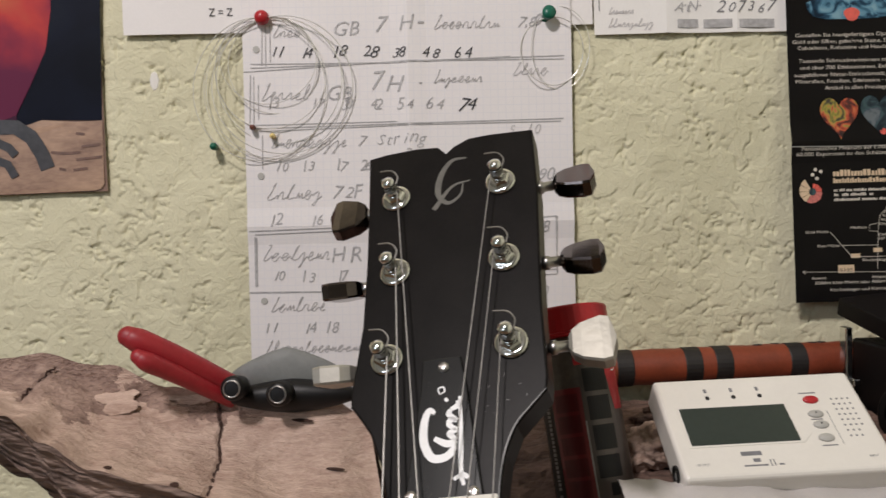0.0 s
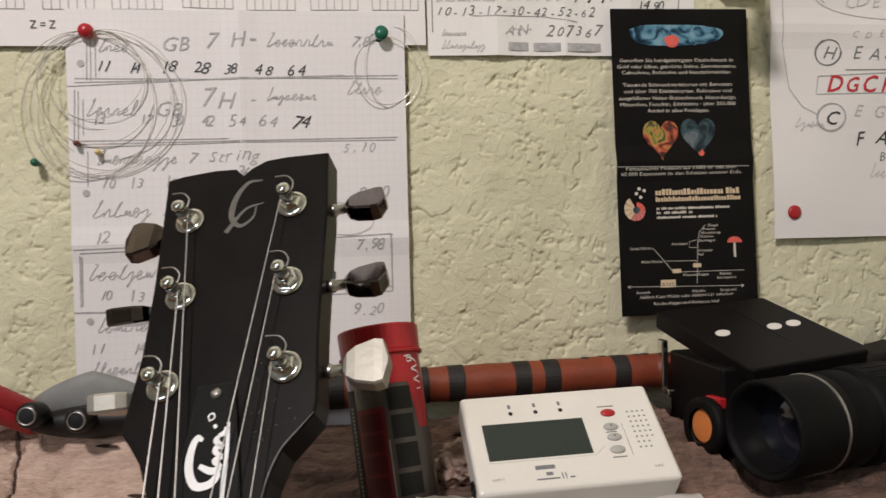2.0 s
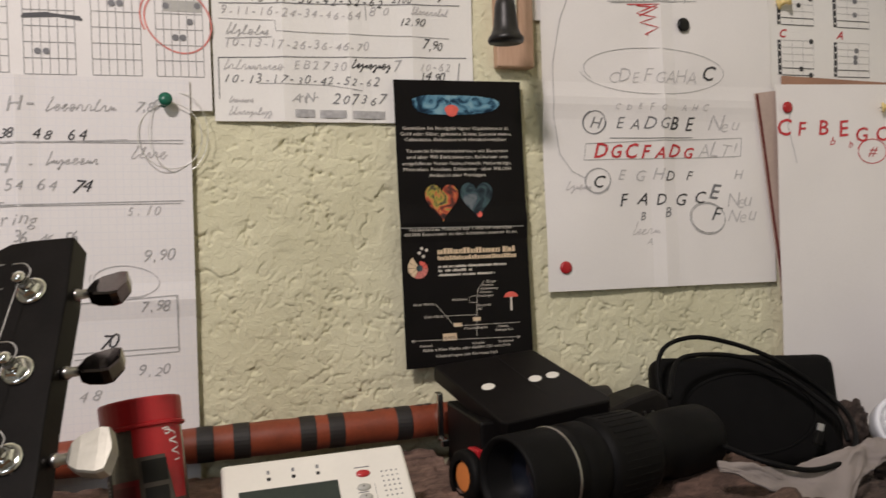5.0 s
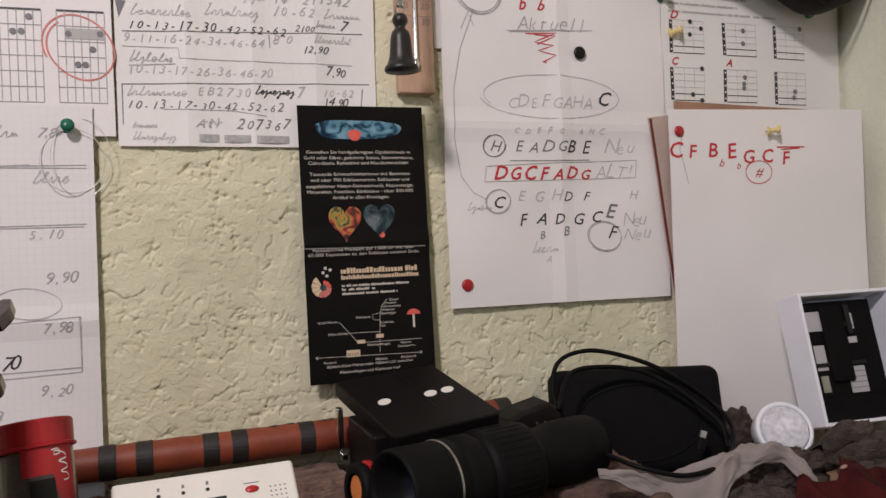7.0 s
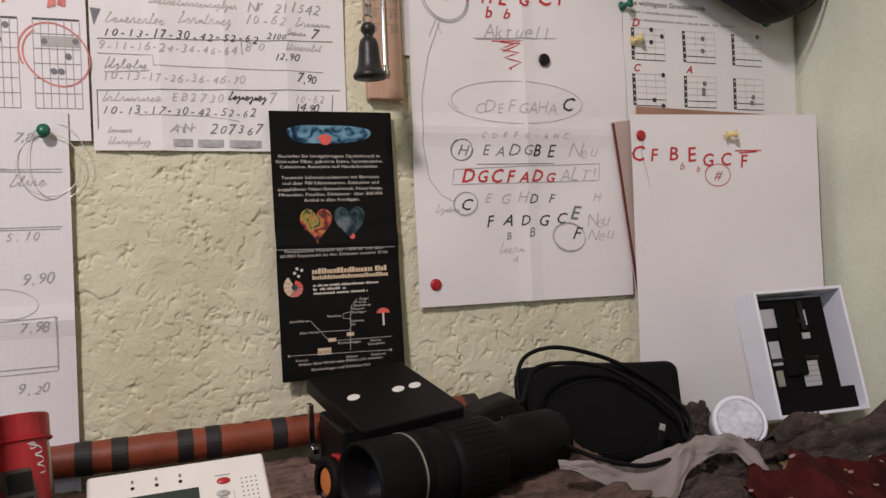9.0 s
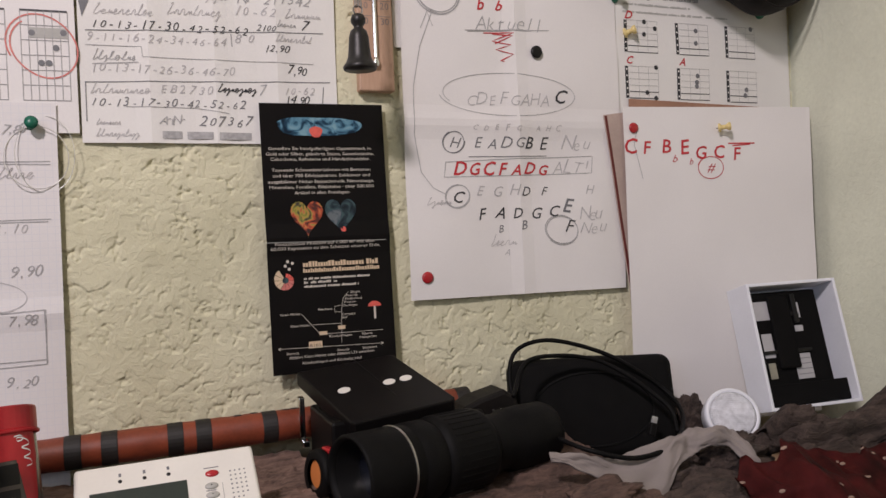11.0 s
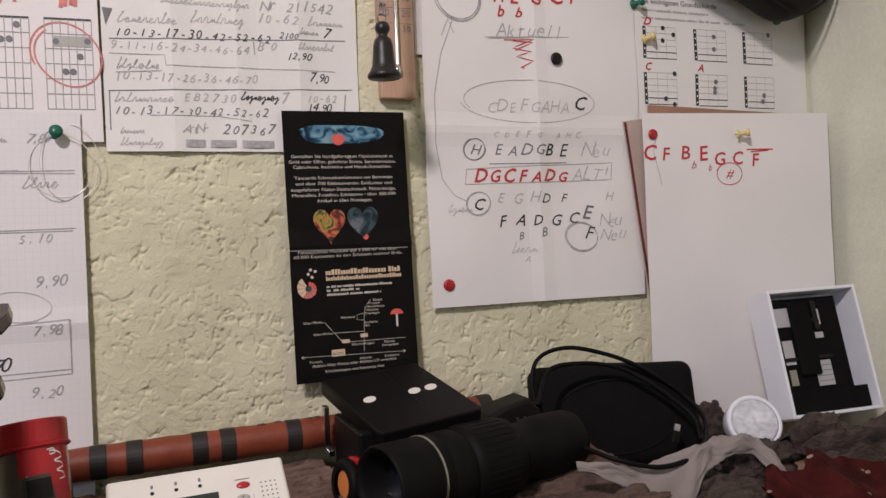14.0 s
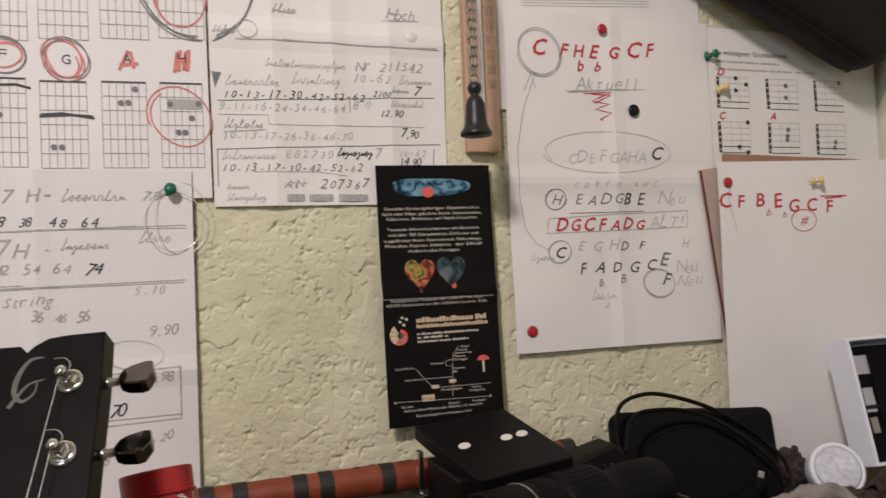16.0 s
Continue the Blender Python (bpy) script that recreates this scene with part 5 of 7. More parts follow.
chords.lines("crayon_ring", [ring(0.2832, 0.0603, 0.0213, 0.0222, 1.2, 0.09, 16)], 0.0011, M_PINK_INK)
chords.lines("crayon_ring", [ring(0.2878, 0.1543, 0.0198, 0.0225, 1.2, 0.06, 17)], 0.0012, M_PINK_INK)
bars(chords, [(0.2754, 0.2998, 0.0673)], 0.0074, M_GREY_PLASTIC, "barre_bar")
for k, (grow, wide) in enumerate(((1.0, 0.0015), (0.965, 0.0011), (1.025, 0.0009))):
    loop = ring(0.2977, 0.1702, 0.0439 * grow, 0.0488 * grow, 1.02, 0.03, 18 + 40 * k)
    for sheet, du, dv, keep in ((chords, 0.0, 0.0, lambda u: 0.120 < u < 0.304), (prices, -0.3065, 0.0053, lambda u: u > 0.3075)):
        run = []
        for u, v in loop + [(9, 9)]:
            if keep(u) and v < 0.206:
                run.append((u + du, v + dv))
            elif len(run) > 1:
                sheet.lines("pen_ring", [run], wide, M_GREY_INK)
                run = []
            else:
                run = []
typeset(chords, "Z = Z", 0.0629, 0.0110, 0.0153, 0.0073, M_INK)
write_span(prices, "Hoch", 0.1438, 0.1617, 0.1525, 0.0148, M_PENCIL)
prices.lines("pen_line", [[(0.1369, 0.1509), (0.1685, 0.1524)]], 0.0006, M_PENCIL)
prices.lines("pen_line", [[(0.0190, 0.1295), (0.0826, 0.1302), (0.1849, 0.1284)], [(0.0558, 0.1306), (0.1432, 0.1287), (0.1825, 0.1298)]], 0.0008, M_PENCIL, apart=True)
scrawl(prices, 0.0094, 0.0162, 0.1334, 0.0062, M_PENCIL, 0.0006, 19)
scrawl(prices, 0.0024, 0.0137, 0.1343, 0.0053, M_PENCIL, 0.0006, 20)
prices.lines("pen_ring", [ring(0.0282, 0.1380, 0.0078, 0.0067, 1.3, 0.05, 21)], 0.0006, M_PENCIL)
scrawl(prices, 0.0478, 0.0655, 0.1526, 0.0072, M_PENCIL, 0.0006, 22)
prices.lines("pen_line", [[(0.0487, 0.1544), (0.0632, 0.1527)]], 0.0005, M_PENCIL)
scrawl(prices, 0.0410, 0.1024, 0.1093, 0.0062, M_PALE, 0.0006, 23)
write_span(prices, "Nr 211542", 0.1164, 0.1659, 0.1092, 0.0112, M_PENCIL)
scrawl(prices, 0.0106, 0.0493, 0.0940, 0.0079, M_PALE, 0.0006, 24)
scrawl(prices, 0.0612, 0.0996, 0.0967, 0.0081, M_PALE, 0.0006, 25)
write_span(prices, "10-62", 0.1120, 0.1388, 0.0989, 0.0105, M_PALE)
scrawl(prices, 0.1492, 0.1772, 0.0990, 0.0075, M_PALE, 0.0006, 26)
write_span(prices, "10-13-17-30-42-52-62", 0.0104, 0.1175, 0.0843, 0.0087, M_INK)
write_span(prices, "2100", 0.1284, 0.1393, 0.0879, 0.0073, M_INK)
scrawl(prices, 0.1426, 0.1571, 0.0917, 0.0047, M_PENCIL, 0.0006, 27)
write_span(prices, "7", 0.1639, 0.1639, 0.0899, 0.0115, M_INK)
prices.lines("pen_line", [[(0.0048, 0.0816), (0.0809, 0.0847), (0.1796, 0.0886)]], 0.0006, M_GREY_INK)
write_span(prices, "9-11-16-24-34-46-64", 0.0071, 0.1008, 0.0742, 0.0087, M_PALE)
write_span(prices, "80", 0.1119, 0.1215, 0.0782, 0.0099, M_PALE)
prices.lines("pen_line", [[(0.1074, 0.0846), (0.1079, 0.0745)]], 0.0008, M_PENCIL)
scrawl(prices, 0.1412, 0.1694, 0.0800, 0.0056, M_PALE, 0.0006, 28)
write_span(prices, "12,90", 0.1337, 0.1490, 0.0718, 0.0080, M_INK)
prices.lines("pen_line", [[(0.0044, 0.0711), (0.0423, 0.0711), (0.0429, 0.0636), (0.0983, 0.0638), (0.1706, 0.0637)]], 0.0005, M_PENCIL)
scrawl(prices, 0.0091, 0.0367, 0.0608, 0.0070, M_PENCIL, 0.0006, 29)
prices.lines("pen_line", [[(0.0086, 0.0577), (0.0401, 0.0596)]], 0.0007, M_PENCIL)
write_span(prices, "10-13-17-26-36-46-70", 0.0093, 0.1068, 0.0520, 0.0087, M_PALE)
write_span(prices, "7,90", 0.1516, 0.1625, 0.0549, 0.0094, M_INK)
prices.lines("pen_line", [[(0.0031, 0.0442), (0.0794, 0.0467), (0.1839, 0.0497)], [(0.0035, 0.0442), (0.0034, 0.0156)], [(0.1782, 0.0458), (0.1765, 0.0288)]], 0.0006, M_GREY_INK, apart=True)
scrawl(prices, 0.0066, 0.0437, 0.0364, 0.0070, M_PALE, 0.0006, 30)
write_span(prices, "EB2730", 0.0566, 0.0898, 0.0375, 0.0095, M_PALE)
scrawl(prices, 0.0959, 0.1229, 0.0396, 0.0064, M_INK, 0.0009, 31)
write_span(prices, "7", 0.1294, 0.1294, 0.0379, 0.0106, M_PENCIL)
write_span(prices, "10-62", 0.1478, 0.1684, 0.0394, 0.0087, M_PALE)
write_span(prices, "10-13-17-30-42-52-62", 0.0076, 0.1136, 0.0268, 0.0087, M_GREY_INK)
write_span(prices, "14,90", 0.1489, 0.1637, 0.0320, 0.0087, M_INK)
prices.lines("pen_line", [[(0.0304, 0.0268), (0.0787, 0.0268), (0.1036, 0.0232)]], 0.0005, M_PENCIL)
write_span(prices, "ArtNr", 0.0555, 0.0684, 0.0140, 0.0101, M_PENCIL)
write_span(prices, "207367", 0.0835, 0.1173, 0.0133, 0.0103, M_GREY_INK)
bars(prices, [(0.0547, 0.0688, 0.0033), (0.0724, 0.0913, 0.0031), (0.0959, 0.1199, 0.0028)], 0.0056, M_PENCIL, "ink_bar")
scrawl(prices, 0.0096, 0.0256, 0.0134, 0.0043, M_PALE, 0.0006, 32)
scrawl(prices, 0.0093, 0.0382, 0.0047, 0.0052, M_PALE, 0.0006, 33)
prices.ink("ink_wedge", [(0.0009, 0.1037), (0.0080, 0.1031), (0.0030, 0.0911)], [tuple(range(3))], M_GREY_INK, 0.00035)
write_span(tuning, "C", 0.0308, 0.0308, 0.2575, 0.0178, M_RED_INK, thin=0.014)
write_span(tuning, "F", 0.0551, 0.0551, 0.2581, 0.0180, M_RED_INK, thin=0.014)
write_span(tuning, "H", 0.0708, 0.0708, 0.2589, 0.0182, M_RED_INK, thin=0.014)
write_span(tuning, "E", 0.0862, 0.0862, 0.2596, 0.0183, M_RED_INK, thin=0.014)
write_span(tuning, "G", 0.1058, 0.1058, 0.2605, 0.0185, M_RED_INK, thin=0.014)
write_span(tuning, "C", 0.1271, 0.1271, 0.2631, 0.0186, M_RED_INK, thin=0.014)
write_span(tuning, "F", 0.1451, 0.1451, 0.2639, 0.0188, M_RED_INK, thin=0.014)
write_span(tuning, "b", 0.0724, 0.0724, 0.2468, 0.0131, M_RED_INK, thin=0.014)
write_span(tuning, "b", 0.0895, 0.0895, 0.2475, 0.0132, M_RED_INK, thin=0.014)
tuning.lines("pen_ring", [ring(0.0321, 0.2611, 0.0209, 0.0200, 2.6, 0.06, 34)], 0.0008, M_PENCIL)
write_span(tuning, "Aktuell", 0.0721, 0.1275, 0.2299, 0.0188, M_PENCIL, thin=-0.016)
tuning.lines("pen_line", [[(0.0569, 0.2280), (0.1036, 0.2311), (0.1391, 0.2329)], [(0.0596, 0.2271), (0.1212, 0.2317)]], 0.0006, M_PENCIL, apart=True)
tuning.lines("red_zigzag", [[(0.0747, 0.2266), (0.1035, 0.2286), (0.0829, 0.2203), (0.1006, 0.2177), (0.0865, 0.2132), (0.1025, 0.2095), (0.0906, 0.2036), (0.0940, 0.2032)], [(0.0832, 0.2264), (0.1022, 0.2259), (0.0857, 0.2183)]], 0.0009, M_RED_INK, apart=True)
tuning.lines("pen_ring", [ring(0.0965, 0.1747, 0.0665, 0.0178, 1.05, 0.04, 35)], 0.0005, M_PENCIL)
write_span(tuning, "CDEFGAHA", 0.0601, 0.1310, 0.1648, 0.0143, M_PALE, thin=-0.016)
write_span(tuning, "C", 0.1456, 0.1456, 0.1673, 0.0179, M_INK, thin=0.006)
write_span(tuning, "CDEFG AHC", 0.0629, 0.1438, 0.1428, 0.0071, M_PALE)
tuning.lines("pen_ring", [ring(0.0436, 0.1325, 0.0099, 0.0089, 1.7, 0.05, 36)], 0.0007, M_GREY_INK)
write_span(tuning, "H", 0.0434, 0.0434, 0.1280, 0.0120, M_GREY_INK)
write_span(tuning, "EADG", 0.0652, 0.1043, 0.1273, 0.0136, M_GREY_INK)
write_span(tuning, "B", 0.1142, 0.1142, 0.1266, 0.0161, M_INK, thin=0.008)
write_span(tuning, "E", 0.1290, 0.1290, 0.1274, 0.0140, M_INK, thin=-0.004)
write_span(tuning, "Neu", 0.1534, 0.1714, 0.1262, 0.0178, M_PALE, thin=-0.016)
tuning.lines("pen_line", [[(0.0568, 0.1199), (0.0976, 0.1202), (0.1328, 0.1212)]], 0.0006, M_GREY_INK)
tuning.lines("pen_line", [[(0.0357, 0.1153), (0.1033, 0.1186), (0.1783, 0.1210), (0.1768, 0.1058), (0.1025, 0.1039), (0.0339, 0.1025), (0.0357, 0.1153)]], 0.0006, M_PENCIL)
write_span(tuning, "DGCFADG", 0.0478, 0.1273, 0.1047, 0.0148, M_RED_INK, thin=0.014)
write_span(tuning, "ALT!", 0.1432, 0.1702, 0.1056, 0.0177, M_PALE, thin=-0.016)
tuning.lines("pen_ring", [ring(0.0451, 0.0859, 0.0105, 0.0099, 2.3, 0.05, 37)], 0.0007, M_PENCIL)
write_span(tuning, "C", 0.0443, 0.0443, 0.0810, 0.0134, M_INK, thin=0.004)
write_span(tuning, "EGH", 0.0655, 0.0987, 0.0859, 0.0128, M_PALE)
write_span(tuning, "DF", 0.1100, 0.1280, 0.0854, 0.0131, M_INK, thin=-0.006)
write_span(tuning, "H", 0.1732, 0.1732, 0.0870, 0.0105, M_PALE)
write_span(tuning, "FADGC", 0.0672, 0.1360, 0.0664, 0.0142, M_INK, thin=0.002)
write_span(tuning, "E", 0.1496, 0.1496, 0.0701, 0.0177, M_GREY_INK, thin=0.01)
write_span(tuning, "B", 0.0854, 0.0854, 0.0549, 0.0100, M_GREY_INK)
write_span(tuning, "B", 0.1074, 0.1074, 0.0565, 0.0101, M_GREY_INK)
tuning.lines("pen_ring", [ring(0.1439, 0.0548, 0.0151, 0.0129, 2.2, 0.06, 38)], 0.0007, M_PENCIL)
write_span(tuning, "F", 0.1505, 0.1505, 0.0530, 0.0147, M_INK, thin=-0.004)
write_span(tuning, "Neu", 0.1675, 0.1805, 0.0633, 0.0163, M_PALE, thin=-0.016)
write_span(tuning, "Neu", 0.1668, 0.1847, 0.0514, 0.0163, M_PALE, thin=-0.016)
scrawl(tuning, 0.0751, 0.0962, 0.0429, 0.0090, M_PALE, 0.0006, 39)
write_span(tuning, "A", 0.0900, 0.0900, 0.0341, 0.0079, M_PALE)
scrawl(tuning, 0.0176, 0.0365, 0.0790, 0.0068, M_PALE, 0.0006, 40)
tuning.lines("pen_line", [[(0.0267, 0.2399), (0.0162, 0.2124), (0.0092, 0.1779), (0.0083, 0.1387), (0.0137, 0.1069), (0.0237, 0.0934), (0.0343, 0.0882)], [(0.0169, 0.2272), (0.0230, 0.2413), (0.0278, 0.2296)]], 0.0006, M_PENCIL, apart=True)
music.lines("stave_line", [[(0.0259, 0.1019), (0.1553, 0.1097)]], 0.0003, M_GREY_INK)
music.lines("stave_line", [[(0.0258, 0.0994), (0.1551, 0.1071)]], 0.0003, M_GREY_INK)
music.lines("stave_line", [[(0.0257, 0.0969), (0.1549, 0.1044)]], 0.0003, M_GREY_INK)
music.lines("stave_line", [[(0.0256, 0.0944), (0.1548, 0.1018)]], 0.0003, M_GREY_INK)
music.lines("stave_line", [[(0.0254, 0.0919), (0.1546, 0.0991)]], 0.0003, M_GREY_INK)
typeset(basics, "Die wichtigsten Grundakkorde", 0.0507, 0.2382, 0.0886, 0.0068, M_INK)
blocks(basics, 0.0083, 0.0855, 0.2310, 0.0022, M_GREY_PLASTIC, 41)
blocks(basics, 0.0079, 0.1294, 0.2238, 0.0022, M_GREY_PLASTIC, 42)
basic_grid(basics, 0.0085, 0.0456, 0.1873, 0.2170)
dot(basics, 0.0312, 0.2161, 0.0022, M_INK, "finger_dot")
dot(basics, 0.0430, 0.2104, 0.0022, M_INK, "finger_dot")
dot(basics, 0.0306, 0.2044, 0.0022, M_INK, "finger_dot")
basic_grid(basics, 0.0664, 0.1044, 0.1872, 0.2172)
dot(basics, 0.0901, 0.2109, 0.0023, M_GREY_INK, "finger_dot")
dot(basics, 0.0895, 0.1988, 0.0023, M_GREY_INK, "finger_dot")
basic_grid(basics, 0.1248, 0.1615, 0.1866, 0.2175)
dot(basics, 0.1573, 0.2162, 0.0024, M_GREY_INK, "finger_dot")
basic_grid(basics, 0.0081, 0.0447, 0.1443, 0.1740)
dot(basics, 0.0424, 0.1736, 0.0022, M_INK, "finger_dot")
dot(basics, 0.0316, 0.1498, 0.0022, M_INK, "finger_dot")
dot(basics, 0.0415, 0.1447, 0.0022, M_INK, "finger_dot")
basic_grid(basics, 0.0661, 0.1034, 0.1441, 0.1739)
dot(basics, 0.0898, 0.1672, 0.0023, M_GREY_INK, "finger_dot")
dot(basics, 0.0888, 0.1612, 0.0023, M_GREY_INK, "finger_dot")
dot(basics, 0.0886, 0.1573, 0.0023, M_GREY_INK, "finger_dot")
basic_grid(basics, 0.1246, 0.1620, 0.1433, 0.1738)
dot(basics, 0.1491, 0.1558, 0.0024, M_GREY_INK, "finger_dot")
dot(basics, 0.1474, 0.1501, 0.0024, M_GREY_INK, "finger_dot")
write_span(basics, "D", 0.0132, 0.0132, 0.2187, 0.0098, M_RED_INK, thin=0.02)
write_span(basics, "C", 0.0129, 0.0129, 0.1761, 0.0098, M_RED_INK, thin=0.02)
write_span(basics, "A", 0.0724, 0.0724, 0.1768, 0.0101, M_RED_INK, thin=0.02)
board_card.lines("edge_tape", [[(0.0012, 0.001), (0.0012, 0.282)]], 0.0028, M_MAROON_CARD)
write_span(pad, "C", 0.0052, 0.0052, 0.2533, 0.0192, M_RED_INK, thin=0.01, shear=0.12)
write_span(pad, "F", 0.0220, 0.0220, 0.2524, 0.0193, M_RED_INK, thin=0.01, shear=0.12)
write_span(pad, "B", 0.0424, 0.0424, 0.2526, 0.0194, M_RED_INK, thin=0.01, shear=0.12)
write_span(pad, "E", 0.0613, 0.0613, 0.2528, 0.0195, M_RED_INK, thin=0.01, shear=0.12)
write_span(pad, "G", 0.0773, 0.0773, 0.2482, 0.0196, M_RED_INK, thin=0.01, shear=0.12)
write_span(pad, "C", 0.0965, 0.0965, 0.2479, 0.0197, M_RED_INK, thin=0.01, shear=0.12)
write_span(pad, "F", 0.1159, 0.1159, 0.2453, 0.0198, M_RED_INK, thin=0.01, shear=0.12)
pad.lines("pen_line", [[(0.1072, 0.2615), (0.1358, 0.2615)], [(0.1118, 0.2593), (0.1309, 0.2605)]], 0.0012, M_RED_INK, apart=True)
write_span(pad, "b", 0.0500, 0.0500, 0.2441, 0.0097, M_RED_INK)
write_span(pad, "b", 0.0671, 0.0671, 0.2421, 0.0098, M_RED_INK)
pad.lines("pen_line", [[(0.0143, 0.2795), (0.0095, 0.2609), (0.0170, 0.2297)]], 0.0006, M_PENCIL)
pad.lines("pen_ring", [ring(0.0879, 0.2385, 0.0129, 0.0111, 1.1, 0.05, 41)], 0.0007, M_RED_INK)
write_span(pad, "#", 0.0871, 0.0871, 0.2354, 0.0113, M_RED_INK)
typeset(flyer, "Genießen Sie handgefertigten Opalschmuck in", 0.0464, 0.1742, 0.0821, 0.0035, M_CREAM_INK)
typeset(flyer, "Gold oder Silber, gebohrte Steine, Sammlersteine,", 0.0466, 0.1699, 0.0866, 0.0035, M_CREAM_INK)
typeset(flyer, "Cabochons, Rohsteine und Handschmeichler.", 0.0464, 0.1658, 0.0797, 0.0035, M_CREAM_INK)
typeset(flyer, "Tausende Schmuckvariationen mit Bernstein", 0.0466, 0.1573, 0.0792, 0.0035, M_CREAM_INK)
typeset(flyer, "und über 700 Edelsteinarten. Exklusiver und", 0.0467, 0.1528, 0.0778, 0.0035, M_CREAM_INK)
typeset(flyer, "ausgefallener Natur-Steinschmuck, Naturdesign,", 0.0463, 0.1481, 0.0850, 0.0035, M_CREAM_INK)
typeset(flyer, "Mineralien, Fossilien, Edelsteine · über 300.000", 0.0464, 0.1438, 0.0836, 0.0035, M_CREAM_INK)
typeset(flyer, "Artikel in allen Preislagen.", 0.0462, 0.1393, 0.0448, 0.0035, M_CREAM_INK)
typeset(flyer, "Fantastisches Museum auf 1.000 m² mit über", 0.0465, 0.0996, 0.0801, 0.0035, M_CREAM_INK)
typeset(flyer, "60.000 Exponaten zu den Schätzen unserer Erde.", 0.0467, 0.0960, 0.0876, 0.0035, M_CREAM_INK)
blocks(flyer, 0.0272, 0.0892, 0.0822, 0.0042, M_GOLD_INK, 3)
blocks(flyer, 0.0272, 0.0894, 0.0778, 0.0033, M_GOLD_INK, 8)
for k, (u1, v) in enumerate(((0.0805, 0.0722), (0.0540, 0.0692), (0.0712, 0.0660))):
    blocks(flyer, 0.0274, u1, v, 0.0019, M_CREAM_INK, 20 + k)
flyer.lines("map_line", [[(0.0048, 0.0201), (0.0887, 0.0178)], [(0.0376, 0.0290), (0.0892, 0.0286)], [(0.0239, 0.0458), (0.0376, 0.0294)], [(0.0311, 0.0368), (0.0552, 0.0363)], [(0.0545, 0.0208), (0.0561, 0.0488), (0.0574, 0.0555), (0.0622, 0.0610)], [(0.0558, 0.0507), (0.0502, 0.0496), (0.0501, 0.0457), (0.0556, 0.0453)]], 0.0003, M_CREAM_INK, apart=True)
for word, u0, u1, v in (("Graal Müritz", 0.0074, 0.0228, 0.0452), ("Klein Müritz", 0.0152, 0.0300, 0.0359), ("Neuhaus", 0.0374, 0.0484, 0.0475), ("Zingst", 0.0638, 0.0716, 0.0597), ("Prerow", 0.0605, 0.0695, 0.0571),
                        ("Ahrenshoop", 0.0588, 0.0732, 0.0546), ("Wustrow", 0.0579, 0.0678, 0.0520), ("Dierhagen", 0.0571, 0.0689, 0.0493), ("Körkwitz", 0.0562, 0.0668, 0.0424), ("Hof", 0.0562, 0.0600, 0.0398),
                        ("Klockenhagen", 0.0449, 0.0630, 0.0259), ("Ribnitz", 0.0715, 0.0800, 0.0258), ("Damgarten", 0.0694, 0.0831, 0.0232), ("Altheide", 0.0504, 0.0602, 0.0146), ("Stralsund", 0.0711, 0.0829, 0.0146), ("Rostock", 0.0110, 0.0205, 0.0150)):
    typeset(flyer, word, (u0 + u1) / 2, v, u1 - u0, 0.0026, M_CREAM_INK, name="map_word")
typeset(flyer, "Abfahrt Klein Müritz oder Abfahrt L21 zwischen", 0.0465, 0.0116, 0.0677, 0.0030, M_CREAM_INK)
typeset(flyer, "Klockenhagen und Körkwitz Hof", 0.0464, 0.0069, 0.0473, 0.0030, M_CREAM_INK)
bars(flyer, [(0.0284, 0.0390, 0.0187)], 0.0052, M_GOLD_INK, "print_bar")
bars(flyer, [(0.0371, 0.0434, 0.0283), (0.0522, 0.0581, 0.0317)], 0.0028, M_GOLD_INK, "print_bar")
typeset(flyer, "B105", 0.0337, 0.0194, 0.0087, 0.0035, M_INK)
flyer.lines("map_line", [[(0.0048, 0.0201), (0.0067, 0.0210)], [(0.0048, 0.0201), (0.0066, 0.0188)], [(0.0887, 0.0178), (0.0867, 0.0190)], [(0.0887, 0.0178), (0.0866, 0.0168)]], 0.0004, M_CREAM_INK, apart=True)
flyer.lines("fold_crease", [[(-0.0013, 0.1023), (0.0428, 0.1016), (0.0954, 0.1010)]], 0.0005, M_GREY_PLASTIC)
flyer_pictures((0.0459, 0.1929), (0.0433, 0.1885), (0.0326, 0.1212), (0.0598, 0.1223), (0.0131, 0.0726), (0.0831, 0.0449), (0.0164, 0.0842))
# poster shapes
M_NAVY = stone_print("navy_print", 14, ((0.30, (0.003, 0.004, 0.009)), (0.55, (0.006, 0.008, 0.018)), (0.80, (0.010, 0.013, 0.022))), rough=0.5)
M_GLOW = stone_print("dusk_purple_print", 12, ((0.30, (0.05, 0.018, 0.04)), (0.50, (0.14, 0.03, 0.055)), (0.75, (0.34, 0.08, 0.06))), (-0.97, 0, 3.1), 0.5)
M_SCARLET = stone_print("scarlet_print", 16, ((0.30, (0.12, 0.022, 0.055)), (0.44, (0.28, 0.035, 0.055)), (0.55, (0.46, 0.055, 0.05)), (0.80, (0.50, 0.15, 0.07))), (-0.97, 0, 3.1), 0.5, 0.4)
poster.ink("poster_sky", [(0.2539, 0.1985), (0.4124, 0.1962), (0.4069, 0.0458), (0.3686, 0.0474), (0.3285, 0.0359), (0.2460, 0.0327)], [tuple(range(6))], M_NAVY, 0.0003)
poster.ink("poster_glow", [(0.2515, 0.1486), (0.3422, 0.1038), (0.3516, 0.0710), (0.3528, 0.0477), (0.3286, 0.0388), (0.2461, 0.0353)], [tuple(range(6))], M_GLOW, 0.0005)
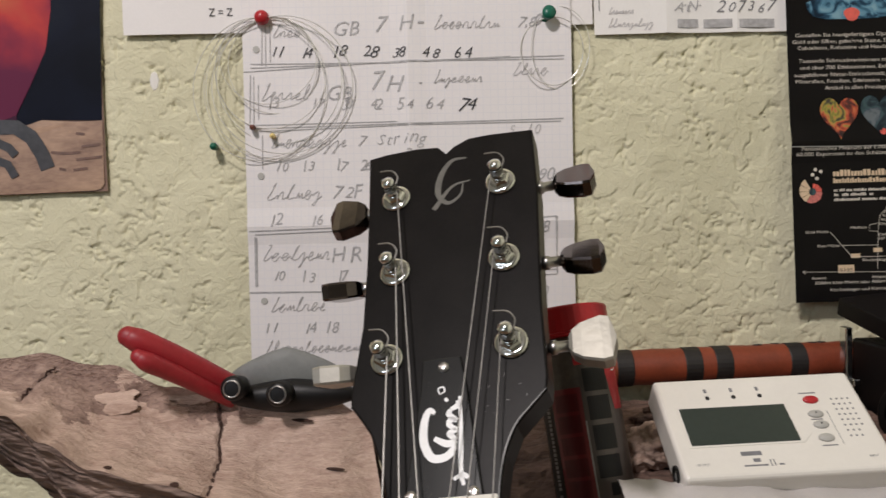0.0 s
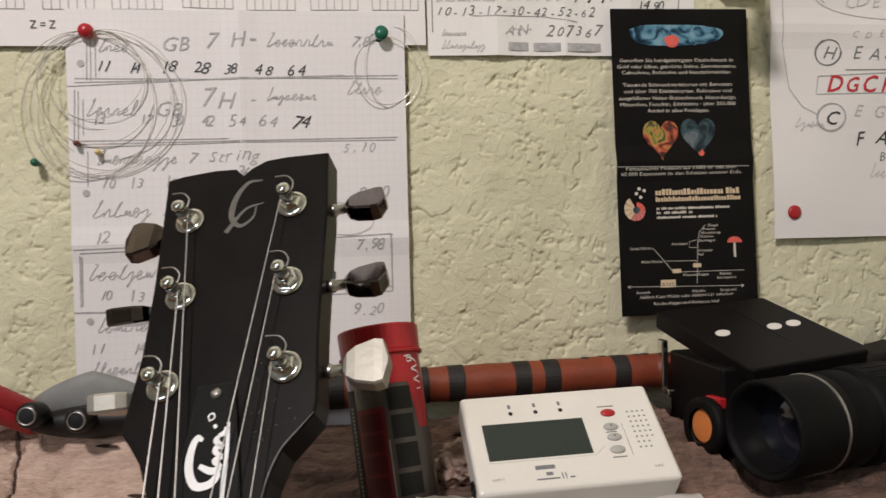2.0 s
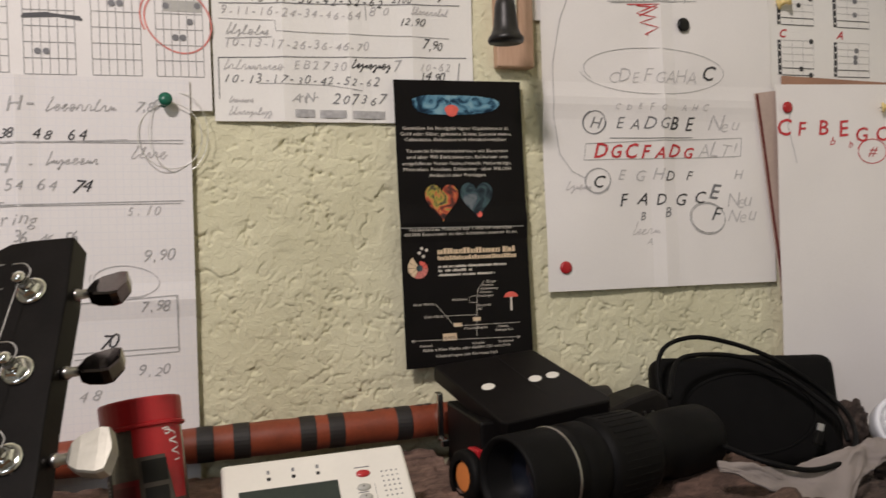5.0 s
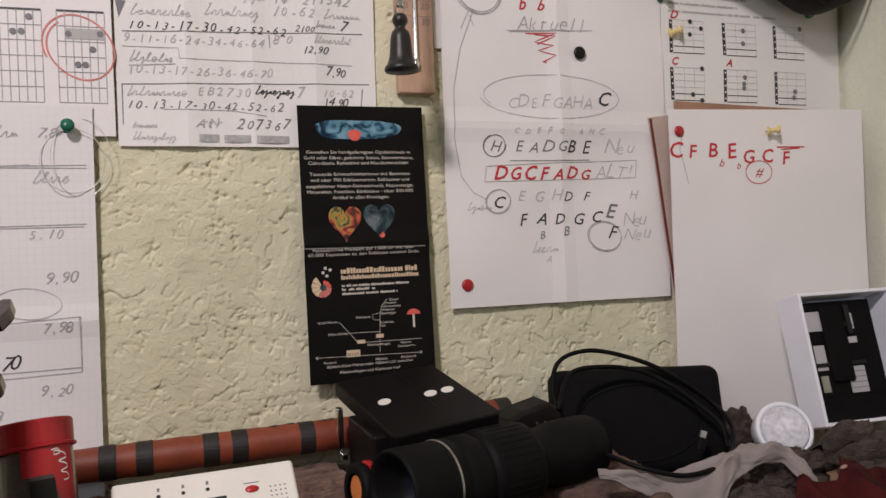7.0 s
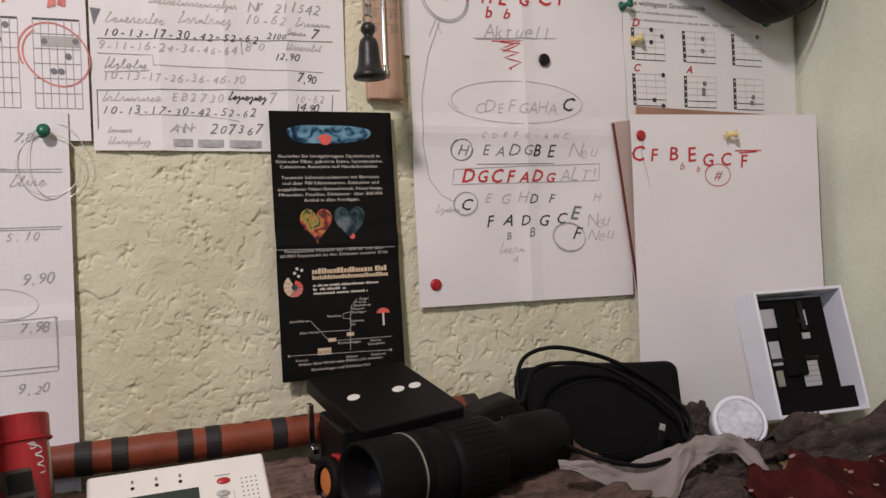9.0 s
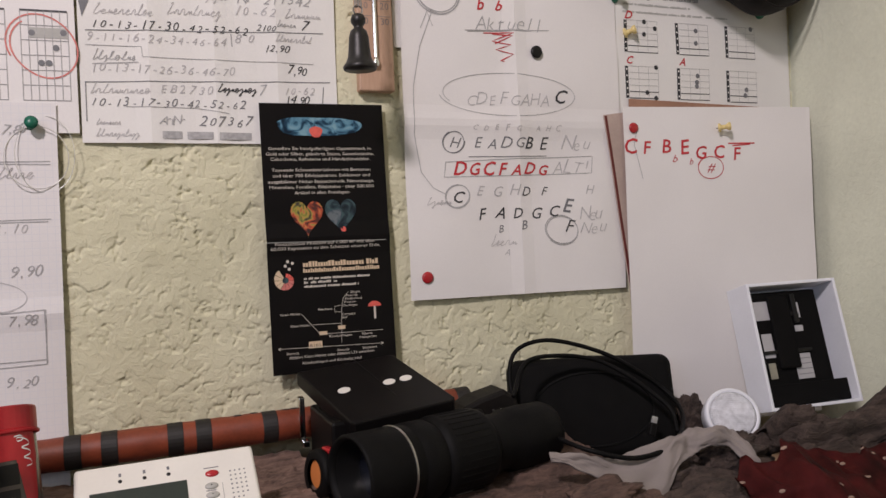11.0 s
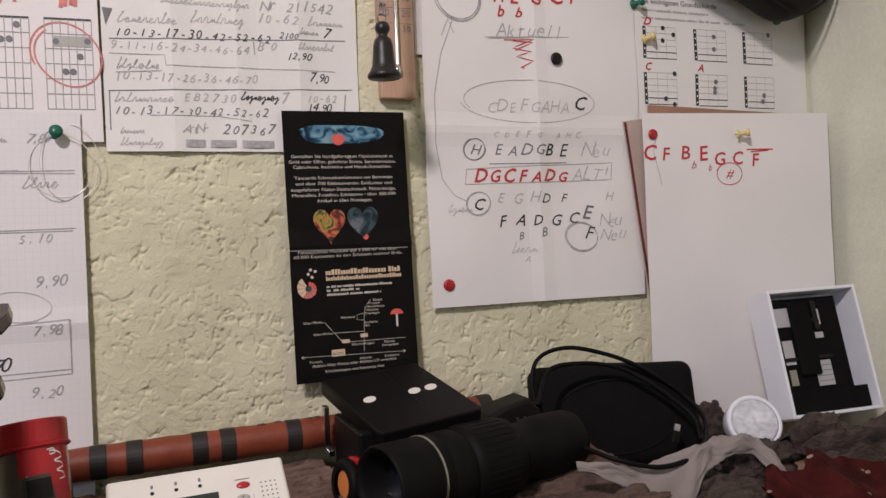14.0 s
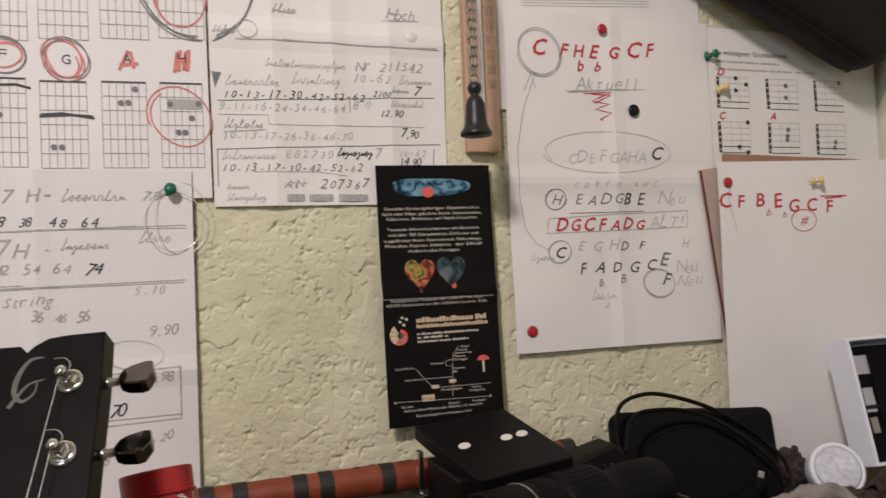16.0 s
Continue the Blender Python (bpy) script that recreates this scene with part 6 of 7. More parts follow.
poster.ink("red_shape", [(0.3248, 0.1974), (0.3819, 0.1966), (0.3780, 0.1175), (0.3734, 0.0923), (0.3631, 0.0708), (0.3526, 0.0510), (0.3434, 0.0479), (0.3257, 0.0534), (0.3201, 0.0898)], [tuple(range(9))], M_SCARLET, 0.0007)
poster.ink("sand_shape", [(0.2460, 0.0327), (0.3285, 0.0366), (0.3504, 0.0412), (0.3686, 0.0474), (0.3903, 0.0454), (0.4073, 0.0458), (0.4064, 0.0048), (0.4040, 0.0018), (0.4005, 0.0008), (0.3594, 0.0004), (0.2441, 0.0004)], [tuple(range(11))], M_SAND, 0.0009)
poster.lines("dark_shape", [[(0.3179, 0.0398), (0.3396, 0.0437), (0.3522, 0.0434), (0.3617, 0.0366), (0.3678, 0.0255), (0.3710, 0.0159)]], 0.0095, M_POSTER_DARK, proud=0.0012)
poster.lines("dark_shape", [[(0.3251, 0.0389), (0.3392, 0.0342), (0.3470, 0.0304), (0.3511, 0.0252)]], 0.0055, M_POSTER_DARK, proud=0.0012)
poster.lines("dark_shape", [[(0.3244, 0.0244), (0.3387, 0.0226), (0.3458, 0.0195), (0.3502, 0.0113)]], 0.0055, M_POSTER_DARK, proud=0.0012)
poster.lines("brown_mark", [[(0.3736, 0.0265), (0.3815, 0.0255), (0.3924, 0.0257)]], 0.0016, M_POSTER_BROWN, proud=0.0012)
poster.lines("brown_mark", [[(0.3900, 0.0381), (0.3957, 0.0373)]], 0.0016, M_POSTER_BROWN, proud=0.0012)
poster.lines("brown_mark", [[(0.3782, 0.0158), (0.3825, 0.0146)]], 0.0016, M_POSTER_BROWN, proud=0.0012)
poster.lines("brown_mark", [[(0.3872, 0.0144), (0.3963, 0.0153)]], 0.0016, M_POSTER_BROWN, proud=0.0012)
poster.lines("brown_mark", [[(0.3932, 0.0293), (0.4056, 0.0305)]], 0.0016, M_POSTER_BROWN, proud=0.0012)
poster.lines("brown_mark", [[(0.3893, 0.0210), (0.4060, 0.0224)]], 0.0016, M_POSTER_BROWN, proud=0.0012)

# ---- pins and wire coils ----
pin(-0.1087, 1.1327, M_RED_PLASTIC, "red", r=0.0048)
pin(0.0749, 1.1303, M_GREEN_PLASTIC, "dark green", r=0.0050, kind="push", tilt=(0.1, 0.15))
pin(-0.0225, 1.1252, M_WHITE_PLASTIC, "white", r=0.0050, kind="flat")
pin(-0.1423, 1.0512, M_GREEN_PLASTIC, "small green", -0.001, r=0.0026)
pin(-0.1168, 1.0627, mat("brown_plastic", (0.16, 0.05, 0.035), 0.4), "small brown", -0.002, r=0.0019)
pin(-0.1043, 1.0569, M_YELLOW_PLASTIC, "small yellow", -0.002, r=0.0019)
pin(0.4765, 1.2013, M_BLACK_PLASTIC, "black", -0.006, r=0.0056, kind="flat")
pin(0.4478, 1.2743, M_RED_PLASTIC, "red", -0.006, r=0.0046, kind="flat")
pin(0.3658, 1.0079, M_RED_PLASTIC, "red", -0.006, r=0.0050, kind="flat")
pin(0.5610, 1.2555, M_GREEN_PLASTIC, "dark green", r=0.0045, kind="push", tilt=(0.5, 0.1))
pin(0.7314, 1.2517, M_GREEN_PLASTIC, "dark green", r=0.0048, kind="push", tilt=(-0.6, 0.0))
pin(0.5711, 1.2238, M_YELLOW_PLASTIC, "yellow", r=0.0046, kind="push", tilt=(0.9, 0.3))
pin(0.5696, 1.1345, M_RED_PLASTIC, "red", -0.013, r=0.0048, kind="flat")
pin(0.6545, 1.1335, M_YELLOW_PLASTIC, "yellow", -0.027, r=0.0042, kind="push", tilt=(1.0, 0.1))
pin(0.2694, 1.2572, M_WHITE_PLASTIC, "white", r=0.0050, kind="flat")


def wire_coil(x, z, loops, label):
    """Loose loops of wire hung over a pin; each loop (dx, dz, rx, rz, dy)."""
    c = thing("wire_coil", pose(x, -0.0085, z), label, "wire coil")
    for k, (dx, dz, rx, rz, dy) in enumerate(loops):
        pts = []
        for i in range(56):
            a = 2 * math.pi * i / 56
            pts.append((dx + rx * math.cos(a), dy - 0.0025 * math.sin(2 * a + k), dz + rz * math.sin(a)))
        part("wire_loop", tube(pts, 0.00024 if k % 2 else 0.0003, 5, True), M_GLASS_STRING, c)
    return c


wire_coil(-0.1087, 1.1327, ((-0.0030, -0.0455, 0.0425, 0.0460, 0.0), (0.0075, -0.0450, 0.0440, 0.0455, -0.001), (0.0100, -0.0400, 0.0400, 0.0405, 0.001), (0.0030, -0.0270, 0.0310, 0.0280, 0.0),
                            (0.0040, -0.0350, 0.0360, 0.0360, 0.002), (0.0005, -0.0445, 0.0400, 0.0450, 0.001), (0.0120, -0.0435, 0.0452, 0.0440, -0.002), (0.0060, -0.0300, 0.0285, 0.0310, 0.001)), "coil of bright thin guitar string hung on a red pin")
wire_coil(0.0749, 1.1303, ((0.0030, -0.0225, 0.0205, 0.0220, 0.0), (0.0085, -0.0200, 0.0190, 0.0270, 0.001)), "small coil of thin string hung on a green pin")
flake = thing("paint_chip", pose(-0.1815, 0.0, 1.0955), "small pale chip where the wall paint has come off", "paint chip")
part("chip", lathe([(0.0034, 0.0), (0.0030, 0.0004), (0.0005, 0.0005)], 9, to((0, -1, 0), (0, 0.0003, 0), (0, 0, 1)) @ Matrix.Diagonal((1.9, 0.9, 1, 1))), M_WHITE_PLASTIC, flake)


# ---- thermometer and chain weight ----
thermo = thing("wall_thermometer", pose(0.3282, 0, 1.1615), "wooden wall thermometer board with glass tube", "thermometer")
part("board", boxed((-0.0149, -0.0105, 0.0), (0.0149, -0.0005, 0.2185), 0.0012), M_THERMO, thermo)
part("glass_tube", tube([(-0.001, -0.0125, 0.026), (-0.001, -0.0125, 0.20)], 0.0019, 10), M_CHROME, thermo, "thin shiny glass tube")
part("glass_bulb", lathe([(0.0005, 0.0), (0.0026, 0.002), (0.0030, 0.005), (0.0018, 0.009)], 14, pose(-0.001, -0.0125, 0.018)), M_CHROME, thermo, smooth=True)
for i, word in enumerate(("30", "20", "10", "0", "10", "20", "30")):
    z = 0.0540 + 0.0125 * i
    for side in (-0.0132, 0.0044):
        vs, fs = outline_of(word, -0.01)
        bm = bmesh.new()
        bv = [bm.verts.new((side + x * 0.0078, -0.0108, z + y * 0.0078)) for x, y in vs]
        for f in fs:
            bm.faces.new([bv[k] for k in f])
        part("scale_number", bm, M_GREY_INK, thermo)
    part("scale_mark", boxed((-0.0136, -0.0107, z + 0.0067), (0.0134, -0.0104, z + 0.0070)), M_GREY_INK, thermo)

weight = thing("chain_weight", pose(0.2987, -0.066, 1.165), "dark iron bell-shaped weight hanging on a fine steel chain", "chain weight")
part("bell", lathe([(0.0118, 0.0), (0.0124, 0.0012), (0.0120, 0.0032), (0.0104, 0.0050), (0.0086, 0.0095), (0.0078, 0.0170), (0.0073, 0.0240), (0.0060, 0.0285), (0.0036, 0.0305), (0.0034, 0.0320), (0.0052, 0.0345), (0.0056, 0.0372), (0.0044, 0.0402), (0.0018, 0.0415)], 26), mat("dark_cast_iron", (0.035, 0.033, 0.032), 0.42, 0.6, vary=0.3, scale=120, bump=0.2), weight, smooth=True)
part("eye_ring", tube([(0.0034 * math.cos(a), 0, 0.0440 + 0.0034 * math.sin(a)) for a in [2 * math.pi * i / 16 for i in range(16)]], 0.0007, 6, True), M_DULL_STEEL, weight)
link_bm = tube([(0.0016 * math.copysign(min(1, abs(1.6 * math.cos(a))), math.cos(a)), 0, 0.0046 * math.sin(a)) for a in [2 * math.pi * i / 14 for i in range(14)]], 0.0006, 5, True)
first = part("link", link_bm, M_DULL_STEEL, weight)
for strand, (x0, x1) in enumerate(((-0.0010, -0.0035), (0.0018, 0.0040))):
    for i in range(34):
        z = 0.0505 + 0.0072 * i
        ob = first if (strand == 0 and i == 0) else new("link", first.data)
        ob.parent = weight
        ob.matrix_local = pose(x0 + (x1 - x0) * i / 33, 0, z, 0, 0, 45 + 90 * (i % 2))
hook = thing("wall_hook", pose(0.2987, 0, 1.425), "dark iron wall hook that carries the chain", "hook")
part("arm", tube(spline([(0, 0.002, 0), (0, -0.04, 0.002), (0, -0.066, -0.004), (0, -0.068, 0.012)]), 0.0022, 8), M_DULL_STEEL, hook)


# ---- dark bag in the corner ----
bag = thing("leather_bag", pose(0.686, -0.036, 1.3435), "black rounded leather bag hanging in the wall corner", "bag")
bag_edge = spline([(-0.184, -0.006, 0), (-0.111, -0.044, 0), (-0.048, -0.072, 0), (-0.006, -0.093, 0), (0.020, -0.1025, 0), (0.044, -0.096, 0), (0.066, -0.080, 0), (0.080, -0.058, 0), (0.0835, -0.030, 0),
                   (0.0835, 0.05, 0), (0.070, 0.092, 0), (-0.02, 0.105, 0), (-0.12, 0.100, 0), (-0.182, 0.070, 0), (-0.195, 0.030, 0)], 8)
bm = bmesh.new()
rows = []
for i in range(17):
    d = -1 + 2 * i / 16
    k = 0.62 + 0.38 * max(0.0, 1 - abs(d) ** 2.6) ** 0.5
    row = []
    for p in bag_edge:
        q = Vector(((p.x + 0.03) * k - 0.03, 0.027 * d, p.y * k))
        q.y += 0.0015 * fbm(Vector((q.x * 30, q.z * 30, d)), 3)
        row.append(bm.verts.new(q))
    rows.append(row)
for a, b in zip(rows, rows[1:]):
    for i in range(len(a)):
        bm.faces.new((a[i], a[(i + 1) % len(a)], b[(i + 1) % len(a)], b[i]))
bm.faces.new(rows[0]), bm.faces.new(rows[-1][::-1])
bmesh.ops.recalc_face_normals(bm, faces=bm.faces[:])
M_LEATHER = mat("black_leather", (0.0095, 0.0068, 0.006), 0.6, vary=0.4, scale=50, bump=0.5, fine=500, spec=0.2)
part("bag_body", bm, M_LEATHER, bag, smooth=True)
part("seam", tube([(p.x * 0.97 - 0.0009, -0.0185, p.y * 0.985) for p in bag_edge[:70]], 0.0012, 6), M_LEATHER, bag, "raised piped seam")
part("bag_strap", tube(spline([(-0.12, 0.02, 0.095), (-0.09, 0.028, 0.15), (-0.02, 0.0315, 0.19), (0.05, 0.028, 0.15), (0.075, 0.02, 0.085)]), 0.006, 8), M_BLACK_RUBBER, bag)


# ---- driftwood, bark and root ----
def at(keys, x):
    """Smooth reading between (x, value) keys."""
    if x <= keys[0][0]:
        return keys[0][1]
    for (a, p), (b, q) in zip(keys, keys[1:]):
        if x <= b:
            t = (x - a) / (b - a)
            return p + (q - p) * t * t * (3 - 2 * t)
    return keys[-1][1]


M_PALE_WOOD = wood("pale_wood_flake", (0.64, 0.51, 0.44), (0.30, 0.21, 0.17), (1, 2, 2), 60, 0.9, 0.9, 0.002)


def driftwood():
    d = thing("driftwood_bowl", pose(0, 0, 0), "large weathered tan driftwood slab with dark cracks and bark rim", "driftwood")
    top = [(0.0, 0.928), (0.12, 0.9375), (0.25, 0.9395), (0.40, 0.9320), (0.54, 0.9200), (0.66, 0.9135), (0.78, 0.9075), (0.90, 0.9125), (1.0, 0.9010)]
    low = [(0.0, 0.945), (0.10, 0.9360), (0.23, 0.9225), (0.294, 0.9110), (0.393, 0.8990), (0.515, 0.8923), (0.65, 0.8850), (0.80, 0.8740), (1.0, 0.8650)]
    nu, nv = 190, 80
    cracks = [(0.645, 0.02, 0.014), (0.600, 0.55, 0.010)]

    def point(s, r, bark):
        xa, xb = -0.262 + 0.222 * s, -0.232 + 0.205 * s
        a, b = Vector((xa, -0.120, at(top, s))), Vector((xb, -0.198, at(low, s)))
        if bark:
            c = Vector((xb + 0.002, -0.196 + 0.02 * r, b.z)) .lerp(Vector((xb + 0.012, -0.150, max(0.833, b.z - at([(0, 0.050), (0.10, 0.053), (0.25, 0.060), (1, 0.060)], s)))), r)
            c.y -= 0.010 * math.sin(math.pi * r)
            n = abs(fbm(Vector((c.x * 24, (c.z + 0.35 * c.x) * 110, c.y * 90)), 5))
            c += Vector((0, -0.006, 0.002)) * n
            return c
        p = a.lerp(b, r)
        hollow = math.sin(math.pi * min(1, r * 0.95 + 0.03)) ** 0.8
        p += Vector((0, 0.018, -0.014)) * hollow
        n = fbm(Vector((p.x * 26, p.y * 40, p.z * 40)), 5)
        n2 = fbm(Vector((p.x * 120, p.y * 160, p.z * 160)), 3)
        edge = 1 + 4.5 * max(0, 1 - r / 0.30) * (1.25 - s)
        flake = math.floor(3 * fbm(Vector((p.x * 34, p.y * 30, p.z * 50 + 3)), 4)) / 3 * max(0, 1 - r / 0.42) * (1.1 - 0.7 * s)
        p += Vector((0, -0.35, 0.9)) * (0.0016 * n * edge + 0.0007 * n2 + 0.0022 * flake) * min(1, 0.25 + r / 0.10)
        wob = 0.006 * fbm(Vector((r * 9, 2.0, 0.5)), 3)
        for cs, c0, cw in ((0.655 - 0.045 * r, 0.03, 0.0042), (0.292 - 0.22 * r, 0.06, 0.0040)):
            dist = abs(s - cs - wob)
            if c0 < r < (0.98 if cs > 0.5 else 0.5):
                p += Vector((0, 0.5, -0.9)) * 0.0045 * max(0, 1 - dist / cw)
        return p

    def flaking(s, r):
        """True where the face has flaked to its dark weathered layer, along the upper rim."""
        n = fbm(Vector((s * 16, r * 7, 2.5)), 4)
        reach = at([(0, 0.55), (0.22, 0.58), (0.36, 0.44), (0.46, 0.28), (0.56, 0.18), (0.68, 0.05), (0.74, -0.3), (1, -0.3)], s)
        return n > 0.05 + 2.2 * (r - reach * 0.72)

    kind = [[flaking(i / nu, k / nv) for i in range(nu)] for k in range(nv)]

    def patches():
        """The connected cells of one surface kind, largest first."""
        seen, found = set(), []
        for k in range(nv):
            for i in range(nu):
                if (k, i) in seen:
                    continue
                seen.add((k, i))
                cells, edge = [], [(k, i)]
                while edge:
                    a, b = edge.pop()
                    cells.append((a, b))
                    for p, q in ((a + 1, b), (a - 1, b), (a, b + 1), (a, b - 1)):
                        if 0 <= p < nv and 0 <= q < nu and (p, q) not in seen and kind[p][q] == kind[a][b]:
                            seen.add((p, q))
                            edge.append((p, q))
                found.append(cells)
        return sorted(found, key=len, reverse=True)

    for cells in patches():
        if len(cells) < 150:
            for k, i in cells:
                kind[k][i] = not kind[k][i]
    spots = [[point(i / nu, k / nv, False) for i in range(nu + 1)] for k in range(nv + 1)]
    for cells in patches():
        rim = kind[cells[0][0]][cells[0][1]]
        bm, made = bmesh.new(), {}
        for k, i in cells:
            ring_of = []
            for p, q in ((k, i), (k + 1, i), (k + 1, i + 1), (k, i + 1)):
                if (p, q) not in made:
                    made[p, q] = bm.verts.new(spots[p][q])
                ring_of.append(made[p, q])
            bm.faces.new(ring_of)
        part("weathered_rim" if rim else "wood_face", bm, M_RIM if rim else M_DRIFT, d, smooth=True)
    bm = bmesh.new()
    g = [[bm.verts.new(point(i / nu, k / nv, True)) for i in range(nu + 1)] for k in range(nv + 1)]
    for k in range(nv):
        for i in range(nu):
            bm.faces.new((g[k][i], g[k + 1][i], g[k + 1][i + 1], g[k][i + 1]))
    part("bark_rim", bm, M_BARK_RIM, d, smooth=True)
    bm = bmesh.new()
    rows = []
    for i in range(61):
        s = i / 60
        a, b = point(s, 0, False), point(s, 1, True)
        rows.append([bm.verts.new(p) for p in (a, a + Vector((0.002, 0.012, -0.012)), Vector((a.x + 0.004, -0.10, min(a.z - 0.03, max(0.868, b.z)))), b)])
    for p, q in zip(rows, rows[1:]):
        for k in range(3):
            bm.faces.new((p[k], q[k], q[k + 1], p[k + 1]))
    part("back_side", bm, M_BARK, d, smooth=True)
    # dark crack fillings
    for s0, s1, r0, r1, w in ((0.655, 0.612, 0.03, 0.97, 0.0011), (0.279, 0.187, 0.07, 0.48, 0.0010)):
        bm = bmesh.new()
        prev = None
        for i in range(40):
            r = r0 + (r1 - r0) * i / 39
            s = s0 + (s1 - s0) * i / 39 + 0.006 * fbm(Vector((r * 9, 2.0, 0.5)), 3) + 0.004 * noise.noise(Vector((r * 30, s0 * 9, 0)))
            p = point(min(max(s, 0), 1), r, False) + Vector((0, -0.0022, 0.0020))
            k = w * (0.55 + 0.6 * abs(noise.noise(Vector((r * 17, 1, s0)))))
            pair = (bm.verts.new(p + Vector((-k, 0, 0))), bm.verts.new(p + Vector((k, 0, 0))))
            if prev:
                bm.faces.new((prev[0], pair[0], pair[1], prev[1]))
            prev = pair
        part("crack", bm, M_CRACK, d)
    rng = random.Random(21)
    for s, r, w, h, mt in ((0.415, 0.19, 0.012, 0.009, M_DRIFT), (0.60, 0.05, 0.012, 0.0045, M_PALE_WOOD)):
        p = point(s, r, False)
        bm = bmesh.new()
        bmesh.ops.create_icosphere(bm, subdivisions=4, radius=1)
        for v in bm.verts:
            k = 1 + 0.55 * fbm(Vector((v.co.x * 1.8, v.co.y * 1.8, s * 40)), 4)
            v.co = Vector((v.co.x * w * k, v.co.y * h * k, v.co.z * 0.0004 * (1 + 0.6 * fbm(v.co * 3 + Vector((0, 0, s * 9)), 3))))
        bm.transform(to((0, -0.62, 0.78), p + Vector((0, -0.0006, 0.0008)), (1, 0, rng.uniform(-0.5, 0.1))))
        part("wood_flake", bm, mt, d)
    for s, r, w, h in ((0.84, 0.14, 0.006, 0.0012), (0.90, 0.48, 0.005, 0.0010), (0.93, 0.78, 0.004, 0.0010), (0.56, 0.93, 0.0022, 0.0016), (0.42, 0.9, 0.002, 0.0012)):
        p = point(s, r, False)
        part("knot_hole", lathe([(1.0, 0.0), (0.7, 0.0004), (0.05, 0.0005)], 10, to((0, -0.55, 0.83), p + Vector((0, -0.0006, 0.0008)), (1, 0, -0.25)) @ Matrix.Diagonal((w, h, 1, 1))), M_CRACK, d)
    return d


driftwood()


def bark_slab(name, x0, x1, y0, y1, height, seed, label, material, step=0.0028, rough=0.006, z_low=0.8295):
    """A rough slab of bark lying on the shelf; height(x, y) is its upper side."""
    s = thing(name, pose((x0 + x1) / 2, (y0 + y1) / 2, z_low), label, "bark")
    base = Vector(((x0 + x1) / 2, (y0 + y1) / 2, z_low))
    nx, ny = int((x1 - x0) / step), int((y1 - y0) / step)
    bm = bmesh.new()
    g = []
    for k in range(ny + 1):
        row = []
        for i in range(nx + 1):
            x, y = x0 + (x1 - x0) * i / nx, y0 + (y1 - y0) * k / ny
            n = fbm(Vector((x * 14, y * 38, seed)), 5)
            ledge = math.floor((n + 0.4 * fbm(Vector((x * 40, y * 60, seed + 4)), 3)) * 3) / 3
            e = min(i, nx - i, k, ny - k) / 4
            h = height(x, y) + rough * (0.5 * n + 0.5 * ledge) + 0.0012 * fbm(Vector((x * 150, y * 220, seed)), 3)
            z = z_low + 0.001 + (h - z_low) * min(1, e ** 0.6) if e < 1 else h
            row.append(bm.verts.new(Vector((x + 0.004 * noise.noise(Vector((y * 60, seed, x * 10))), y, max(z, z_low + 0.001))) - base))
        g.append(row)
    for k in range(ny):
        for i in range(nx):
            bm.faces.new((g[k][i], g[k][i + 1], g[k + 1][i + 1], g[k + 1][i]))
    rim = [g[0][i] for i in range(nx + 1)] + [g[k][nx] for k in range(1, ny + 1)] + [g[ny][i] for i in range(nx - 1, -1, -1)] + [g[k][0] for k in range(ny - 1, 0, -1)]
    low = [bm.verts.new((v.co.x, v.co.y, 0.0005)) for v in rim]
    for i in range(len(rim)):
        j = (i + 1) % len(rim)
        bm.faces.new((rim[j], rim[i], low[i], low[j]))
    part("bark_top", bm, material, s, smooth=False)
    return s


def rise(x, y):
    t = min(1, max(0, (y + 0.17) / 0.10))
    return 0.8625 + 0.0185 * t * t * (3 - 2 * t)


bark_slab("bark_slab", -0.028, 0.262, -0.235, -0.006, rise, 2.0, "rough reddish-brown bark slab lying on the shelf", M_BARK_WARM)
bark_slab("bark_slab", 0.255, 0.470, -0.225, -0.006, lambda x, y: rise(x, y) - 0.0005, 7.0, "flaky pinkish-brown bark slab under the monocular", M_BARK)
bark_slab("bark_slab", 0.462, 0.600, -0.215, -0.02, lambda x, y: 0.852 + 0.012 * math.exp(-((x - 0.515) / 0.03) ** 2 - ((y + 0.15) / 0.04) ** 2), 11.0, "grey-brown bark slab beside the folded cloth", M_ROOT)
bark_slab("bark_chunk", 0.112, 0.192, -0.165, -0.122, lambda x, y: 0.8665 + 0.026 * (y + 0.172) / 0.042, 15.0, "small bark chunk that props up the tuner", M_BARK_WARM, 0.0025, 0.002, 0.858)


def lump(name, x, y, z, rx, ry, rz, seed, material, label, category="bark", turn=0.0, rough=0.30):
    ob = thing(name, pose(x, y, z, 0, 0, turn), label, category)
    bm = bmesh.new()
    bmesh.ops.create_icosphere(bm, subdivisions=5, radius=1)
    for v in bm.verts:
        n = fbm(Vector((v.co.x * 1.1, v.co.y * 2.4, v.co.z * 2.4)) + Vector((seed, 0, 0)), 5)
        r = abs(fbm(Vector((v.co.x * 2.0, v.co.y * 6, v.co.z * 6)) + Vector((0, seed, 0)), 3))
        k = 1 + rough * n - rough * 0.5 * r
        v.co = Vector((v.co.x * rx * k, v.co.y * ry * k, v.co.z * rz * k))
    part("wood", bm, material, ob, smooth=True)
    return ob


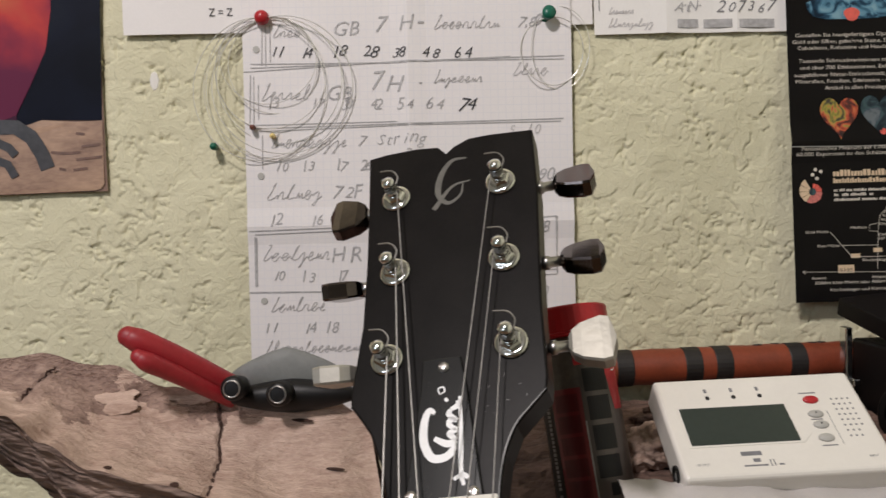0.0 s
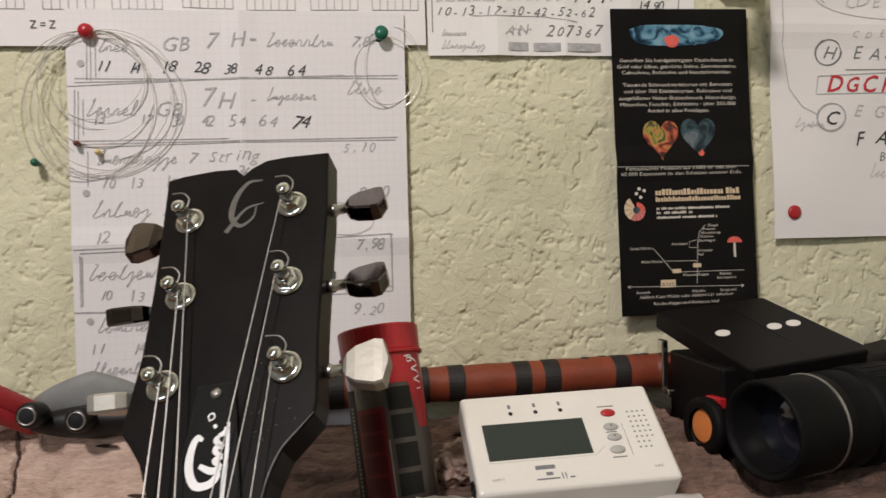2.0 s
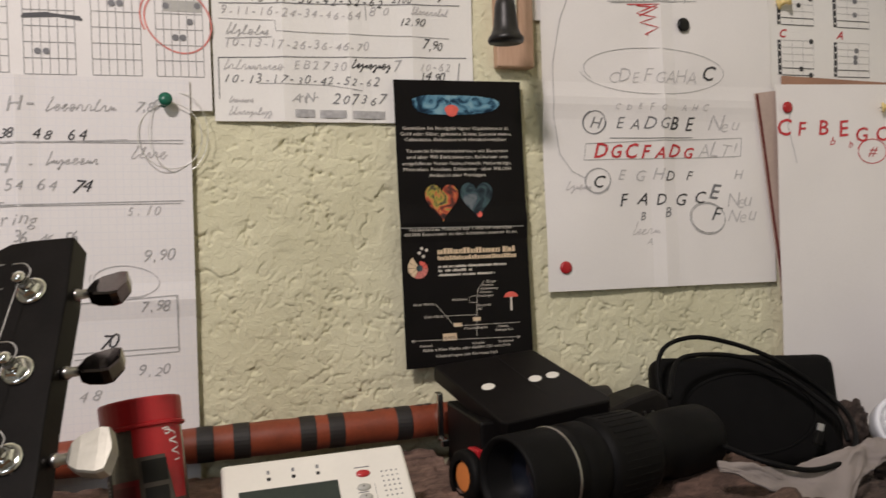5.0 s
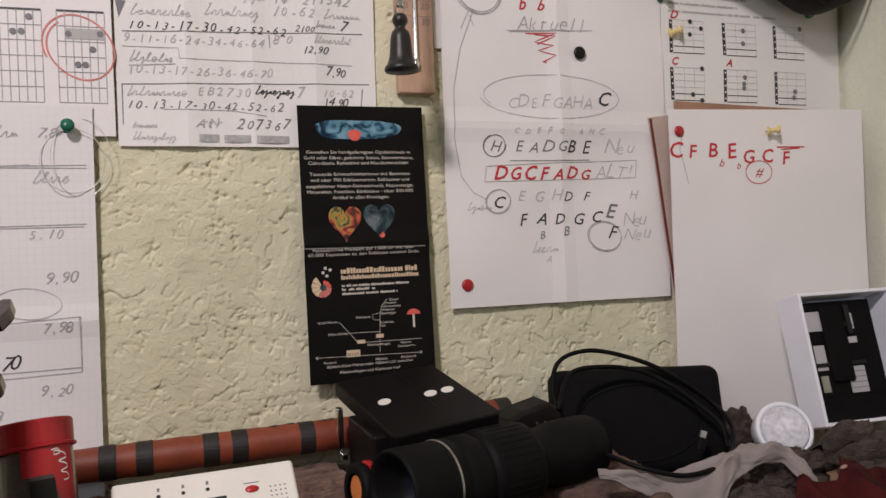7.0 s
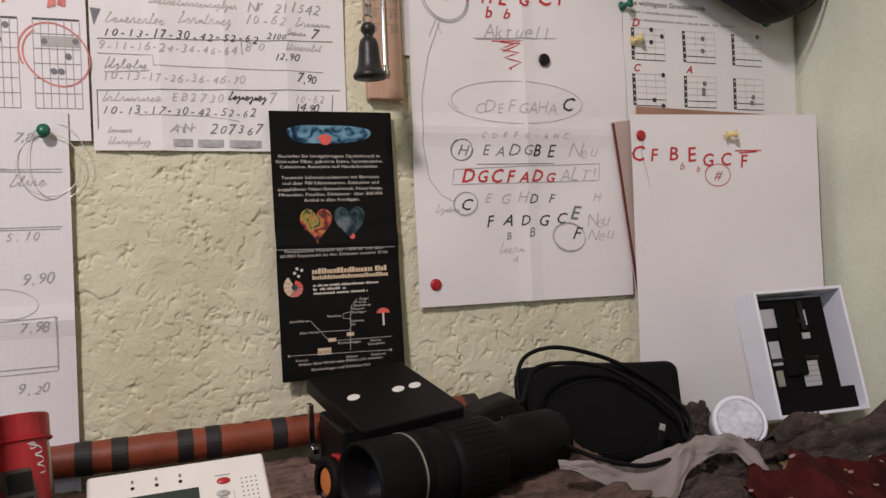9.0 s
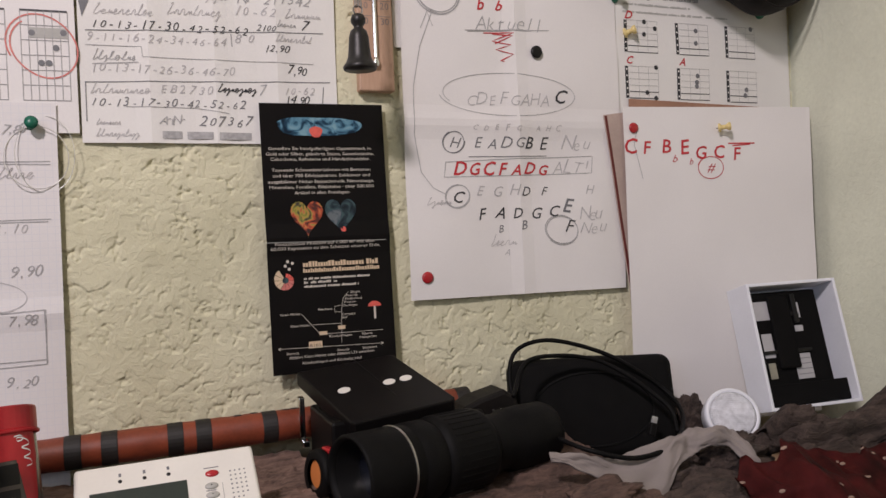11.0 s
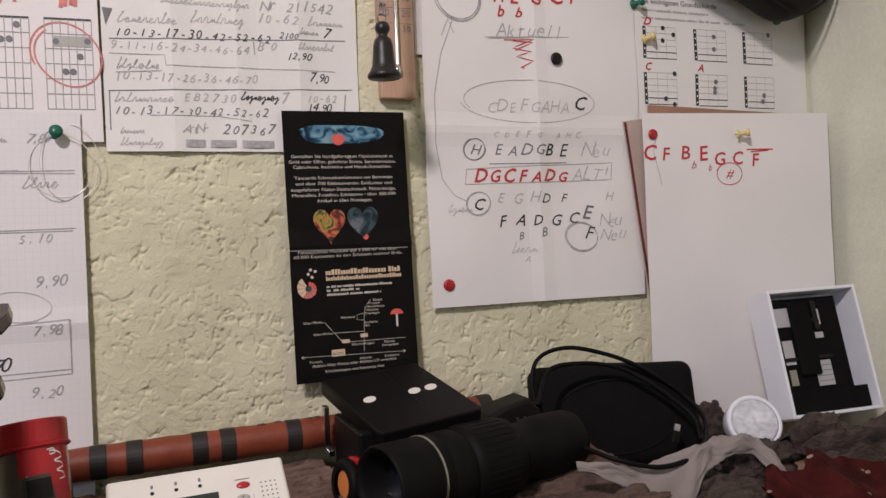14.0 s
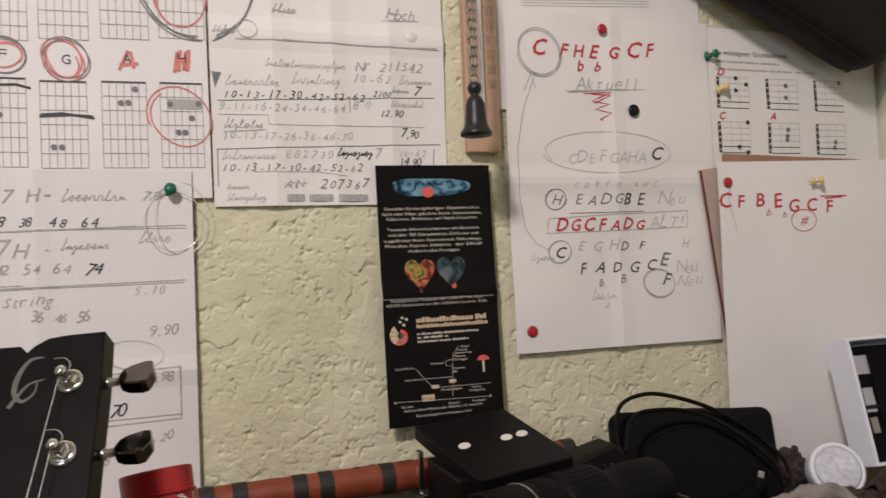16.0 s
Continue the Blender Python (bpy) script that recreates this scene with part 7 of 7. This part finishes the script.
lump("bark_piece", 0.142, -0.066, 0.879, 0.030, 0.016, 0.009, 3.3, M_BARK, "tan curled bark flake beside the red-lidded tube", turn=10)
lump("bark_piece", 0.106, -0.118, 0.876, 0.016, 0.013, 0.013, 5.1, M_DRIFT, "small pale knotty wood chip on the bark", turn=40)
lump("bark_piece", 0.420, -0.180, 0.864, 0.030, 0.018, 0.011, 1.7, M_BARK, "pinkish flaky bark piece in front of the cloth", turn=15)
lump("bark_piece", 0.504, -0.146, 0.851, 0.034, 0.018, 0.016, 8.2, M_ROOT, "grey weathered bark lump under the cloth", turn=20)
lump("bark_piece", 0.566, -0.135, 0.860, 0.034, 0.022, 0.018, 4.4, M_ROOT, "dark weathered bark lump in front of the round lamp", turn=15)
lump("bark_piece", 0.588, -0.052, 0.868, 0.020, 0.014, 0.026, 9.4, M_ROOT, "dark twisted bark knob behind the round lamp", turn=30)


def root():
    r = thing("root_branch", pose(0, 0, 0), "dark grey twisted root lying across the shelf end", "root")
    for pts, rad in (([(0.5860, -0.1300, 0.866), (0.6060, -0.1440, 0.8760), (0.6260, -0.1500, 0.8740), (0.6600, -0.1480, 0.8690), (0.6980, -0.1420, 0.8720), (0.7500, -0.1300, 0.8840)], (0.008, 0.012, 0.013, 0.012, 0.014, 0.016)),
                     ([(0.5920, -0.1400, 0.8750), (0.6040, -0.1480, 0.8885), (0.6160, -0.1540, 0.8900), (0.6300, -0.1560, 0.8820)], (0.007, 0.0080, 0.007, 0.005)),
                     ([(0.5980, -0.1560, 0.8640), (0.6300, -0.1580, 0.8680), (0.6700, -0.1560, 0.8660), (0.7400, -0.1500, 0.8700)], (0.006, 0.008, 0.007, 0.009)),
                     ([(0.6200, -0.1600, 0.8560), (0.6700, -0.1580, 0.8520), (0.7400, -0.1500, 0.8600)], (0.011, 0.014, 0.017))):
        c = spline(pts, 28)
        rs = [rad[min(len(rad) - 1, int(i / 28))] + (rad[min(len(rad) - 1, int(i / 28) + 1)] - rad[min(len(rad) - 1, int(i / 28))]) * (i / 28 % 1) for i in range(len(c))]
        bm = tube(c, rs, 40)
        for v in bm.verts:
            n = fbm(Vector((v.co.x * 26, v.co.y * 110, v.co.z * 110)), 5)
            v.co += Vector((0.2902, -0.5300, 0.8143)) * 0.0095 * n
        part("root_wood", bm, M_ROOT, r, smooth=True)
    return r


root()


# ---- cloths ----
def cloth(name, label, spine, width, drop, material, ripple, seed, n=70, m=22, thick=0.0009):
    c = thing(name, pose(0, 0, 0), label, "cloth")
    p = spline(spine, 12)
    bm = bmesh.new()
    grids = []
    for off in (0, thick):
        g = []
        for i in range(len(p)):
            s = i / (len(p) - 1)
            w = at(width, s)
            row = []
            for k in range(m + 1):
                t = k / m
                q = p[i] + Vector(drop) * w * t
                q.z += -0.010 * t * t * w / 0.03 + ripple * fbm(Vector((s * 9, t * 2.2, seed)), 3)
                q.y += ripple * 1.2 * fbm(Vector((s * 7, t * 1.7, seed + 5)), 3)
                row.append(bm.verts.new(q + Vector((0, off * 0.7, -off))))
            g.append(row)
        grids.append(g)
    a, b = grids
    L = len(p) - 1
    for i in range(L):
        for k in range(m):
            bm.faces.new((a[i][k], a[i][k + 1], a[i + 1][k + 1], a[i + 1][k]))
            bm.faces.new((b[i][k], b[i + 1][k], b[i + 1][k + 1], b[i][k + 1]))
        bm.faces.new((a[i][m], b[i][m], b[i + 1][m], a[i + 1][m]))
        bm.faces.new((a[i + 1][0], b[i + 1][0], b[i][0], a[i][0]))
    part("fabric", bm, material, c, smooth=True)
    return c


cloth("grey_cloth", "folded pale grey cotton cloth draped over bark", [(0.396, -0.150, 0.891), (0.430, -0.150, 0.884), (0.462, -0.150, 0.882), (0.498, -0.148, 0.889), (0.520, -0.148, 0.892), (0.545, -0.150, 0.889), (0.560, -0.155, 0.880)],
      [(0, 0.005), (0.18, 0.013), (0.38, 0.030), (0.52, 0.013), (0.8, 0.011), (0.92, 0.022), (1, 0.024)], (0.04, -0.66, -0.70), M_GREY_CLOTH, 0.0035, 1.5)
cloth("white_tissue", "crumpled white tissue lying under the tuner", [(0.076, -0.172, 0.8790), (0.110, -0.172, 0.8775), (0.160, -0.172, 0.873), (0.215, -0.168, 0.871)], [(0, 0.02), (0.4, 0.045), (1, 0.04)], (0.02, -0.98, -0.10), M_WHITE_CLOTH, 0.0020, 4.5)
brocade = cloth("red_brocade_cloth", "dark red brocade cloth with small cream flowers", [(0.5150, -0.2000, 0.8690), (0.5420, -0.1950, 0.8800), (0.5769, -0.1870, 0.8830), (0.6234, -0.1850, 0.8740), (0.6792, -0.1770, 0.8740), (0.7331, -0.1670, 0.8760)],
                [(0, 0.03), (0.3, 0.085), (1, 0.10)], (0.0, -0.88, -0.35), M_RED_CLOTH, 0.0115, 7.7)
M_TAN_THREAD = mat("tan_thread", (0.30, 0.20, 0.155), 0.8, vary=0.3, scale=300)
fab = brocade.children[0].data
rng = random.Random(12)
count = len(fab.vertices) // 2
for i in range(44):
    v = fab.vertices[rng.randrange(count)]
    part("woven_flower", lathe([(1.0, 0.0), (0.6, 0.0004), (0.05, 0.0005)], 6, to(v.normal if v.normal.z > 0 else -v.normal, v.co + Vector((0, -0.0004, 0.0006)), (1, 0, 0)) @ Matrix.Diagonal((rng.uniform(0.0018, 0.0030), rng.uniform(0.0010, 0.0017), 1, 1))), M_TAN_THREAD, brocade)


# ---- pouch, cable, lamp, small box, pliers ----
px, pz = Vector((0.949, -0.314, 0.0)), Vector((0.075, 0.245, 0.967)).normalized()
pz = (pz - px * pz.dot(px)).normalized()
pm = Matrix((px, pz, px.cross(pz))).transposed().to_4x4()
pm.translation = (0.4190, -0.0490, 0.8555)
pouch = thing("soft_case", pm, "black zipped soft case leaning against the wall", "case")
part("shell", boxed((0.0, 0.0, -0.030), (0.139, 0.084, 0.0), 0.010, None, 5), M_BLACK_CLOTH, pouch, smooth=True)
part("zip_band", tube([(0.006 + 0.127 * a, 0.004 + 0.076 * b, -0.0145 + 0.0155 * 0) for a, b in ((0, 0.1), (0, 0.9), (0.05, 1.03), (0.5, 1.06), (0.95, 1.03), (1, 0.9), (1, 0.1))], 0.0014, 6), M_BLACK_PLASTIC, pouch)
part("pressed_ring", tube([(0.068 + 0.050 * math.cos(a), 0.040 + 0.030 * math.sin(a), 0.0004) for a in [2 * math.pi * i / 40 for i in range(40)]], 0.0010, 5, True), M_BLACK_RUBBER, pouch)
cable = thing("usb_cable", pose(0, 0, 0), "thin black looped cable with a small metal plug", "cable")
part("cord", tube(spline([(0.452, -0.085, 0.874), (0.420, -0.070, 0.895), (0.4131, -0.058, 0.9202), (0.4217, -0.050, 0.9450), (0.4470, -0.050, 0.9530), (0.4782, -0.055, 0.9470), (0.5097, -0.066, 0.9330), (0.5440, -0.078, 0.9070), (0.5409, -0.1050, 0.8916),
                          (0.5023, -0.1450, 0.8823), (0.4610, -0.1580, 0.8800), (0.4298, -0.1500, 0.8871), (0.4177, -0.1250, 0.8919)], 10), 0.0018, 8), M_BLACK_RUBBER, cable, smooth=True)
plug_m = to((0.35, 0.1, 0.9), (0.5170, -0.1000, 0.8866), (1, 0, 0))
part("plug_body", boxed((-0.003, -0.002, -0.010), (0.003, 0.002, 0.0), 0.0008, plug_m), M_BLACK_PLASTIC, cable)
part("plug_tip", boxed((-0.0022, -0.0012, 0.0), (0.0022, 0.0012, 0.0052), 0.0003, plug_m), M_BRIGHT_METAL, cable, "bright metal plug tip")
part("cord", tube(spline([(0.3952, -0.1, 0.9208), (0.4208, -0.072, 0.9402), (0.4569, -0.064, 0.9413), (0.4868, -0.068, 0.9354), (0.5063, -0.078, 0.9239), (0.5226, -0.088, 0.9096), (0.5338, -0.1, 0.8952), (0.5305, -0.112, 0.8803)], 10), 0.0018, 8), M_BLACK_RUBBER, cable, smooth=True)

lamp_m = to((-0.33, -0.84, 0.43), (0.5885, -0.1080, 0.8865), (0, 0, 1))
puck = thing("push_light", lamp_m @ Matrix.Scale(0.79, 4), "round white plastic push light with ribbed clear lens", "lamp")
part("housing", lathe([(0.0210, -0.0260), (0.0250, -0.0250), (0.0272, -0.0200), (0.0284, -0.0060), (0.0282, -0.0015), (0.0270, 0.0), (0.0252, 0.0004), (0.0240, -0.0008)], 44), M_COOL_WHITE, puck, smooth=True)
part("lens", lathe([(0.0240, -0.0006), (0.0200, 0.0004), (0.0120, 0.0007), (0.0005, 0.0008)], 40), M_LENS_WHITE, puck, "ribbed translucent white lens", smooth=True)
for i in range(-10, 11):
    d = 0.0021 * i
    h = math.sqrt(max(0.0, 0.0225 ** 2 - d * d))
    for flip in (0, 1):
        a, b = ((d, -h), (d, h)) if not flip else ((-h, d), (h, d))
        za, zc = 0.0006, 0.0013
        part("lens_rib", tube([(a[0], a[1], za), ((a[0] + b[0]) / 2, (a[1] + b[1]) / 2, zc), (b[0], b[1], za)], 0.00045, 4), M_LENS_WHITE, puck)


def phone_box():
    x = Vector((0.992, -0.115, 0.015)).normalized()
    y = Vector((0.050, 0.250, 0.967))
    y = (y - x * y.dot(x)).normalized()
    m = Matrix((x, y, x.cross(y))).transposed().to_4x4()
    m.translation = (0.6255, -0.1125, 0.8850)
    b = thing("white_carton_tray", m, "open white carton tray with black inner tray, leaning upright", "box")
    w, h, d, t = 0.0900, 0.1085, 0.030, 0.0028
    for lo, hi in (((0, 0, -d), (t, h, 0)), ((w - t, 0, -d), (w, h, 0)), ((t, h - t, -d), (w - t, h, 0)), ((t, 0, -d), (w - t, t, 0))):
        part("carton_side", boxed(lo, hi, 0.0006), M_COOL_WHITE, b)
    part("carton_back", boxed((t, t, -d), (w - t, h - t, -d + 0.002)), M_COOL_WHITE, b)
    part("inner_tray", boxed((t + 0.0005, t + 0.0005, -d + 0.002), (w - t - 0.012, h - t - 0.004, -0.011), 0.001), M_BLACK_CLOTH, b, "matt black moulded inner tray")
    # White card deep in the tray; its shade is put into the grey.
    card = mat("grey_shaded_card", (0.42, 0.41, 0.42), 0.7, vary=0.1, scale=60)
    k = h / 0.146
    part("inner_step", boxed((t + 0.0005, t + 0.0005, -0.0108), (w - t - 0.0005, 0.0215, -0.0088), 0.0008), M_BLACK_CLOTH, b)
    for x0, x1, y0, y1, mt in ((0.010, 0.025, 0.104, 0.126, card), (0.012, 0.022, 0.060, 0.088, card), (0.013, 0.020, 0.036, 0.054, M_DULL_STEEL),
                               (0.049, 0.055, 0.104, 0.122, card), (0.047, 0.055, 0.088, 0.095, card), (0.040, 0.056, 0.033, 0.062, card)):
        part("tray_cutout", boxed((x0, y0 * k, -0.0112), (x1, y1 * k, -0.0104)), mt, b)
    part("tray_core", boxed((0.023, 0.046 * k, -0.0105), (0.044, 0.132 * k, -0.0070), 0.002), M_BLACK_CLOTH, b)
    part("tray_clip", boxed((0.006, 0.112 * k, -0.0100), (0.027, 0.118 * k, -0.0080), 0.001, Matrix.Translation((0.0, 0.006, 0)) @ pose(0, 0, 0, 0, 0, -18)), M_BLACK_PLASTIC, b)
    part("tray_clip", boxed((0.046, 0.098 * k, -0.0100), (0.051, 0.132 * k, -0.0070), 0.001), M_BLACK_PLASTIC, b)
    part("tray_clip", boxed((0.010, 0.064 * k, -0.0103), (0.058, 0.068 * k, -0.0085), 0.0006), M_BLACK_PLASTIC, b)
    for v in (0.038, 0.044, 0.050, 0.056):
        part("print_bar", boxed((0.041, v * k, -0.0103), (0.056, v * k + 0.0006, -0.0102)), M_GREY_INK, b)
    return b


phone_box()

pliers = thing("pliers", pose(0, 0, 0), "pliers with red rubber-sleeved handles lying on driftwood", "pliers")
for pts, rad in (([(-0.1530, -0.140, 0.9470), (-0.1470, -0.139, 0.9438), (-0.130, -0.131, 0.9328), (-0.1050, -0.115, 0.9140)], (0.0050, 0.0062, 0.0060, 0.0052)),
                 ([(-0.1465, -0.146, 0.9380), (-0.1420, -0.145, 0.9348), (-0.131, -0.136, 0.9268), (-0.1090, -0.118, 0.9095)], (0.0036, 0.0048, 0.0046, 0.0040))):
    c = spline(pts, 10)
    rs = [rad[min(3, i // 10)] + (rad[min(3, i // 10 + 1)] - rad[min(3, i // 10)]) * (i % 10) / 10 for i in range(len(c))]
    d = (c[0] - c[1]).normalized() * rs[0]
    c = [c[0] + d * 1.0, c[0] + d * 0.92, c[0] + d * 0.7, c[0] + d * 0.4] + c
    part("handle_grip", tube(c, [rs[0] * k for k in (0.12, 0.4, 0.72, 0.93)] + rs, 16), M_RED_RUBBER, pliers, smooth=True)

splitter = thing("jack_splitter", pose(-0.0780, -0.1200, 0.9115), "black headphone splitter with two metal-rimmed sockets under a clear hood", "adapter")
bm = bmesh.new()
bmesh.ops.create_icosphere(bm, subdivisions=4, radius=1)
for v in bm.verts:
    c = v.co
    v.co = Vector((0.0350 * c.x, 0.0075 * c.y, 0.0088 * c.z * (1 - 0.25 * abs(c.x))))
part("body", bm, M_BLACK_PLASTIC, splitter, smooth=True)
bm = bmesh.new()
bmesh.ops.create_icosphere(bm, subdivisions=4, radius=1)
for v in bm.verts:
    c = v.co
    v.co = Vector((-0.004 + 0.029 * c.x, 0.008 + 0.005 * c.y, 0.0095 + 0.0145 * c.z * (1 - 0.45 * abs(c.x))))
part("hood", bm, mat("grey_smoky_plastic", (0.19, 0.195, 0.185), 0.6, vary=0.2, scale=40), splitter, "grey smoky plastic hood", smooth=True)
for sx, sz in ((-0.0259, 0.0065), (-0.0036, 0.0030)):
    part("collar", lathe([(0.0056, 0.0), (0.0062, 0.004), (0.0062, 0.010), (0.0050, 0.0112), (0.0046, 0.0113)], 24, to((-0.12, -1, 0.1), (sx, -0.005, sz), (1, 0, 0))), M_BLACK_PLASTIC, splitter, smooth=True)
    part("socket_ring", lathe([(0.0037, 0.0080), (0.0037, 0.0117), (0.0040, 0.0121), (0.0044, 0.0119), (0.0046, 0.0106)], 24, to((-0.12, -1, 0.1), (sx, -0.005, sz), (1, 0, 0)), False), M_DULL_STEEL, splitter, "bright metal socket ring", smooth=True)
    part("socket_hole", lathe([(0.0037, 0.0098), (0.0037, 0.0102)], 20, to((-0.12, -1, 0.1), (sx, -0.005, sz), (1, 0, 0))), M_BLACK_RUBBER, splitter)


# ---- small black case behind the monocular ----
case = thing("small_case", pose(0.005, 0, -0.003), "small black leather case with steel clasps behind the monocular", "case")
part("case_body", prism([(0.3521, 0.862), (0.3521, 0.9075), (0.3606, 0.9155), (0.3727, 0.9203), (0.3934, 0.9251), (0.4017, 0.9195), (0.4058, 0.9053), (0.4058, 0.862)][::-1], 0.050, 0.080, 0.003), mat("worn_black_leather", (0.0085, 0.0068, 0.006), 0.6, vary=0.5, scale=70, bump=0.5, fine=600, spec=0.2), case)
case.children[0].data.transform(pose(0, 0, 0, 90))
part("clasp", boxed((-0.0007, -0.0008, -0.0030), (0.0007, 0.0008, 0.0030), 0.0003, pose(0.3826, -0.0815, 0.9091, 0, -18)), M_DULL_STEEL, case, "bright steel clasp")
part("clasp", boxed((-0.0006, -0.0008, -0.0018), (0.0006, 0.0008, 0.0018), 0.0003, pose(0.3882, -0.0815, 0.9102, 0, 8)), M_DULL_STEEL, case, "bright steel clasp")
part("snap_button", lathe([(0.0052, 0.0), (0.0046, 0.0012), (0.0020, 0.0018), (0.0002, 0.0019)], 20, to((0, -0.8, 0.6), (0.3691, -0.0815, 0.9095), (1, 0, 0))), M_BLACK_PLASTIC, case, smooth=True)
